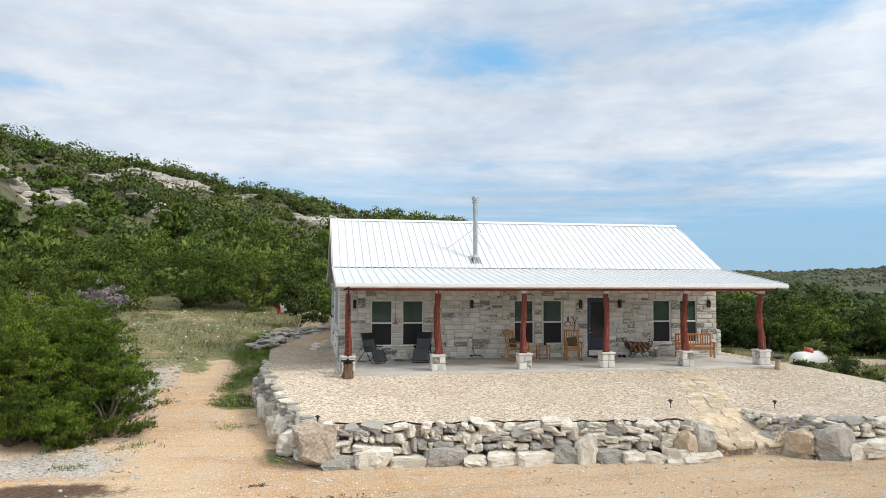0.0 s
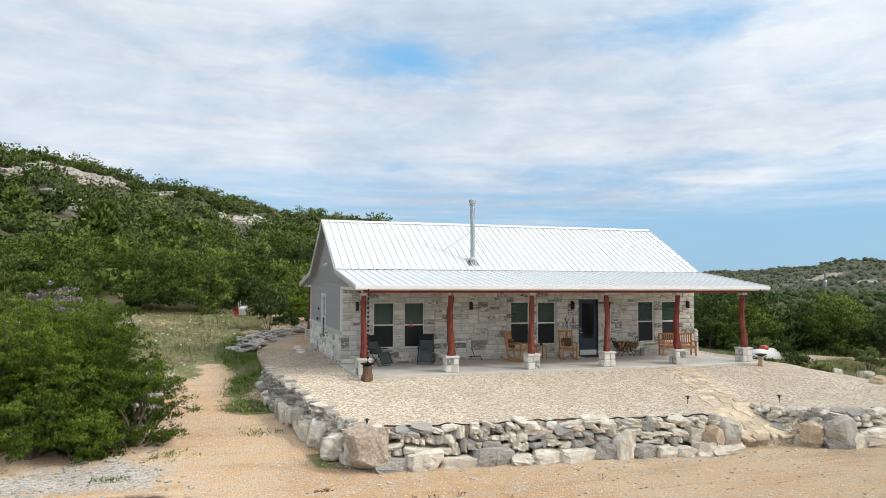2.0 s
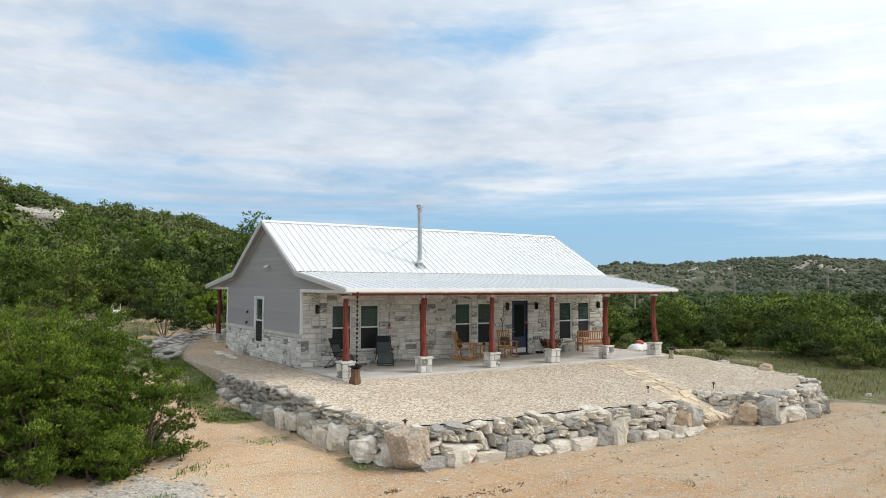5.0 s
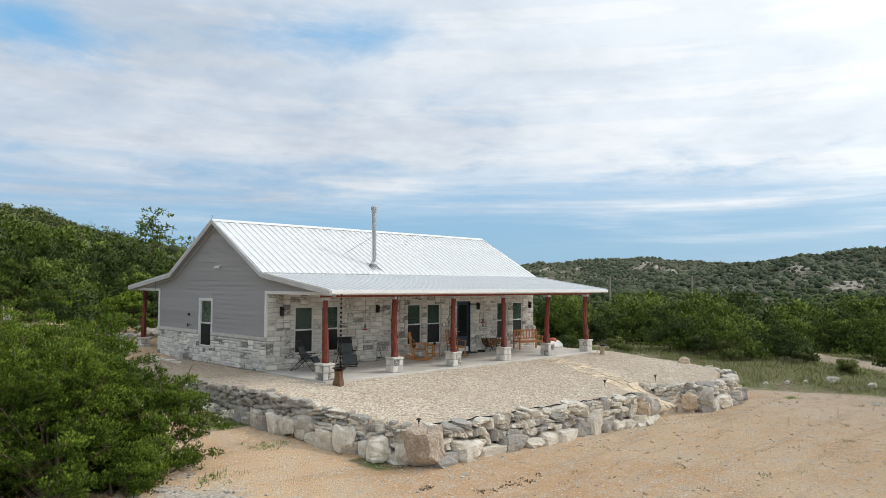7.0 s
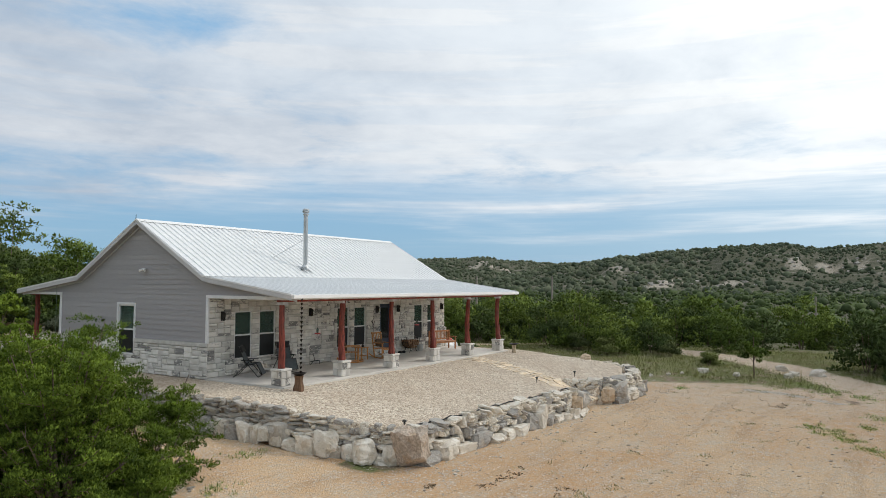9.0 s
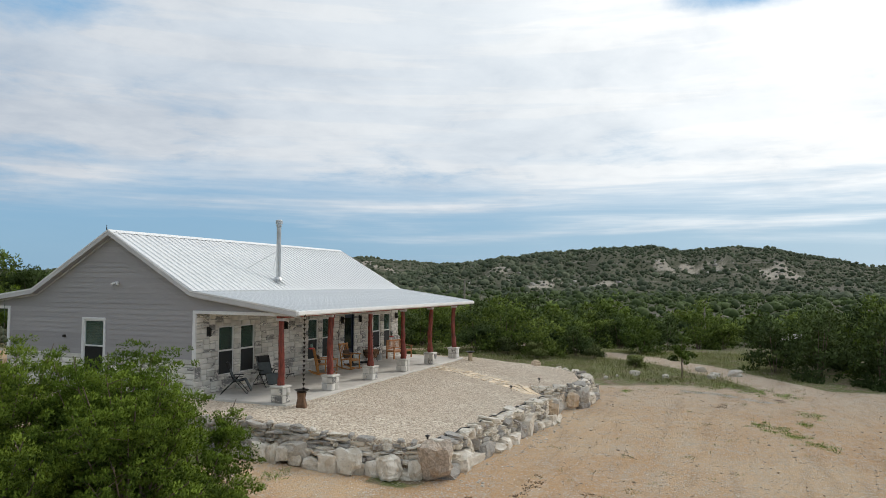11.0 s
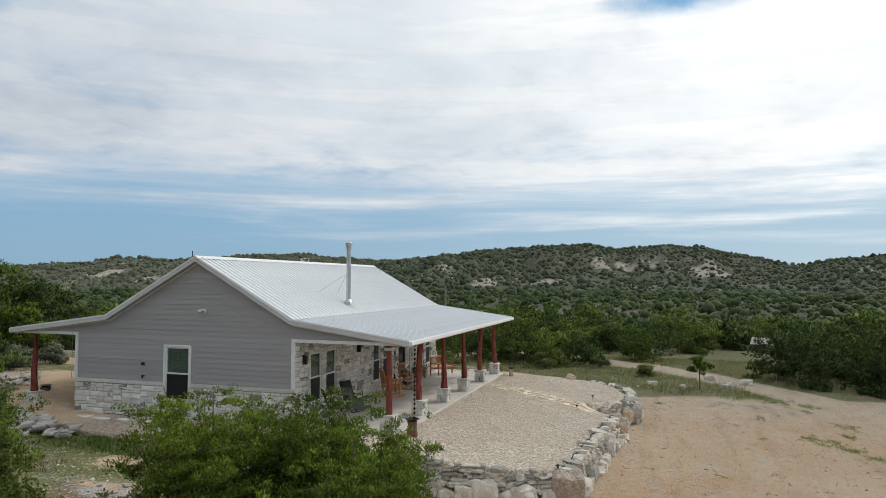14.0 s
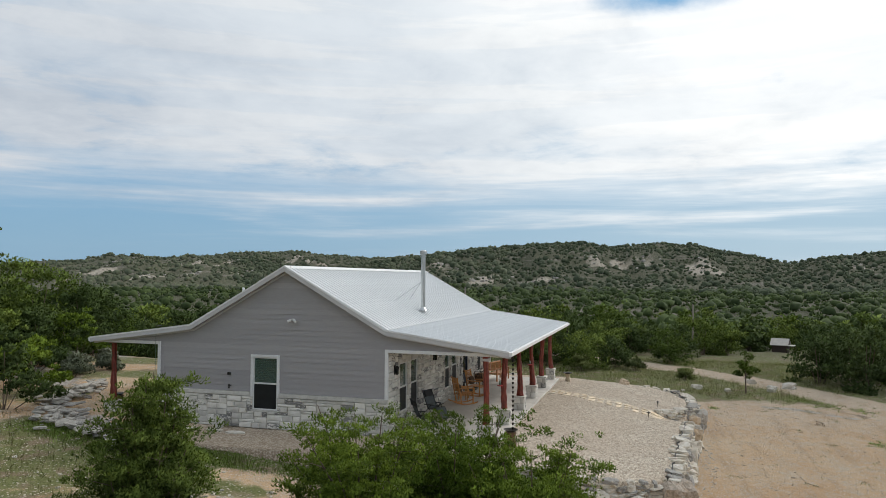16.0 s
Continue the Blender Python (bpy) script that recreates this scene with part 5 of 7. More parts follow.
for dx, dy in ((-1.0, 0.95), (0.95, 0.95)):
    part("stay_wire", rod(bmesh.new(), (fx, fy + 0.08, 5.35), (fx + dx, fy + dy, roof_z(fy + dy) + 0.03), 0.012, 0.012, 5), STEEL, flue)
part("gable_lamp", join(one_box(-0.10, -0.005, 3.58, 3.72, 3.94, 4.0, bevel=0.01), rod(rod(bmesh.new(), (-0.09, 3.60, 3.95), (-0.16, 3.50, 3.9), 0.045), (-0.09, 3.72, 3.95), (-0.16, 3.82, 3.9), 0.045)), VINYL, house, "white twin floodlight")
part("hose_bib", rod(rod(bmesh.new(), (0.0, 6.25, 1.45), (-0.12, 6.25, 1.43), 0.02), (-0.1, 6.25, 1.5), (-0.1, 6.25, 1.36), 0.03), BRONZE, house)
part("outlet_cover", one_box(-0.07, 0.0, 6.24, 6.36, 1.85, 1.95, bevel=0.01), BRONZE, house)
part("lightning_rod", rod(bmesh.new(), (-0.15, RIDGE_Y + 0.2, RIDGE_Z - 0.1), (-0.15, RIDGE_Y + 0.2, RIDGE_Z + 0.22), 0.02, 0.012, 6), BRONZE, house)
part("plumbing_vent", rod(bmesh.new(), (1.0, 6.4, 4.4), (1.0, 6.4, 5.1), 0.05), VINYL, house)


def wall_lamp(x, z=2.22):
    lamp = part("wall_lamp", one_box(-0.06, 0.06, -0.10, -0.05, -0.17, 0.17, bevel=0.012), BRONZE, house, "dark bronze lantern on the stone wall", at=pose(x, 0, z))
    part("hood", turned(bmesh.new(), [(0.085, 0.06), (0.075, 0.10), (0.02, 0.15)], 10, (0, -0.16, 0)), BRONZE, lamp)
    part("glass", turned(bmesh.new(), [(0.055, -0.13), (0.06, 0.06)], 10, (0, -0.16, 0)), DARKGLASS, lamp)
    part("base", turned(bmesh.new(), [(0.03, -0.17), (0.075, -0.13), (0.075, -0.12)], 10, (0, -0.16, 0)), BRONZE, lamp)


for x in (0.62, 5.35, 10.0, 11.75, 15.85):
    wall_lamp(x)


# ---- plants ----
def unit(v):
    return v / (np.linalg.norm(v, axis=1, keepdims=True) + 1e-9)


def leaf_cloud(rng, centres, radii, per, leaf, flat=0.6, up=0.35, tints=None, thin=0.36, lay=False, away=None, lift=0.45):
    """Many small leaf sprays round clump centres, as one mesh: each spray is a bent pair of triangles that faces out of its clump.
    away: the way out of the whole crown at each clump."""
    n = len(centres)
    c, rad = np.repeat(centres, per, 0), np.repeat(radii, per)
    d = unit(rng.normal(size=(n * per, 3)))
    p = c + d * (rad * rng.uniform(0.25, 1.0, n * per) ** 0.6)[:, None] * np.array([1, 1, flat])
    axis = unit(np.cross(d, rng.normal(size=d.shape)) + 0.25 * d) if lay else unit(d * 0.8 + rng.normal(size=d.shape) * 0.5 + np.array([0, 0, up]))
    side = unit(np.cross(axis, d if lay else rng.normal(size=d.shape)))
    out = d + np.array([0, 0, lift]) if away is None else 0.75 * d + 0.55 * np.repeat(away, per, 0) + np.array([0, 0, lift])
    out = unit(out + 0.35 * rng.normal(size=d.shape))
    face = np.cross(side, axis)
    side = side * np.where((face * out).sum(1) < 0, -1.0, 1.0)[:, None]
    size = leaf * rng.uniform(0.6, 1.35, n * per)[:, None]
    bend = np.cross(axis, side) * size * (0.12 if lay else 0.3)
    verts = np.stack([p - axis * size * 0.5, p + side * size * thin + bend, p + axis * size * 0.75, p - side * size * thin + bend], 1).reshape(-1, 3)
    k = np.arange(n * per) * 4
    tri = np.stack([k, k + 1, k + 2, k, k + 2, k + 3], 1).reshape(-1, 3)
    # random tone, plus painted light on sprays that point up
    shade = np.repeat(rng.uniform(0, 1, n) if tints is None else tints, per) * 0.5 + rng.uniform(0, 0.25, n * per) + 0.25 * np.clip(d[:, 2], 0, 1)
    normal = unit(0.75 * out + 0.25 * np.cross(side, axis))
    return verts, tri, np.repeat(shade, 4), np.repeat(normal, 4, 0)


def leaf_mesh(name, pieces, mat):
    verts, tris, tint, normals, off = [], [], [], [], 0
    for v, t, s, q in pieces:
        verts.append(v), tris.append(t + off), tint.append(s), normals.append(q)
        off += len(v)
    verts, tris, tint, normals = (np.concatenate(a) for a in (verts, tris, tint, normals))
    me = bpy.data.meshes.new(name)
    me.vertices.add(len(verts))
    me.vertices.foreach_set("co", verts.astype(np.float32).ravel())
    me.loops.add(len(tris) * 3)
    me.loops.foreach_set("vertex_index", tris.astype(np.int32).ravel())
    me.polygons.add(len(tris))
    me.polygons.foreach_set("loop_start", np.arange(0, len(tris) * 3, 3, dtype=np.int32))
    me.polygons.foreach_set("use_smooth", np.ones(len(tris), bool))
    me.update(calc_edges=True)
    me.attributes.new("tint", "FLOAT", "POINT").data.foreach_set("value", tint.astype(np.float32))
    me.normals_split_custom_set_from_vertices(normals.astype(np.float32))
    me.materials.append(mat)
    return me


def crown_points(rng, lobes, per_lobe, inner=0.55):
    """Clump centres spread through the outer part of overlapping lobes (x, y, z, radius, height radius)."""
    out = []
    for x, y, z, r, h in lobes:
        d = rng.normal(size=(per_lobe, 3))
        d /= np.linalg.norm(d, axis=1, keepdims=True)
        d[:, 2] = np.where(d[:, 2] < -0.35, -d[:, 2], d[:, 2])
        s = np.where(rng.uniform(0, 1, per_lobe) < 0.24, rng.uniform(1.0, 1.32, per_lobe), rng.uniform(inner, 1.0, per_lobe))[:, None]
        out.append(np.array([x, y, z]) + d * s * np.array([r, r, h]))
    return np.concatenate(out)


def lobes_for(rng, wide, tall, count, low=0.22):
    out = [(0, 0, tall * 0.55, wide * 0.28, tall * 0.30)]
    for k in range(count):
        a = 2.4 * k + rng.uniform(-0.4, 0.4)
        r = wide * 0.40 * math.sqrt((k + 0.6) / count) * rng.uniform(0.8, 1.1)
        z = tall * np.clip((rng.uniform(low, 0.45) if k % 3 == 2 else rng.uniform(low + 0.15, 0.88)) * (1.1 - 0.55 * (r / (wide * 0.4)) ** 2), low, 0.86)
        out.append((math.cos(a) * r, math.sin(a) * r, z, wide * rng.uniform(0.14, 0.23), tall * rng.uniform(0.11, 0.19)))
    return out


def limbs(rng, lobes, trunk_r, wood_parts=2):
    """Stems from the ground that fork out to the lobes of the crown."""
    bm = bmesh.new()
    for x, y, z, r, h in lobes:
        a = Vector((rng.uniform(-1, 1) * trunk_r * wood_parts, rng.uniform(-1, 1) * trunk_r * wood_parts, -0.25))
        b = Vector((x * 0.45 + rng.uniform(-0.1, 0.1), y * 0.45 + rng.uniform(-0.1, 0.1), z * 0.5))
        c = Vector((x, y, z + h * 0.3))
        rod(bm, a, b, trunk_r, trunk_r * 0.62, wood_parts + 3), rod(bm, b, c, trunk_r * 0.62, trunk_r * 0.2, wood_parts + 2)
        for _ in range(3 * (wood_parts - 1)):
            e = b.lerp(c, rng.uniform(0.3, 0.9))
            rod(bm, e, e + Vector((rng.uniform(-1, 1) * r, rng.uniform(-1, 1) * r, rng.uniform(0.0, 0.6) * r)), trunk_r * 0.28, trunk_r * 0.08, 4)
    return bm


def tree(name, label, category, seed, wide, tall, lobes, per_lobe, clump, per, leaf, mat, at, trunk_r=0.07, low=0.22, group="", thin=0.36):
    rng = np.random.default_rng(seed)
    shape = lobes_for(rng, wide, tall, lobes, low)
    pts = crown_points(rng, shape, per_lobe, 0.3 if thin < 0.3 else 0.5)
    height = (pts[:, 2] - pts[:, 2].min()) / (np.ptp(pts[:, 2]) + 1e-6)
    # painted shading: low clumps darker, top clumps brighter, with random tone
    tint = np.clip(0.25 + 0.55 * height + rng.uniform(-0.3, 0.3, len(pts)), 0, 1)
    hubs = np.array([(x, y, z - 0.3 * h) for x, y, z, r, h in shape])
    away = unit(0.6 * unit(pts - np.repeat(hubs, per_lobe, 0)) + 0.7 * unit(pts - np.array([0, 0, tall * 0.42])))
    root = thing(name, label, category, at, group)
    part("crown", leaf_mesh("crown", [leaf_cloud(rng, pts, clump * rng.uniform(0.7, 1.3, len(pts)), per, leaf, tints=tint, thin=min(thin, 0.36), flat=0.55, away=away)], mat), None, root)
    part("trunk", limbs(rng, shape[:7], trunk_r, 1), BARK, root)
    return root


def juniper(label, seed, x, y, wide, tall, mat, boughs, upright=False):
    """A near juniper: stems that fork into boughs, each carrying flat, tufted pads of fine sprays, open between, with
    lit tops painted brighter.
    """
    rng = np.random.default_rng(seed)
    root = thing("juniper_bush", label, "bush", stand(x, y), "junipers by the track")
    wood, pads, size, tint, away = bmesh.new(), [], [], [], []
    for k in range(boughs):
        u = (k + 0.5) / boughs
        a = 2.4 * k + rng.uniform(-0.5, 0.5)
        z = tall * (0.10 + 0.84 * u)
        reach = wide * 0.5 * ((1.02 - u) ** 0.75 if upright else math.sqrt(max(0.0, 1 - (1.08 * u - 0.28) ** 2))) * rng.uniform(0.62, 1.05)
        tip = np.array([math.cos(a) * reach, math.sin(a) * reach, z])
        foot = np.array([rng.uniform(-0.2, 0.2), rng.uniform(-0.2, 0.2), -0.2])
        fork = np.array([tip[0] * 0.42, tip[1] * 0.42, z * (0.62 if upright else 0.55)]) + rng.normal(size=3) * 0.06
        rod(wood, foot, fork, 0.045, 0.026, 5), rod(wood, fork, tip, 0.026, 0.008, 4)
        for j in range(9 if u < 0.55 else 14):
            s_ = rng.uniform(0.15, 1.0)
            p = fork + (tip - fork) * s_ + rng.normal(size=3) * np.array([0.17, 0.17, 0.08]) * wide * 0.42
            p[2] = max(p[2], 0.12)
            if j < 4:
                rod(wood, fork + (tip - fork) * s_ * 0.9, p, 0.010, 0.004, 3)
            bright = rng.uniform(-0.25, 0.25)
            for _ in range(6):
                drop = rng.normal(size=3) * np.array([0.15, 0.15, 0.05])
                pads.append(p + drop)
                size.append(rng.uniform(0.09, 0.17))
                # light painted by height: dark low boughs, bright pad tops
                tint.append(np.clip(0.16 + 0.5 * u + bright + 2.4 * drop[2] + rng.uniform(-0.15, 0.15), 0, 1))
                away.append(p - np.array([0, 0, tall * 0.38]))
    pads, tint = np.array(pads), np.array(tint)
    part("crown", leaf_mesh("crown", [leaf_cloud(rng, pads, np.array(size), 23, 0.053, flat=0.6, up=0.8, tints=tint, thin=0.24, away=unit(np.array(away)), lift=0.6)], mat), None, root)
    part("trunk", wood, BARK, root)
    return root


def stand(x, y, rz=0.0, sink=0.05):
    return pose(x, y, float(ground_z(np.array(x), np.array(y))) - sink, 0, 0, rz)


# the near junipers between the drive and the house's side
BRIGHT, DARK = "dense bright green juniper bush beside the dirt track", "dark green feathery juniper bush in the rocky yard"
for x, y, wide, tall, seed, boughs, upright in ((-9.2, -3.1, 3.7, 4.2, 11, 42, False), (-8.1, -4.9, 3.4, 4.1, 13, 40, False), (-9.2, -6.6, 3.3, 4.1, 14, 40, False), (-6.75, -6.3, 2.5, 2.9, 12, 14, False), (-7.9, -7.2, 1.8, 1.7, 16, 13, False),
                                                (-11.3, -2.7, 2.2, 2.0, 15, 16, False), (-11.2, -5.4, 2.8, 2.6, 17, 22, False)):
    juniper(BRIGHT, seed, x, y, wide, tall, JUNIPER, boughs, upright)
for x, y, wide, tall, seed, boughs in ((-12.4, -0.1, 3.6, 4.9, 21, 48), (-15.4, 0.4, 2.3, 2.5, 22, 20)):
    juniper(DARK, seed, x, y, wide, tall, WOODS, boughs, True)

# templates for the woods: full trees near the clearing, coarser ones further off
TREES, FAR_TREES, FINE_TREES = [], [], []
for k in range(6):
    mat, kind = (WOODS, "juniper_tree") if k % 3 else (OAK, "oak_tree")
    words = "dark green bushy oak in the woods round the house" if k % 3 == 0 else "rounded green juniper in the woods round the house"
    TREES.append(tree(kind, words, "tree", 100 + k, 4.8 + 0.5 * (k % 3), 4.4 + 0.35 * k, 13, 21, 0.38, 10, 0.205, mat, pose(0, 0, -400), 0.05, 0.05, "woodland trees", 0.25))
    FINE_TREES.append(tree(kind, words, "tree", 140 + k, 4.8 + 0.5 * (k % 3), 4.4 + 0.35 * k, 15, 22, 0.36, 15, 0.165, mat, pose(0, 0, -400), 0.05, 0.05, "woodland trees", 0.25))
    FAR_TREES.append(tree(kind, words, "tree", 120 + k, 4.8 + 0.5 * (k % 3), 4.4 + 0.35 * k, 10, 11, 0.55, 7, 0.52, mat, pose(0, 0, -400), 0.06, 0.05, "woodland trees"))


def wooded(x, y):
    """Whether woodland grows at a place: past the clearing, off the road and the meadow."""
    x, y = np.asarray(x, float), np.asarray(y, float)
    open_ = (x > -9) & (x < 22) & (y < 27) | (x <= -9) & (y < 26 + 0.3 * (x + 9)) & (y > -60) & (x > -22)
    open_ |= (x >= 22) & (y < 14) & (x < 36.0 - 0.35 * (y + 4)) | (x > 16) & (x < 25) & (y > 10) & (y < 25)
    open_ |= (near_line(x, y, ROAD, 3.2) > 0.3) | (near_line(x, y, BACK_ROAD, 3.6) > 0.3)
    open_ |= (x > 28) & (x < 51) & (y > -25) & (y < -13)
    line = np.degrees(np.arctan2(x + 23.4, y + 9.0))
    open_ |= (line > 96.6) & (line < 100.2) & (x < 68) & (x > 30)
    return ~open_


def wood_spots(count, r0, r1, power, gap, seed):
    rng, spots = random.Random(seed), []
    for _ in range(40000):
        az, r = rng.uniform(-30, 111), r0 + (r1 - r0) * rng.random() ** power
        x, y = HILL_EYE[0] + r * math.sin(radians(az)), HILL_EYE[1] + r * math.cos(radians(az))
        if len(spots) < count and not (az < 22 and r > 105) and bool(wooded(x, y)) and all((x - a) ** 2 + (y - b) ** 2 > gap ** 2 for a, b in spots):
            spots.append((x, y))
    return spots


rng = random.Random(71)
for spots, kinds in ((wood_spots(104, 36, 76, 0.9, 2.3, 55), TREES), (wood_spots(245, 62, 160, 0.9, 2.9, 56), FAR_TREES)):
    for x, y in spots:
        s = rng.uniform(0.7, 1.1) * (0.98 if x > 25 else 1.0)
        kind = rng.choice(kinds[::3] if x > 22 and rng.random() < 0.6 else kinds)
        copy_thing(kind, stand(x, y, rng.uniform(0, 360), 0.45) @ Matrix.Diagonal((s, s, s * rng.uniform(0.85, 1.1), 1)))
for x, y, s, k in ((31.4, -20.0, 0.95, 0), (29.0, -22.3, 1.0, 3), (33.6, -22.6, 1.05, 0), (27.0, -25.2, 1.0, 3), (32, -26.2, 1.1, 2), (36, -25, 1.0, 3), (37, -30, 1.1, 0), (30.5, -29.5, 1.1, 3), (25.5, -28.5, 1.05, 0), (41, -28, 1.0, 3), (34.5, -3.6, 0.8, 1), (36.2, -6.0, 0.7, 0), (-13.0, 13.2, 0.42, 2), (-4.6, 30.5, 1.2, 5), (-0.6, 31.5, 1.25, 4), (-9.5, 29.0, 1.15, 2), (25.9, 4.3, 0.5, 0), (0.5, 25.2, 1.05, 1), (5.2, 25.4, 1.1, 3), (9.8, 26.0, 1.1, 4), (14.2, 26.5, 1.2, 0), (18.5, 31, 1.2, 3), (23, 34, 1.25, 0), (15.5, 36, 1.3, 4), (26, 40, 1.3, 3), (11.5, 38, 1.3, 0), (7.5, 35, 1.3, 3), (21, 28, 1.1, 0), (28.5, 33, 1.2, 1), (24.5, 27.5, 1.1, 3), (3.0, 34, 1.3, 0), (-5.5, 27.0, 1.0, 4), (7.5, 28.6, 1.25, 5), (3.6, 28.2, 1.1, 3), (11.5, 30.5, 1.2, 4), (41.5, 2.0, 0.85, 1), (40.5, -4.5, 0.8, 2), (44, 7, 0.9, 5), (41, -10.5, 0.75, 4), (38, 13, 0.8, 1), (58.5, -16.5, 0.8, 2), (63.5, -15.5, 0.8, 4), (64, -29.5, 0.8, 2), (76, -19, 0.9, 1), (76, -25, 1.0, 4)):
    copy_thing((FINE_TREES if x < 15 and y > 20 else TREES)[k], stand(x, y, 50 * k, 0.45) @ Matrix.Diagonal((s, s, s, 1)))
belt = []
for _ in range(4000):
    az, r = rng.uniform(37, 80), rng.uniform(60, 96)
    x, y = HILL_EYE[0] + r * math.sin(radians(az)), HILL_EYE[1] + r * math.cos(radians(az))
    if len(belt) < 64 and bool(wooded(x, y)) and all((x - a) ** 2 + (y - b) ** 2 > 2.6 ** 2 for a, b in belt):
        belt.append((x, y))
        s = rng.uniform(0.9, 1.25)
        kinds = FAR_TREES if r > 76 else TREES
        copy_thing(rng.choice(kinds[::3] if rng.random() < 0.6 else kinds), stand(x, y, rng.uniform(0, 360), 0.45) @ Matrix.Diagonal((s, s, s * 0.95, 1)))
for t in TREES + FAR_TREES + FINE_TREES:
    for o in (*t.children_recursive, t):
        bpy.data.objects.remove(o)


def hill_scrub(name, label, az0, az1, r0, r1, count, per, leaf, wide, seed, mat=SHRUB, gaps=0.8, lumps=1, core=0.7):
    """Scrub scattered over the hills, in one mesh: far bushes are a shaggy lump each, near ones a dome of tufted pads."""
    rng = np.random.default_rng(seed)
    n = count * 4
    az = np.radians(rng.uniform(az0, az1, n))
    r = np.sqrt(rng.uniform(r0 ** 2, r1 ** 2, n))
    x, y = HILL_EYE[0] + r * np.sin(az), HILL_EYE[1] + r * np.cos(az)
    bare = np.maximum(np.maximum(outcrop(x, y), np.maximum(outcrop(x, y + 6), outcrop(x, y + 11))), far_bald(x, y))
    bare = np.maximum(bare, gaps * sstep(0.50, 0.66, field(x, y, seed + 7, 34.0) + 0.25 * (field(x, y, seed + 8, 11.0) - 0.5)))
    keep = rng.uniform(0, 1, n) > np.clip(np.maximum(bare * 1.1 - 0.05, clearing(x, y)), 0, 0.985)
    x, y = x[keep][:count], y[keep][:count]
    size = wide * np.clip(rng.lognormal(-0.28, 0.5, len(x)), 0.28, 2.0)
    base = np.stack([x, y, ground_z(x, y) + size * 0.16], 1)
    way = unit(rng.normal(size=(len(x) * lumps, 3)))
    way[:, 2] = np.abs(way[:, 2])
    reach = np.repeat(size, lumps)[:, None] * rng.uniform(0.5, 1.0, (len(x) * lumps, 1))
    hubs = np.repeat(base, lumps, 0) + (lumps > 1) * way * reach * (np.array([0.42, 0.42, 0.34]) if lumps > 4 else np.array([0.34, 0.34, 0.14]))
    tint = np.repeat(0.5 + 1.3 * (field(x, y, seed, 30.0) - 0.5) + rng.uniform(-0.5, 0.5, len(x)), lumps)
    # domed bushes get painted light on their upper pads
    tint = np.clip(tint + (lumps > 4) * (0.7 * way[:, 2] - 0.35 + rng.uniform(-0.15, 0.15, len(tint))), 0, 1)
    rad = np.repeat(size, lumps) * (0.46 if lumps == 1 else 0.36 if lumps < 5 else 0.21) * rng.uniform(0.75, 1.2, len(hubs))
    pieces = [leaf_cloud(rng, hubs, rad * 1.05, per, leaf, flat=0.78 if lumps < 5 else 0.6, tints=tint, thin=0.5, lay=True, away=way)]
    if core:
        ico = bmesh.new()
        bmesh.ops.create_icosphere(ico, subdivisions=1, radius=1.0)
        ball, tri = np.array([v.co[:] for v in ico.verts]), np.array([[v.index for v in f.verts] for f in ico.faces])
        ico.free()
        k = len(ball)
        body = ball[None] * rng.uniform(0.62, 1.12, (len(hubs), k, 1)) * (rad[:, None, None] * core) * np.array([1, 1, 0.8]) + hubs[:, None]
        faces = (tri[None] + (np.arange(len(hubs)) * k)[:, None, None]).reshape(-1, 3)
        # cores painted dim as the shaded inside, a little brighter on top
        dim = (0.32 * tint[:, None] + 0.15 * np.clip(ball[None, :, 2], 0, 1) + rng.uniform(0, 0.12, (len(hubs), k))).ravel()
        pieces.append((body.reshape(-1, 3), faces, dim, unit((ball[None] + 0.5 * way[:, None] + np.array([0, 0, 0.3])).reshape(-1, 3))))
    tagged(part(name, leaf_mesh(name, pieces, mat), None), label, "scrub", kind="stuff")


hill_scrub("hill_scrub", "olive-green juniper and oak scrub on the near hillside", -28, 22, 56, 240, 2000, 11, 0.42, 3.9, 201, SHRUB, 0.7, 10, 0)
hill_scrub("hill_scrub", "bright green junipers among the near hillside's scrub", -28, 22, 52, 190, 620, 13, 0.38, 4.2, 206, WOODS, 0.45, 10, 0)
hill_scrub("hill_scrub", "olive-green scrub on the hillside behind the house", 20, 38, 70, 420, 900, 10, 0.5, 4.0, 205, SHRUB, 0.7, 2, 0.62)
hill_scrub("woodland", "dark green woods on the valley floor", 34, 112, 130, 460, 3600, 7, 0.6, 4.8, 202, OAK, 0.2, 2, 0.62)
# the far hills' and ridges' foliage colours have haze painted in
hill_scrub("hill_scrub", "green scrub on the far hills, greyed in colour for haze", 56, 112, 400, 1080, 14500, 5, 1.0, 5.0, 203, FARSHRUB, 0.4, 1, 0.72)
hill_scrub("hill_scrub", "green scrub on the far ridges, paled in colour for haze", 28, 78, 430, 1650, 11500, 3, 1.4, 6.0, 207, FARTHEST, 0.4, 1, 0.72)
hill_scrub("bare_brush", "leafless grey brush among the hillside scrub", -32, 34, 66, 250, 420, 9, 0.28, 2.4, 204, TWIG, 0.7, 6, 0)


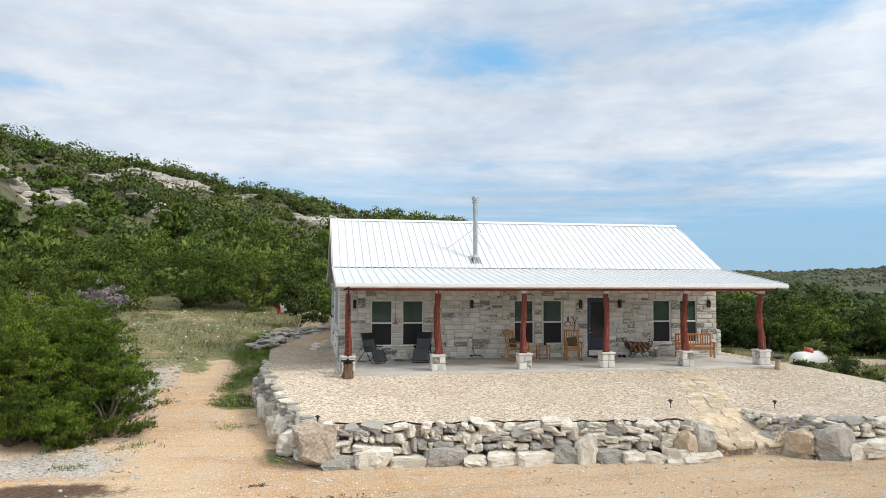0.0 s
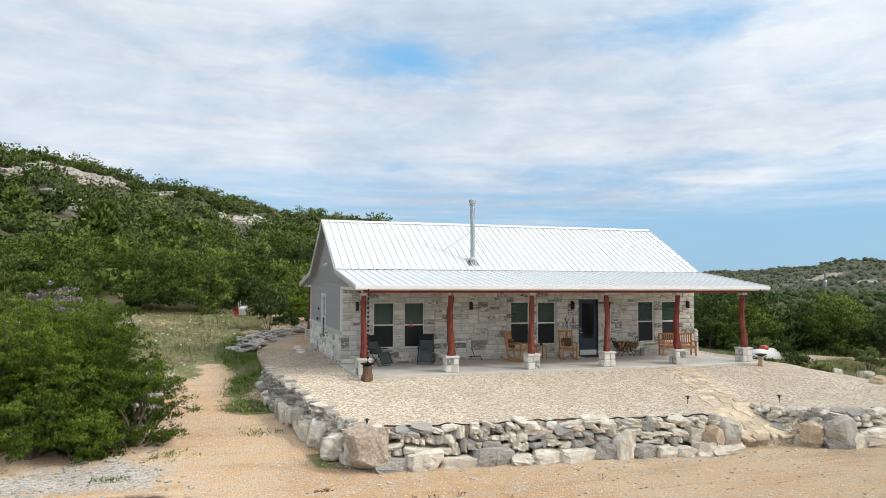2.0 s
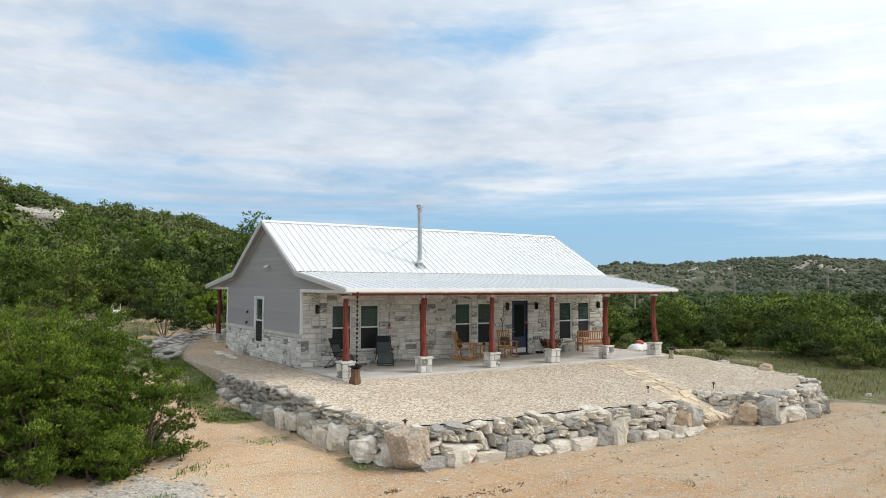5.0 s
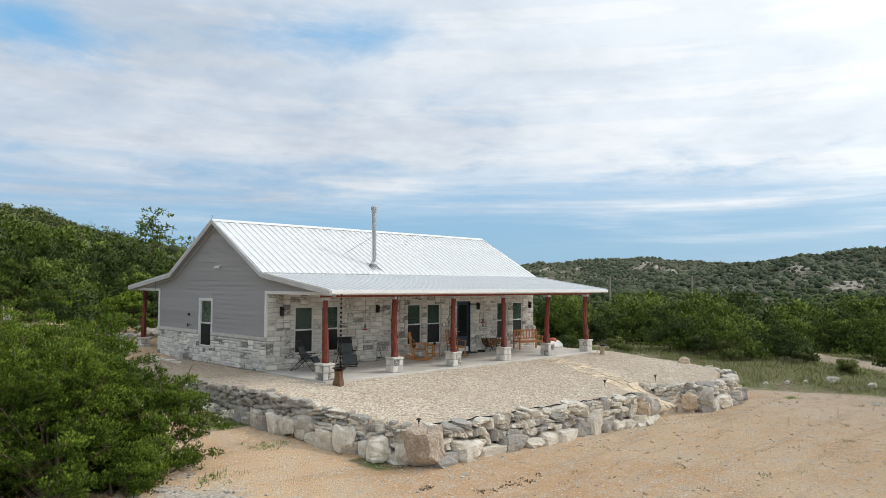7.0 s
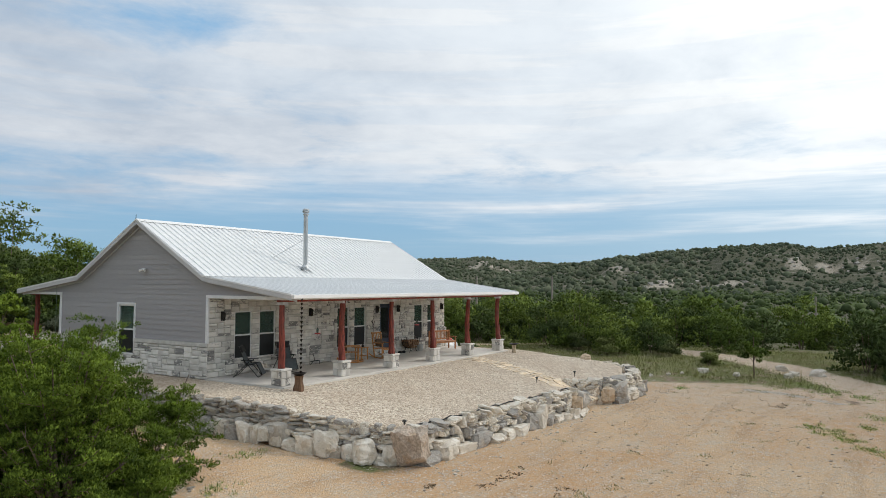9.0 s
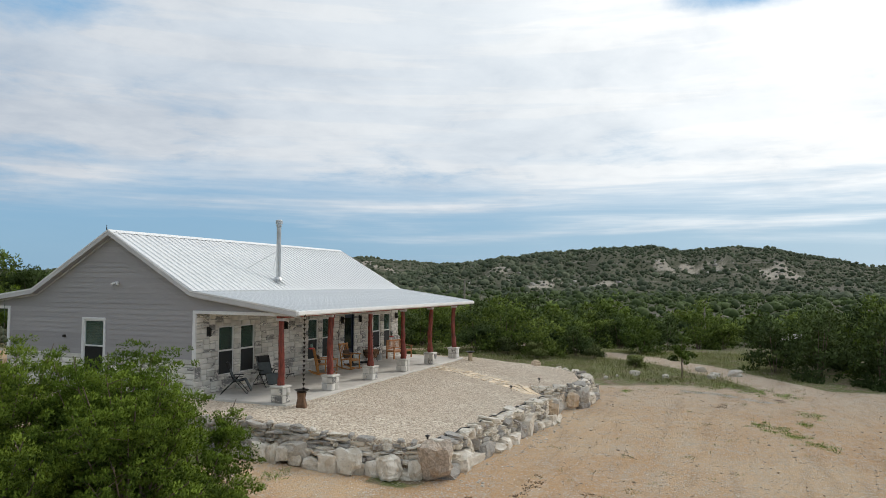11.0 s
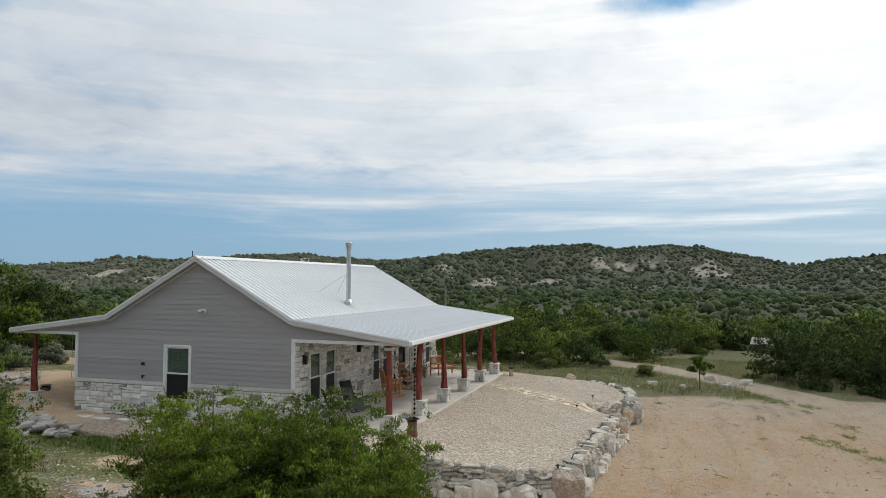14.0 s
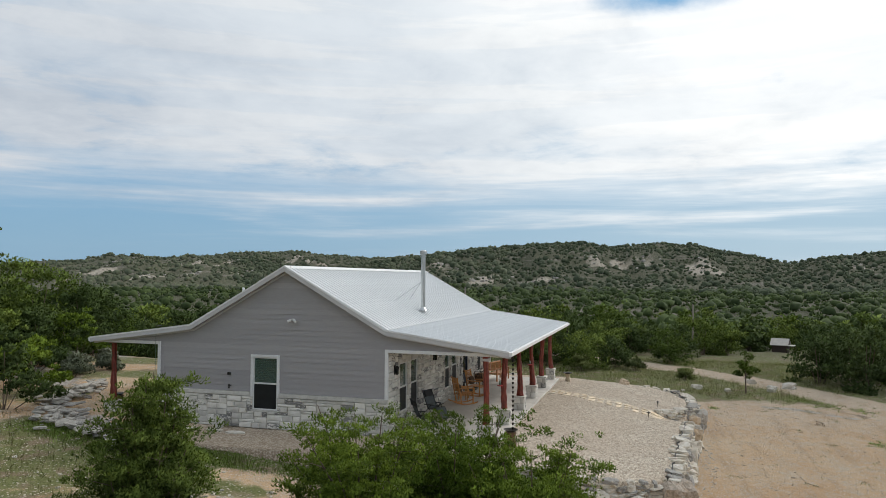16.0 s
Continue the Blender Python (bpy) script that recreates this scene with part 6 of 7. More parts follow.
def ledges(name, label, places, count, size, seed, mat):
    """Broken limestone shelves that crop out of a hillside, joined."""
    rng, bm = random.Random(seed), bmesh.new()
    for cx, cy, a, b, k in places:
        for _ in range(count):
            x, y = cx + rng.gauss(0, 0.55) * a, cy + rng.gauss(0, 0.55) * b
            s_ = rng.uniform(*size)
            me = rng.choice(CRAGS).copy()
            me.transform(pose(x, y, float(ground_z(np.array(x), np.array(y))) + 0.1 * s_, rng.uniform(-8, 8), rng.uniform(-8, 8), rng.uniform(-35, 35)) @ Matrix.Diagonal((s_ * rng.uniform(1.0, 1.9), s_, s_ * rng.uniform(0.35, 0.6), 1)))
            bm.from_mesh(me)
            bpy.data.meshes.remove(me)
    tagged(part(name, bm, mat), label, "rock ledge", kind="stuff")


CRAGS = rock_meshes(25, 5, PALEROCK, 2, 0.16)
ledges("rock_ledge", "bleached grey limestone ledges on the near hillside", NEAR_ROCKS, 26, (0.9, 2.3), 26, GREYROCK)
ledges("rock_ledge", "bare tan limestone ledges on the far hills", FAR_ROCKS, 9, (1.6, 4.0), 27, GREYROCK)


def grass_tufts(name, label, spots, blade, per, mat, seed, wide=0.12):
    """Tufts of upright blades at places on the ground, in one mesh."""
    rng = np.random.default_rng(seed)
    spots = np.asarray(spots, float)
    n = len(spots)
    base = np.repeat(np.stack([spots[:, 0], spots[:, 1], ground_z(spots[:, 0], spots[:, 1])], 1), per, 0)
    base[:, :2] += rng.normal(size=(n * per, 2)) * wide
    lean = rng.normal(size=(n * per, 3)) * 0.55 + np.array([0, 0, 0.9])
    tall = blade * rng.uniform(0.5, 1.3, n * per)[:, None]
    side = np.cross(lean, rng.normal(size=lean.shape))
    side /= np.linalg.norm(side, axis=1, keepdims=True) + 1e-9
    verts = np.stack([base - side * 0.008, base + side * 0.008, base + lean * tall], 1).reshape(-1, 3)
    tris = np.arange(n * per * 3).reshape(-1, 3)
    tint = np.repeat(np.repeat(rng.uniform(0, 1, n), per) * 0.6 + rng.uniform(0, 0.4, n * per), 3)
    tagged(part(name, leaf_mesh(name, [(verts, tris, tint, np.repeat(unit(lean * np.array([0.5, 0.5, 1])), 3, 0))], mat), None), label, "grass", kind="stuff")


def scatter(seed, count, x0, x1, y0, y1, keep):
    rng = np.random.default_rng(seed)
    x, y = rng.uniform(x0, x1, count), rng.uniform(y0, y1, count)
    ok = keep(x, y, rng.uniform(0, 1, count))
    return np.stack([x[ok], y[ok]], 1)


MEADOW = leaf_material("meadow_grass_blades", (0.13, 0.15, 0.055), (0.36, 0.38, 0.165))
DRY = leaf_material("dry_grass", (0.12, 0.125, 0.045), (0.33, 0.32, 0.15))
grass_tufts("meadow_grass", "green and straw-coloured meadow grass beyond the gravel", scatter(1, 10500, 18.5, 46, -21, 14, lambda x, y, u: (zones(x, y)[1] * 1.1 > u) & ~inside(x, y, TERRACE) & ((y > -9.5) | (x > 23.6 + 0.41 * (y + 11)))), 0.22, 9, MEADOW, 2, 0.22)
grass_tufts("yard_grass", "thin dry grass on the rocky ground behind the track", scatter(3, 4200, -16, 3, 3, 30, lambda x, y, u: (zones(x, y)[1] > u) & ~inside(x, y, TERRACE) & (near_line(x, y, TRACK, 1.5) < 0.4)), 0.17, 8, DRY, 4, 0.14)
grass_tufts("verge_grass", "green grass strip along the side wall", scatter(5, 3000, -4.6, -2.6, -3.5, 13, lambda x, y, u: near_line(x, y, [(-3.5, -3), (-3.3, 2), (-3.7, 8), (-3.0, 13)], 0.85) * np.clip(0.1 + 0.9 * field(x, y, 13, 2.6), 0, 1) > u), 0.06, 20, TURF, 6, 0.12)
grass_tufts("drive_weeds", "scattered green weeds on the drive", scatter(7, 3600, -9, 27, -21, -11.5, lambda x, y, u: (field(x, y, 21, 3.2) > 0.80) & (x > 16) & (u < 0.7) | (field(x, y, 22, 1.5) > 0.97)), 0.045, 14, WEED, 8, 0.10)


def rubble(name, label, spots, sizes, seed, meshes, mat_kind="stones", mat=PALEROCK):
    """Loose stones lying on the ground, joined."""
    rng = random.Random(seed)
    bm = bmesh.new()
    for x, y in spots:
        s = rng.uniform(*sizes) * (1.6 if rng.random() < 0.05 else 1.0)
        me = rng.choice(meshes).copy()
        inside_ = bool(inside(np.array(x), np.array(y), TERRACE))
        z = float(terrace_z(np.array(x), np.array(y))) if inside_ else float(ground_z(np.array(x), np.array(y)))
        me.transform(pose(x, y, z + s * 0.12, rng.uniform(-15, 15), rng.uniform(-15, 15), rng.uniform(0, 360)) @ Matrix.Diagonal((s, s * rng.uniform(0.6, 1), s * rng.uniform(0.35, 0.6), 1)))
        bm.from_mesh(me)
        bpy.data.meshes.remove(me)
    tagged(part(name, bm, mat), label, mat_kind, kind="stuff")


CHIPS = rock_meshes(15, 6, PALEROCK, 1, 0.10)
rubble("loose_stones", "pale broken limestone under the junipers", scatter(11, 2200, -15, -5.0, -12.2, 4, lambda x, y, u: np.exp(-(((x + 8.6) / 3.0) ** 2 + ((y + 8.8) / 1.4) ** 2)) + 0.7 * near_line(x, y, [(-7.2, -9), (-6.8, -4), (-7.0, 3)], 1.0) > u), (0.035, 0.13), 12, CHIPS, mat=GREYROCK)
rubble("loose_stones", "small pale stones scattered on the rocky yard", scatter(13, 1500, -15, 2, -3, 28, lambda x, y, u: ((zones(x, y)[2] > u * 0.8) | (u < 0.22)) & ~inside(x, y, TERRACE)), (0.04, 0.15), 14, CHIPS)
rubble("drive_stones", "small stones scattered on the dirt drive", scatter(17, 1500, -8, 24, -24, -10.9, lambda x, y, u: field(x, y, 33, 4.0) > 0.35 * u), (0.025, 0.075), 18, CHIPS, mat=TANROCK)


rubble("drive_stones", "small pale gravel spilled along the foot of the wall", scatter(19, 900, -3.5, 19, -12.2, -9.6, lambda x, y, u: (np.exp(-((y + 10.6 + 0.06 * x) / 0.45) ** 2) > u) & ~inside(x, y, TERRACE)), (0.03, 0.075), 20, CHIPS)


def rock_border():
    """The rubble edging round the gravel behind the house."""
    rng = random.Random(41)
    edge = thing("rock_border", "heaped flat grey limestone rubble edging the back gravel", "rock edging", kind="structure")
    line = [(-3.3, 6.5), (-3.2, 9.0), (-2.0, 12.2), (0.6, 14.9), (4.2, 16.0)]
    for (ax, ay), (bx, by) in zip(line, line[1:]):
        for _ in range(74):
            t, o = rng.random(), rng.gauss(0, 0.38)
            x, y = ax + (bx - ax) * t + o, ay + (by - ay) * t + rng.gauss(0, 0.38)
            s = rng.uniform(0.20, 0.50)
            z = float(ground_z(np.array(x), np.array(y))) + rng.uniform(0.05, 0.26)
            place_rock("stone", SLABS, rng, (x, y, z), (s, s * rng.uniform(0.6, 0.9), s * rng.uniform(0.14, 0.3)), edge, None, 0.4)


rock_border()
for x, y, s, label in ((26.5, -11.7, 0.95, "white limestone rock in the meadow's edge"), (28.4, -17.5, 1.25, "flat white limestone rock by the road"), (26.2, -13.6, 0.7, "white limestone rock near the sapling"), (26.6, -16.2, 0.85, "white limestone rock near the sapling"), (27.6, -16.4, 0.9, "pale flat rock among weeds"), (30.5, -15.5, 1.0, "pale flat rock beside the road"), (24.0, -10.3, 0.45, "small pale rock in the meadow's edge"), (23.0, -9.6, 0.4, "small pale rock in the meadow's edge"), (25.2, -10.8, 0.4, "small pale rock in the meadow's edge"), (20.5, -4.4, 0.6, "pale rock beside the gravel bed"), (22.0, -6.4, 0.5, "pale rock in the grass"), (27.2, 2.5, 1.0, "white limestone rock in the grass near the tank"), (27.4, 0.9, 1.3, "white limestone rock in the grass near the tank")):
    boulder(label, (x, y, float(ground_z(np.array(x), np.array(y))) + s * 0.10), (s * 0.75, s * 0.52, s * 0.38), 40 * s, int(900 + 31 * x), PALEROCK)


# ---- porch things ----
def zero_gravity_chair():
    chair = thing("reclining_chair", "folding recliner with charcoal sling fabric and black tube frame", "chair", group="reclining chairs on the porch")
    for s in (-0.29, 0.29):
        bm = bmesh.new()
        bent(bm, [(s, 0.33, 1.12), (s, 0.05, 0.44), (s, -0.33, 0.50), (s, -0.55, 0.10)], 0.014)
        part("side_rail", bm, IRON, chair)
        bm = bmesh.new()
        bent(bm, [(s * 1.08, -0.42, 0.0), (s * 1.08, 0.10, 0.60)], 0.013), bent(bm, [(s * 1.08, 0.50, 0.0), (s * 1.08, -0.10, 0.60)], 0.013)
        part("leg", bm, IRON, chair)
        part("armrest", one_box(s * 1.08 - 0.03, s * 1.08 + 0.03, -0.26, 0.22, 0.60, 0.63, bevel=0.012), PAD, chair)
    for y, z in ((-0.42, 0.012), (0.50, 0.012), (-0.55, 0.10), (0.33, 1.12)):
        part("cross_tube", rod(bmesh.new(), (-0.31, y, z), (0.31, y, z), 0.013, 0.013, 6), IRON, chair)
    line = [(0.32, 1.10), (0.18, 0.76), (0.06, 0.45), (-0.14, 0.44), (-0.33, 0.485), (-0.45, 0.29), (-0.55, 0.11)]
    bm = prism(line + [(y, z + 0.014) for y, z in line[::-1]], "x", -0.27, 0.27)
    part("sling", bm, MESHCLOTH, chair)
    part("headrest", one_box(-0.25, 0.25, -0.05, 0.05, -0.12, 0.12, bevel=0.03, m=pose(0, 0.26, 1.0, -22)), PAD, chair, "black padded headrest")
    return chair


chair = zero_gravity_chair()
chair.matrix_basis = pose(1.25, -0.85, 0, 0, 0, 34)
copy_thing(chair, pose(3.25, -0.72, 0, 0, 0, -20))


def rocking_chair():
    chair = thing("rocking_chair", "honey-varnished log rocking chair with a brown cushion", "chair", group="rocking chairs on the porch")
    for s in (-0.27, 0.27):
        bm = bmesh.new()
        bent(bm, [(s, -0.50, 0.085), (s, -0.3, 0.03), (s, -0.05, 0.012), (s, 0.2, 0.03), (s, 0.45, 0.10), (s, 0.58, 0.16)], 0.026, 8)
        part("rocker", bm, GOLDWOOD, chair, "red-brown rocker")
        part("front_leg", rod(bmesh.new(), (s, -0.28, 0.03), (s, -0.28, 0.64), 0.03, 0.026), GOLDWOOD, chair)
        part("back_post", rod(bmesh.new(), (s, 0.22, 0.03), (s * 0.94, 0.44, 1.10), 0.03, 0.024), GOLDWOOD, chair)
        part("armrest", one_box(s - 0.045, s + 0.045, -0.36, 0.32, 0.63, 0.665, bevel=0.012), GOLDWOOD, chair)
    for k in range(5):
        part("seat_slat", one_box(-0.27, 0.27, -0.30 + k * 0.115, -0.20 + k * 0.115, 0.41, 0.435, bevel=0.006), GOLDWOOD, chair)
    part("seat_rail", rod(rod(bmesh.new(), (-0.27, -0.28, 0.38), (0.27, -0.28, 0.38), 0.022), (-0.27, 0.25, 0.38), (0.27, 0.25, 0.38), 0.022), GOLDWOOD, chair)
    part("top_rail", rod(bmesh.new(), (-0.29, 0.43, 1.05), (0.29, 0.43, 1.05), 0.03), GOLDWOOD, chair)
    part("lower_rail", rod(bmesh.new(), (-0.27, 0.28, 0.52), (0.27, 0.28, 0.52), 0.024), GOLDWOOD, chair)
    for k in range(5):
        x = -0.18 + 0.09 * k
        part("spindle", rod(bmesh.new(), (x, 0.28, 0.52), (x, 0.43, 1.05), 0.016), GOLDWOOD, chair)
    part("cushion", one_box(-0.2, 0.2, -0.055, 0.055, -0.17, 0.17, bevel=0.045, m=pose(0, 0.24, 0.64, -14)), PILLOW, chair, "brown throw cushion")
    return chair


rocker = rocking_chair()
rocker.matrix_basis = pose(7.05, -0.95, 0, 0, 0, 40) @ Matrix.Scale(1.08, 4)
copy_thing(rocker, pose(9.35, -0.95, 0, 0, 0, -12))


def side_table():
    table = thing("side_table", "small honey-coloured log side table between the rockers", "table", pose(8.2, -0.62, 0))
    part("tabletop", one_box(-0.27, 0.27, -0.22, 0.22, 0.53, 0.565, bevel=0.01), GOLDWOOD, table)
    part("shelf", one_box(-0.23, 0.23, -0.18, 0.18, 0.16, 0.185, bevel=0.006), GOLDWOOD, table)
    for x in (-0.22, 0.22):
        for y in (-0.17, 0.17):
            part("leg", rod(bmesh.new(), (x, y, 0), (x, y, 0.53), 0.028), GOLDWOOD, table)
    bm = turned(bmesh.new(), [(0.06, 0.0), (0.065, 0.05), (0.03, 0.12), (0.035, 0.2), (0.01, 0.22)], 12)
    tagged(part("lantern", bm, BRONZE, at=pose(8.28, -0.62, 0.565)), "small dark lantern on the side table", "lantern")


side_table()


def bench():
    seat = thing("garden_bench", "orange-brown slatted wooden bench at the porch's end", "bench", pose(14.75, -0.85, 0, 0, 0, -14))
    for x in (-0.72, 0.72):
        part("front_leg", one_box(x - 0.035, x + 0.035, -0.30, -0.235, 0, 0.62, bevel=0.008), TEAK, seat)
        part("back_leg", one_box(x - 0.035, x + 0.035, 0.20, 0.265, 0, 0.98, bevel=0.008), TEAK, seat)
        part("armrest", one_box(x - 0.05, x + 0.05, -0.34, 0.22, 0.62, 0.655, bevel=0.01), TEAK, seat)
        part("side_rail", one_box(x - 0.02, x + 0.02, -0.235, 0.2, 0.36, 0.42), TEAK, seat)
    for k in range(5):
        part("seat_slat", one_box(-0.685, 0.685, -0.31 + k * 0.105, -0.225 + k * 0.105, 0.425, 0.447, bevel=0.005), TEAK, seat)
    part("apron", one_box(-0.685, 0.685, -0.285, -0.255, 0.34, 0.42, bevel=0.006), TEAK, seat)
    part("back_rail", one_box(-0.685, 0.685, 0.21, 0.255, 0.90, 0.98, bevel=0.008), TEAK, seat)
    part("back_rail", one_box(-0.685, 0.685, 0.21, 0.255, 0.50, 0.56, bevel=0.008), TEAK, seat)
    for k in range(13):
        x = -0.60 + 0.1 * k
        part("back_slat", one_box(x - 0.022, x + 0.022, 0.222, 0.244, 0.56, 0.90, bevel=0.004), TEAK, seat)


bench()


def firewood_rack():
    rack = thing("firewood_rack", "black wrought-iron firewood cradle on the porch", "firewood rack", pose(12.42, -0.42, 0, 0, 0, 0))
    for y in (-0.17, 0.17):
        bm = bmesh.new()
        bent(bm, [(-0.62, y, 0.78), (-0.50, y, 0.45), (-0.28, y, 0.24), (0, y, 0.18), (0.28, y, 0.24), (0.50, y, 0.45), (0.62, y, 0.78)], 0.014)
        part("hoop", bm, IRON, rack)
        for s in (-1, 1):
            bm = bmesh.new()
            bent(bm, [(s * 0.18, y, 0.22), (s * 0.26, y, 0.10), (s * 0.34, y, 0.0)], 0.014)
            part("leg", bm, IRON, rack)
    for s in (-1, 1):
        bm = bmesh.new()
        for z in (0.5, 0.64, 0.78):
            x = s * (0.52 + 0.36 * (z - 0.5))
            rod(bm, (x, -0.17, z), (x, 0.17, z), 0.011, 0.011, 6)
        bent(bm, [(s * 0.52, -0.1, 0.5), (s * 0.60, 0.0, 0.72), (s * 0.52, 0.1, 0.5)], 0.009)
        part("end_grille", bm, IRON, rack)
    rng = random.Random(8)
    for row, (n, z, half) in enumerate(((3, 0.28, 0.2), (5, 0.38, 0.36), (6, 0.48, 0.44), (5, 0.57, 0.42))):
        for k in range(n):
            x = -half + 2 * half * k / (n - 1)
            r = rng.uniform(0.045, 0.065)
            bm = turned(bmesh.new(), [(r, -0.21), (r * 1.05, 0.0), (r, 0.21)], 7)
            ob = part("log", bm, LOGEND, at=pose(12.42 + x + rng.uniform(-0.02, 0.02), -0.42, z + rng.uniform(-0.012, 0.012), 90, rng.uniform(-8, 8), rng.uniform(0, 360) * 0))
            tagged(ob, "split firewood log in the iron cradle", "firewood", "firewood logs")


firewood_rack()
pail = thing("metal_pail", "galvanised metal pail beside the firewood", "bucket", pose(13.32, -0.40, 0))
part("body", turned(bmesh.new(), [(0.13, 0.0), (0.165, 0.32), (0.175, 0.33), (0.155, 0.33), (0.125, 0.03)], 18), STEEL, pail)
bm = bmesh.new()
bent(bm, [(0.165 * math.cos(t), 0.0, 0.31 + 0.17 * math.sin(t)) for t in np.linspace(0, math.pi, 9)], 0.006)
part("handle", bm, IRON, pail)
for x, y in ((11.62, -0.35), (11.78, -0.42)):
    bm = turned(bmesh.new(), [(0.045, 0), (0.05, 0.03), (0.05, 0.09), (0.03, 0.11)], 10)
    for v in bm.verts:
        v.co.y *= 2.4
    tagged(part("boot", bm, PAD, at=pose(x, y, 0.0, 0, 0, 12)), "black shoe standing beside the door", "shoe", "shoes by the door")

planter = thing("rock_planter", "low pale stone block heaped with rocks between the recliners", "planter", pose(2.38, -0.35, 0))
part("block", one_box(-0.36, 0.36, -0.15, 0.15, 0.07, 0.17, bevel=0.015), CAPSTONE, planter)
for x in (-0.28, 0.28):
    part("foot", one_box(x - 0.06, x + 0.06, -0.13, 0.13, 0.0, 0.072, bevel=0.01), CAPSTONE, planter)
rng = random.Random(3)
for k in range(9):
    s = rng.uniform(0.10, 0.2)
    ob = place_rock("ornament_rock", ROCKS, rng, (2.38 + rng.uniform(-0.24, 0.24), -0.35 + rng.uniform(-0.06, 0.06), 0.16 + s * 0.35), (s, s, s))
    tagged(ob, "small mottled rock on the stone planter", "rock", "planter rocks")


# ornaments on the front wall
FEEDERS = [(1.83, -3.66, 1.66), (8.13, -3.68, 1.68)]


def wall_ornament(name, label, x, z, points, mat, r=0.012):
    bm = bmesh.new()
    for line in points:
        bent(bm, [(a, -0.075, b) for a, b in line], r)
    tagged(part(name, bm, mat, at=pose(x, 0, z)), label, "wall ornament")


wall_ornament("iron_branch", "thin dark iron branch over the window", 7.7, 2.62, [[(-0.3, 0.05), (-0.1, 0.02), (0.15, -0.03), (0.3, -0.05)], [(-0.1, 0.02), (0.0, 0.07)], [(0.1, -0.02), (0.2, 0.04)]], IRON)
wall_ornament("iron_twig", "dark iron twig beside the door", 9.72, 1.45, [[(0.0, -0.55), (0.05, -0.1), (-0.04, 0.2), (0.05, 0.35)], [(0.03, 0.0), (0.14, 0.2)], [(-0.02, 0.1), (-0.12, 0.22)]], IRON)
for x, y, z in FEEDERS:
    feeder = thing("hummingbird_feeder", "red glass hummingbird feeder hanging from the porch edge", "bird feeder", pose(x, y, z), "hummingbird feeders")
    part("bottle", turned(bmesh.new(), [(0.015, 0.02), (0.04, 0.05), (0.042, 0.15), (0.02, 0.19), (0.018, 0.21)], 12), GLASS, feeder, "clear nectar bottle")
    part("tray", turned(bmesh.new(), [(0.03, -0.02), (0.10, -0.01), (0.105, 0.02), (0.03, 0.03)], 14), RED, feeder, "red feeding tray")
    part("hanger", rod(bmesh.new(), (0, 0, 0.2), (0, 0, 2.95 - z), 0.004, 0.004, 5), IRON, feeder)
lizard = thing("tripod_stand", "small dark iron boot scraper stand on the porch", "boot scraper", pose(5.45, -0.30, 0))
bm = bmesh.new()
bent(bm, [(-0.28, 0, 0.02), (-0.1, 0, 0.17), (0.25, 0, 0.17)], 0.013), bent(bm, [(0.25, 0, 0.17), (0.3, 0, 0.0)], 0.013), bent(bm, [(-0.02, 0, 0.17), (-0.10, 0, 0.42), (-0.16, 0, 0.47)], 0.014)
part("frame", bm, IRON, lizard)
part("bar", one_box(-0.24, 0.24, -0.05, 0.05, 0.15, 0.18, bevel=0.006), IRON, lizard)


def birdbath(x, y, z, tall, r, label):
    """A stump with a dark basin on it."""
    rng, bm, rings = random.Random(int(x * 10) + 50), bmesh.new(), []
    for k in range(9):
        s = k / 8
        rad = r * (1.15 - 0.5 * s + 0.28 * s * s + 0.10 * math.sin(7 * s))
        rings.append([bm.verts.new((rad * (1 + 0.16 * math.sin(3 * t + s) + 0.08 * rng.uniform(-1, 1)) * math.cos(t), rad * (1 + 0.16 * math.sin(2 * t - s)) * math.sin(t), tall * s)) for t in (2 * math.pi * j / 12 for j in range(12))])
    for lo, hi in zip(rings, rings[1:]):
        for j in range(12):
            bm.faces.new((lo[j], lo[(j + 1) % 12], hi[(j + 1) % 12], hi[j]))
    bm.faces.new(rings[0][::-1]), bm.faces.new(rings[-1])
    bath = thing("stump_birdbath", label, "birdbath", pose(x, y, z))
    part("stump", bm, PALESTUMP if label.startswith("pale") else STUMP, bath)
    part("basin", turned(bmesh.new(), [(0.05, tall - 0.01), (0.14, tall + 0.02), (0.25, tall + 0.09), (0.24, tall + 0.09), (0.12, tall + 0.05), (0.03, tall + 0.04)], 18), IRON, bath, "dark shallow basin")
    return bath


birdbath(0.16, -4.38, -0.12, 0.52, 0.165, "weathered stump with a dark basin under the rain chain")
birdbath(16.05, -4.45, -0.2, 0.5, 0.115, "pale stump with a dark basin at the porch corner")
birdbath(2.3, 13.3, -0.1, 0.45, 0.24, "squat stump with a dark basin on the back gravel")
for x, top, low, label in ((0.16, 2.92, 0.5, "dark cup rain chain hanging from the gutter"), (16.05, 2.92, 2.6, "short dark rain chain under the gutter")):
    chain = thing("rain_chain", label, "rain chain", pose(x, -4.45, 0))
    z = top
    while z > low:
        part("cup", turned(bmesh.new(), [(0.012, -0.05), (0.05, 0.035), (0.046, 0.035), (0.01, -0.03)], 8, (0, 0, z)), BRONZE, chain)
        part("link", rod(bmesh.new(), (0, 0, z - 0.14), (0, 0, z), 0.006, 0.006, 5), BRONZE, chain)
        z -= 0.15


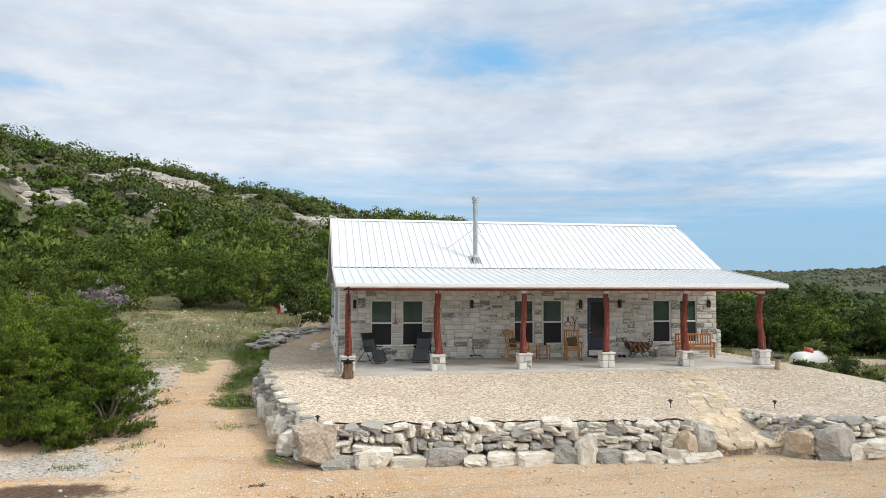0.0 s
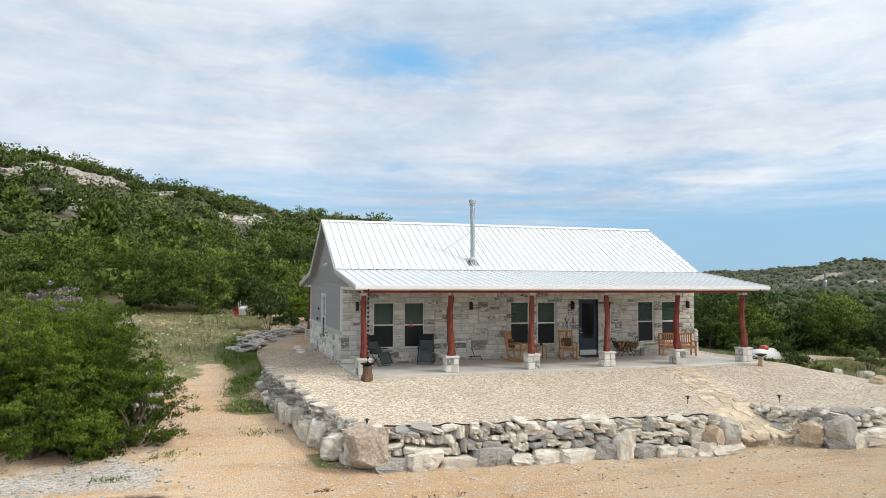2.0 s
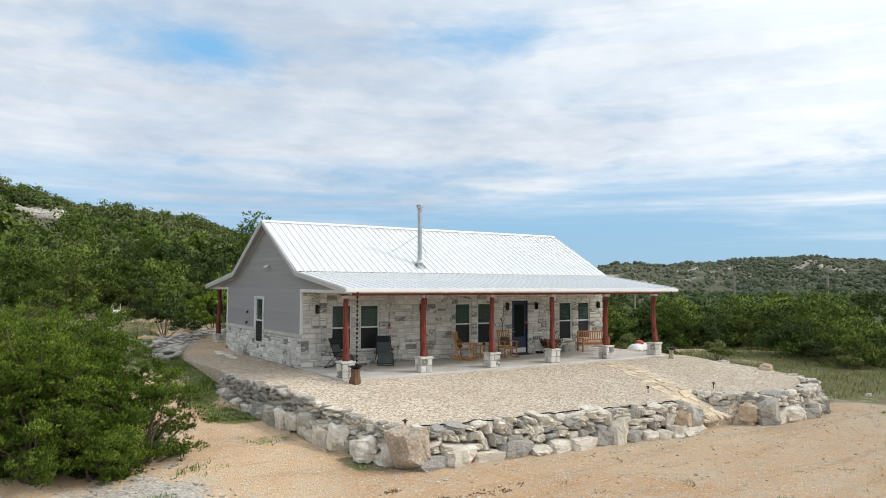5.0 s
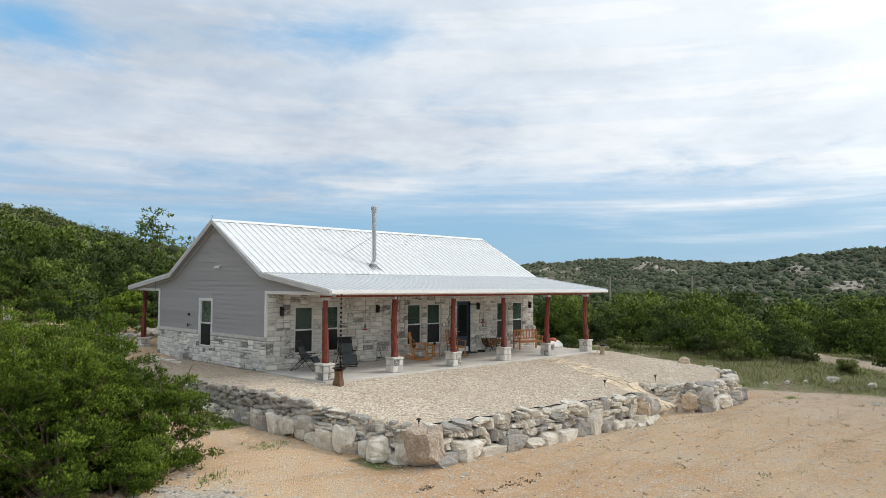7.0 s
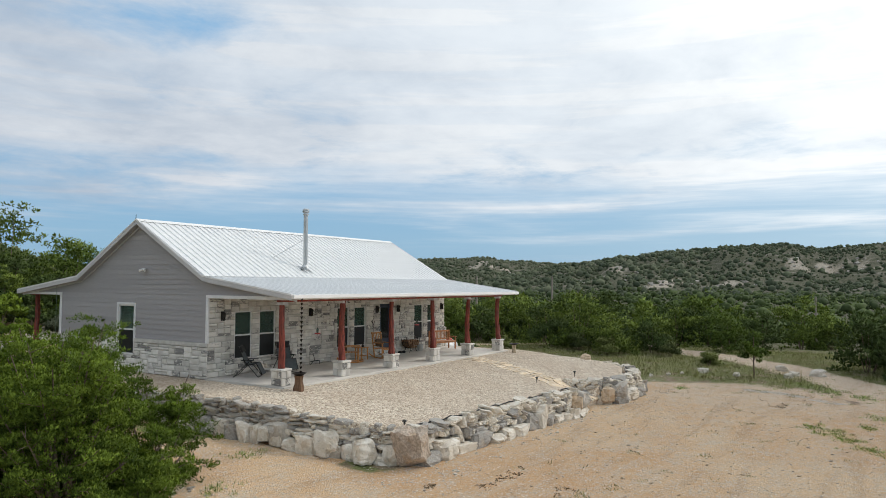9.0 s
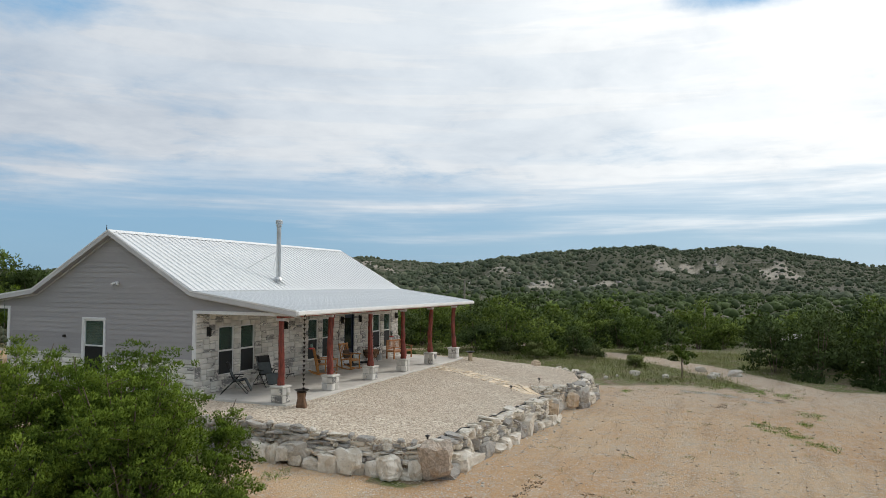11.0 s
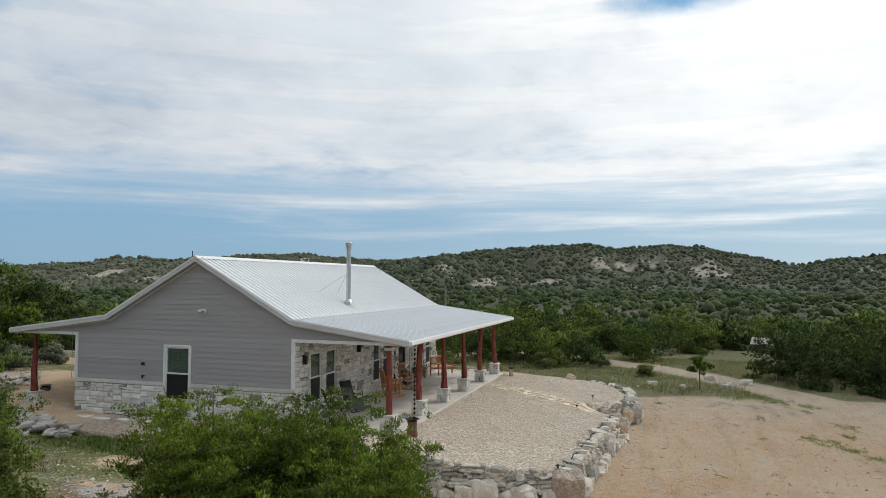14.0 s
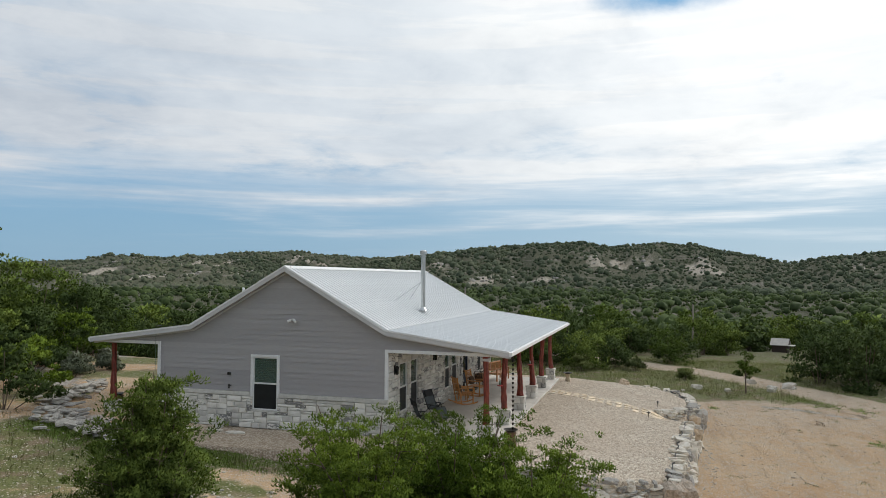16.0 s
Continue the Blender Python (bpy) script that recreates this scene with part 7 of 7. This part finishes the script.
def path_light(x, y, z):
    light = thing("path_light", "small dark bronze garden light on a stake", "garden light", pose(x, y, z), "garden lights")
    part("stake", rod(bmesh.new(), (0, 0, -0.15), (0, 0, 0.20), 0.012, 0.012, 6), BRONZE, light)
    part("lens", turned(bmesh.new(), [(0.03, 0.17), (0.035, 0.24)], 10), DARKGLASS, light)
    part("cap", turned(bmesh.new(), [(0.08, 0.235), (0.07, 0.25), (0.02, 0.28)], 12), BRONZE, light)


for x, y in ((9.41, -8.75), (12.55, -9.15), (-0.85, -9.35)):
    path_light(x, y, float(terrace_z(np.array(x), np.array(y))) - 0.02)


# ---- things further off ----
def propane_tank():
    tank = thing("propane_tank", "white horizontal propane tank with a faded red dome", "tank", stand(24.2, 4.5, 18, -0.2))
    prof = [(0.02, -1.2), (0.22, -1.16), (0.40, -1.0), (0.47, -0.8), (0.47, 0.8), (0.40, 1.0), (0.22, 1.16), (0.02, 1.2)]
    bm = turned(bmesh.new(), prof, 22)
    bm.transform(pose(0, 0, 0.62, 0, 90, 0))
    part("shell", bm, WHITEPAINT, tank, smooth=True)
    part("dome", turned(bmesh.new(), [(0.24, 1.02), (0.25, 1.14), (0.2, 1.24), (0.05, 1.28)], 16), REDPAINT, tank, "faded red valve dome")
    for x in (-0.7, 0.7):
        part("saddle", one_box(x - 0.08, x + 0.08, -0.35, 0.35, -0.1, 0.28, bevel=0.01), CONCRETE, tank)


propane_tank()


LITTER = leaf_material("dead_leaf_litter", (0.11, 0.075, 0.05), (0.27, 0.19, 0.12))
TURF_SPOTS = ((11.6, -19.1, 0.5), (10.6, -19.8, 0.4), (12.6, -18.5, 0.35), (9.4, -20.4, 0.45), (19.0, -12.2, 0.2), (13.6, -20.2, 0.3), (16.0, -20.6, 0.4), (22.0, -18.6, 0.7), (20.8, -19.9, 0.5), (23.5, -17.0, 0.8), (-3.3, -5.8, 0.3), (-5.8, -7.4, 0.25), (-7.0, -9.0, 0.2))


def ground_patches():
    """Low weed patches on the drive, and dark dead leaves blown together."""
    rng = np.random.default_rng(88)
    spots = np.concatenate([np.array([x, y]) + rng.normal(size=(int(60 * r), 2)) * r * np.array([1.0, 0.7]) for x, y, r in TURF_SPOTS])
    grass_tufts("weed_patch", "low green weeds in patches on the drive", spots, 0.07, 16, TURF, 89, 0.09)
    pieces = []
    for x, y, r in ((-2.2, -11.1, 0.12), (-0.9, -12.2, 0.4), (0.2, -12.3, 0.25), (-0.6, -14.0, 0.25), (16.5, -17.0, 0.3)):
        c = np.array([x, y, 0.0]) + np.concatenate([rng.normal(size=(14, 2)) * r, np.zeros((14, 1))], 1) * np.array([1.3, 0.6, 1])
        c[:, 2] = ground_z(c[:, 0], c[:, 1]) + 0.012
        pieces.append(leaf_cloud(rng, c, np.full(14, 0.12), 5, 0.045, flat=0.05, up=0.0))
    tagged(part("leaf_litter", leaf_mesh("leaf_litter", pieces, LITTER), None), "dark dead leaves and bark crumbs on the drive", "litter", kind="stuff")


ground_patches()
wire = thing("hanging_wire", "thin green wire hanging from the gable's eave", "wire", pose(-0.2, 9.45, 0))
part("strand", rod(bmesh.new(), (0, 0, 1.25), (0, 0, 3.6), 0.008, 0.008, 5), surf("green_wire", (0.10, 0.16, 0.11), 0.5), wire)
part("hook", one_box(-0.02, 0.30, -0.02, 0.02, 3.58, 3.61), IRON, wire)


def sapling():
    root = thing("sapling", "young green tree with a thin trunk beside the drive", "tree", stand(25.6, -14.6))
    rng = np.random.default_rng(61)
    pts = np.array([(0, 0, 2.35, 0.5), (0.35, 0.1, 1.9, 0.4), (-0.4, 0.2, 1.85, 0.42), (0.1, -0.4, 1.6, 0.4), (-0.1, 0.3, 1.35, 0.3), (0.45, -0.2, 1.45, 0.3), (-0.5, -0.2, 1.5, 0.3)])
    part("crown", leaf_mesh("crown", [leaf_cloud(rng, np.repeat(pts[:, :3], 5, 0) + rng.normal(size=(35, 3)) * 0.16, np.repeat(pts[:, 3], 5) * 0.6, 30, 0.12)], WOODS), None, root)
    bm = rod(rod(bmesh.new(), (0, 0, -0.1), (0.05, 0.02, 1.2), 0.045, 0.035), (0.05, 0.02, 1.2), (0, 0, 2.4), 0.035, 0.012)
    for x, y, z, r in pts[1:]:
        rod(bm, (0.03, 0.01, z - 0.4), (x, y, z), 0.018, 0.006, 5)
    part("trunk", bm, BARK, root)


sapling()


def shrub_at(name, label, x, y, wide, tall, seed, mat, leaf=0.12, lobes=7, category="bush"):
    return tree(name, label, category, seed, wide, tall, lobes, 18, 0.22, 26, leaf, mat, stand(x, y), 0.03, 0.15)


shrub_at("lilac_bush", "purple-grey flowering shrub at the edge of the woods", -13.4, 17.6, 3.2, 3.1, 301, LILAC, 0.12)
shrub_at("round_bush", "bright green bush behind the house's corner", 1.5, 17.3, 3.6, 2.3, 302, JUNIPER)
shrub_at("round_bush", "tall green bush beside the rock edging", -1.7, 15.2, 3.6, 3.6, 306, OAK)
shrub_at("round_bush", "tall pale green bush behind the house's corner", 3.6, 21.4, 4.2, 4.2, 305, WOODS)
for k, (x, y, wide, tall) in enumerate(((4.8, 20.8, 4.6, 3.6), (9.0, 23.2, 4.6, 3.4), (12.4, 24.0, 4.0, 3.2), (6.8, 22.6, 4.0, 3.2))):
    shrub_at("round_bush", "dark green bush at the wood's edge behind the house", x, y, wide, tall, 350 + k, OAK, 0.13, 10)
for k, (x, y) in enumerate(((5.2, 18.6), (6.6, 19.4), (8.2, 19.0), (9.4, 20.2))):
    shrub_at("sage_bush", "grey-green sage bush behind the back porch", x, y, 1.5, 1.15, 340 + k, SAGE, 0.10, 5)
shrub_at("round_bush", "green bush beyond the back porch", 8.6, 21.8, 4.2, 3.0, 303, JUNIPER)
shrub_at("round_bush", "low green bush beside the back porch", 0.0, 20.2, 3.2, 2.0, 304, JUNIPER)
for k, (x, y, s) in enumerate(((22.7, 2.7, 0.9), (23.9, 3.0, 0.85), (26.8, 3.0, 0.6), (21.2, 0.6, 0.55), (22.6, 2.0, 0.5), (23.6, 2.2, 0.45), (20.4, 6.0, 0.7), (30.5, 3.4, 1.3), (33.0, -3.6, 1.3), (35.5, -0.5, 1.5), (28.0, 9.0, 1.4), (31.0, -11.2, 1.0), (35.0, -7.6, 1.2))):
    shrub_at("meadow_shrub", "grey-green shrub growing in the meadow grass", x, y, 1.5 * s, 1.05 * s, 320 + k, WEED if k % 3 else SHRUB, 0.10, 5)


def tipped_chairs():
    """Two plastic garden chairs lying on the yard at the wood's edge."""
    for k, (x, y, rx, rz, mat, words) in enumerate(((-3.3, 23.4, 64, 25, REDPAINT, "red plastic garden chair tipped over on the grass"), (-2.95, 23.1, 196, -20, WHITEPAINT, "white plastic garden chair upside down on the grass"))):
        z = float(ground_z(np.array(x), np.array(y)))
        ch = thing("garden_chair", words, "chair", pose(x, y, z + (0.22 if k == 0 else 0.62), rx, 0, rz), "tipped garden chairs")
        part("seat", one_box(-0.24, 0.24, -0.24, 0.24, 0.0, 0.03, bevel=0.01), mat, ch)
        part("backrest", one_box(-0.24, 0.24, 0.22, 0.25, 0.0, 0.45, bevel=0.01), mat, ch)
        for lx in (-0.2, 0.2):
            for ly in (-0.2, 0.2):
                part("leg", rod(bmesh.new(), (lx, ly, 0), (lx * 1.15, ly * 1.15, -0.42), 0.025, 0.02, 6), mat, ch)


tipped_chairs()


def utility_pole(x, y, top, transformer=False):
    z = float(ground_z(np.array(x), np.array(y)))
    pole = thing("utility_pole", "weathered grey wooden utility pole with a transformer" if transformer else "weathered grey wooden utility pole above the trees", "pole", pose(x, y, z, 0, 0, 40), "utility poles")
    part("shaft", rod(bmesh.new(), (0, 0, -0.3), (0, 0, top - z), 0.15, 0.11), PALEPOST, pole)
    if transformer:
        part("crossarm", one_box(-0.9, 0.9, -0.06, 0.06, top - z - 0.35, top - z - 0.22), PALEPOST, pole)
        part("transformer", turned(bmesh.new(), [(0.24, top - z - 2.3), (0.26, top - z - 2.2), (0.26, top - z - 1.5), (0.2, top - z - 1.4)], 12, (-0.4, 0, 0)), STEEL, pole, "grey transformer can")
        for k in (-0.8, 0.0, 0.8):
            part("insulator", turned(bmesh.new(), [(0.05, top - z - 0.22), (0.07, top - z - 0.12), (0.04, top - z - 0.02)], 8, (k, 0, 0)), VINYL, pole)


utility_pole(61.5, 23.2, 4.4)
utility_pole(63.9, 13.9, 4.4)
utility_pole(76.2, 50.7, 5.0, True)
utility_pole(76.0, -14.0, 2.2)


SHEDROOF = surf("weathered_tin", (0.42, 0.40, 0.37), 0.6, 0.2, 1, 0.15, 20, 0.1)


def shed():
    hut = thing("shed", "small dark cabin with a pale metal roof beyond the meadow", "shed", stand(69.5, -23.6, -18) @ Matrix.Scale(0.6, 4))
    part("wall", one_box(-1.5, 1.5, -1.3, 1.5, 0, 1.7), surf("dark_shed_boards", (0.045, 0.03, 0.024), 0.8), hut)
    part("roof", prism([(-1.9, 1.55), (0, 2.75), (1.9, 1.55), (1.9, 1.65), (0, 2.87), (-1.9, 1.65)], "y", -1.5, 1.8), SHEDROOF, hut, "pale metal roof")
    part("porch_roof", one_box(-1.6, 1.6, -2.4, -1.3, 1.5, 1.58), SHEDROOF, hut)
    for x in (-1.45, 1.45):
        part("porch_post", rod(bmesh.new(), (x, -2.3, 0), (x, -2.3, 1.5), 0.06), BARK, hut)


shed()
tarp = bmesh.new()
bmesh.ops.create_uvsphere(tarp, u_segments=12, v_segments=7, radius=0.6, matrix=Matrix.Diagonal((0.8, 0.7, 1.1, 1)))
tagged(part("tarpaulin_bundle", tarp, BLUETARP, at=stand(62.0, -3.4, 0, -0.6)), "blue tarpaulin bundle among the far trees", "tarpaulin")


def stepping_stones():
    """Flat stones laid along the foot of the gable wall."""
    rng = random.Random(66)
    for k, (x, y) in enumerate(((-0.75, 8.2), (-0.9, 7.3), (-0.8, 6.3), (-0.95, 5.4), (-0.6, 9.0))):
        n = 7
        ring = [(x + 0.20 * math.cos(2 * math.pi * j / n) * rng.uniform(0.8, 1.2), y + 0.36 * math.sin(2 * math.pi * j / n) * rng.uniform(0.8, 1.2)) for j in range(n)]
        bm = prism(ring, "z", -0.12, -0.02)
        bmesh.ops.bevel(bm, geom=[e for e in bm.edges if min(v.co.z for v in e.verts) > -0.03], offset=0.012, segments=1, affect="EDGES")
        tagged(part("stepping_stone", bm, PALEROCK), "flat grey stepping stone by the gable wall", "stepping stone", "stepping stones")
    tagged(part("stone_block", one_box(-0.42, -0.22, 6.35, 6.6, -0.1, 0.28, bevel=0.02), CAPSTONE), "pale stone block under the wall spigot", "stone block")


stepping_stones()
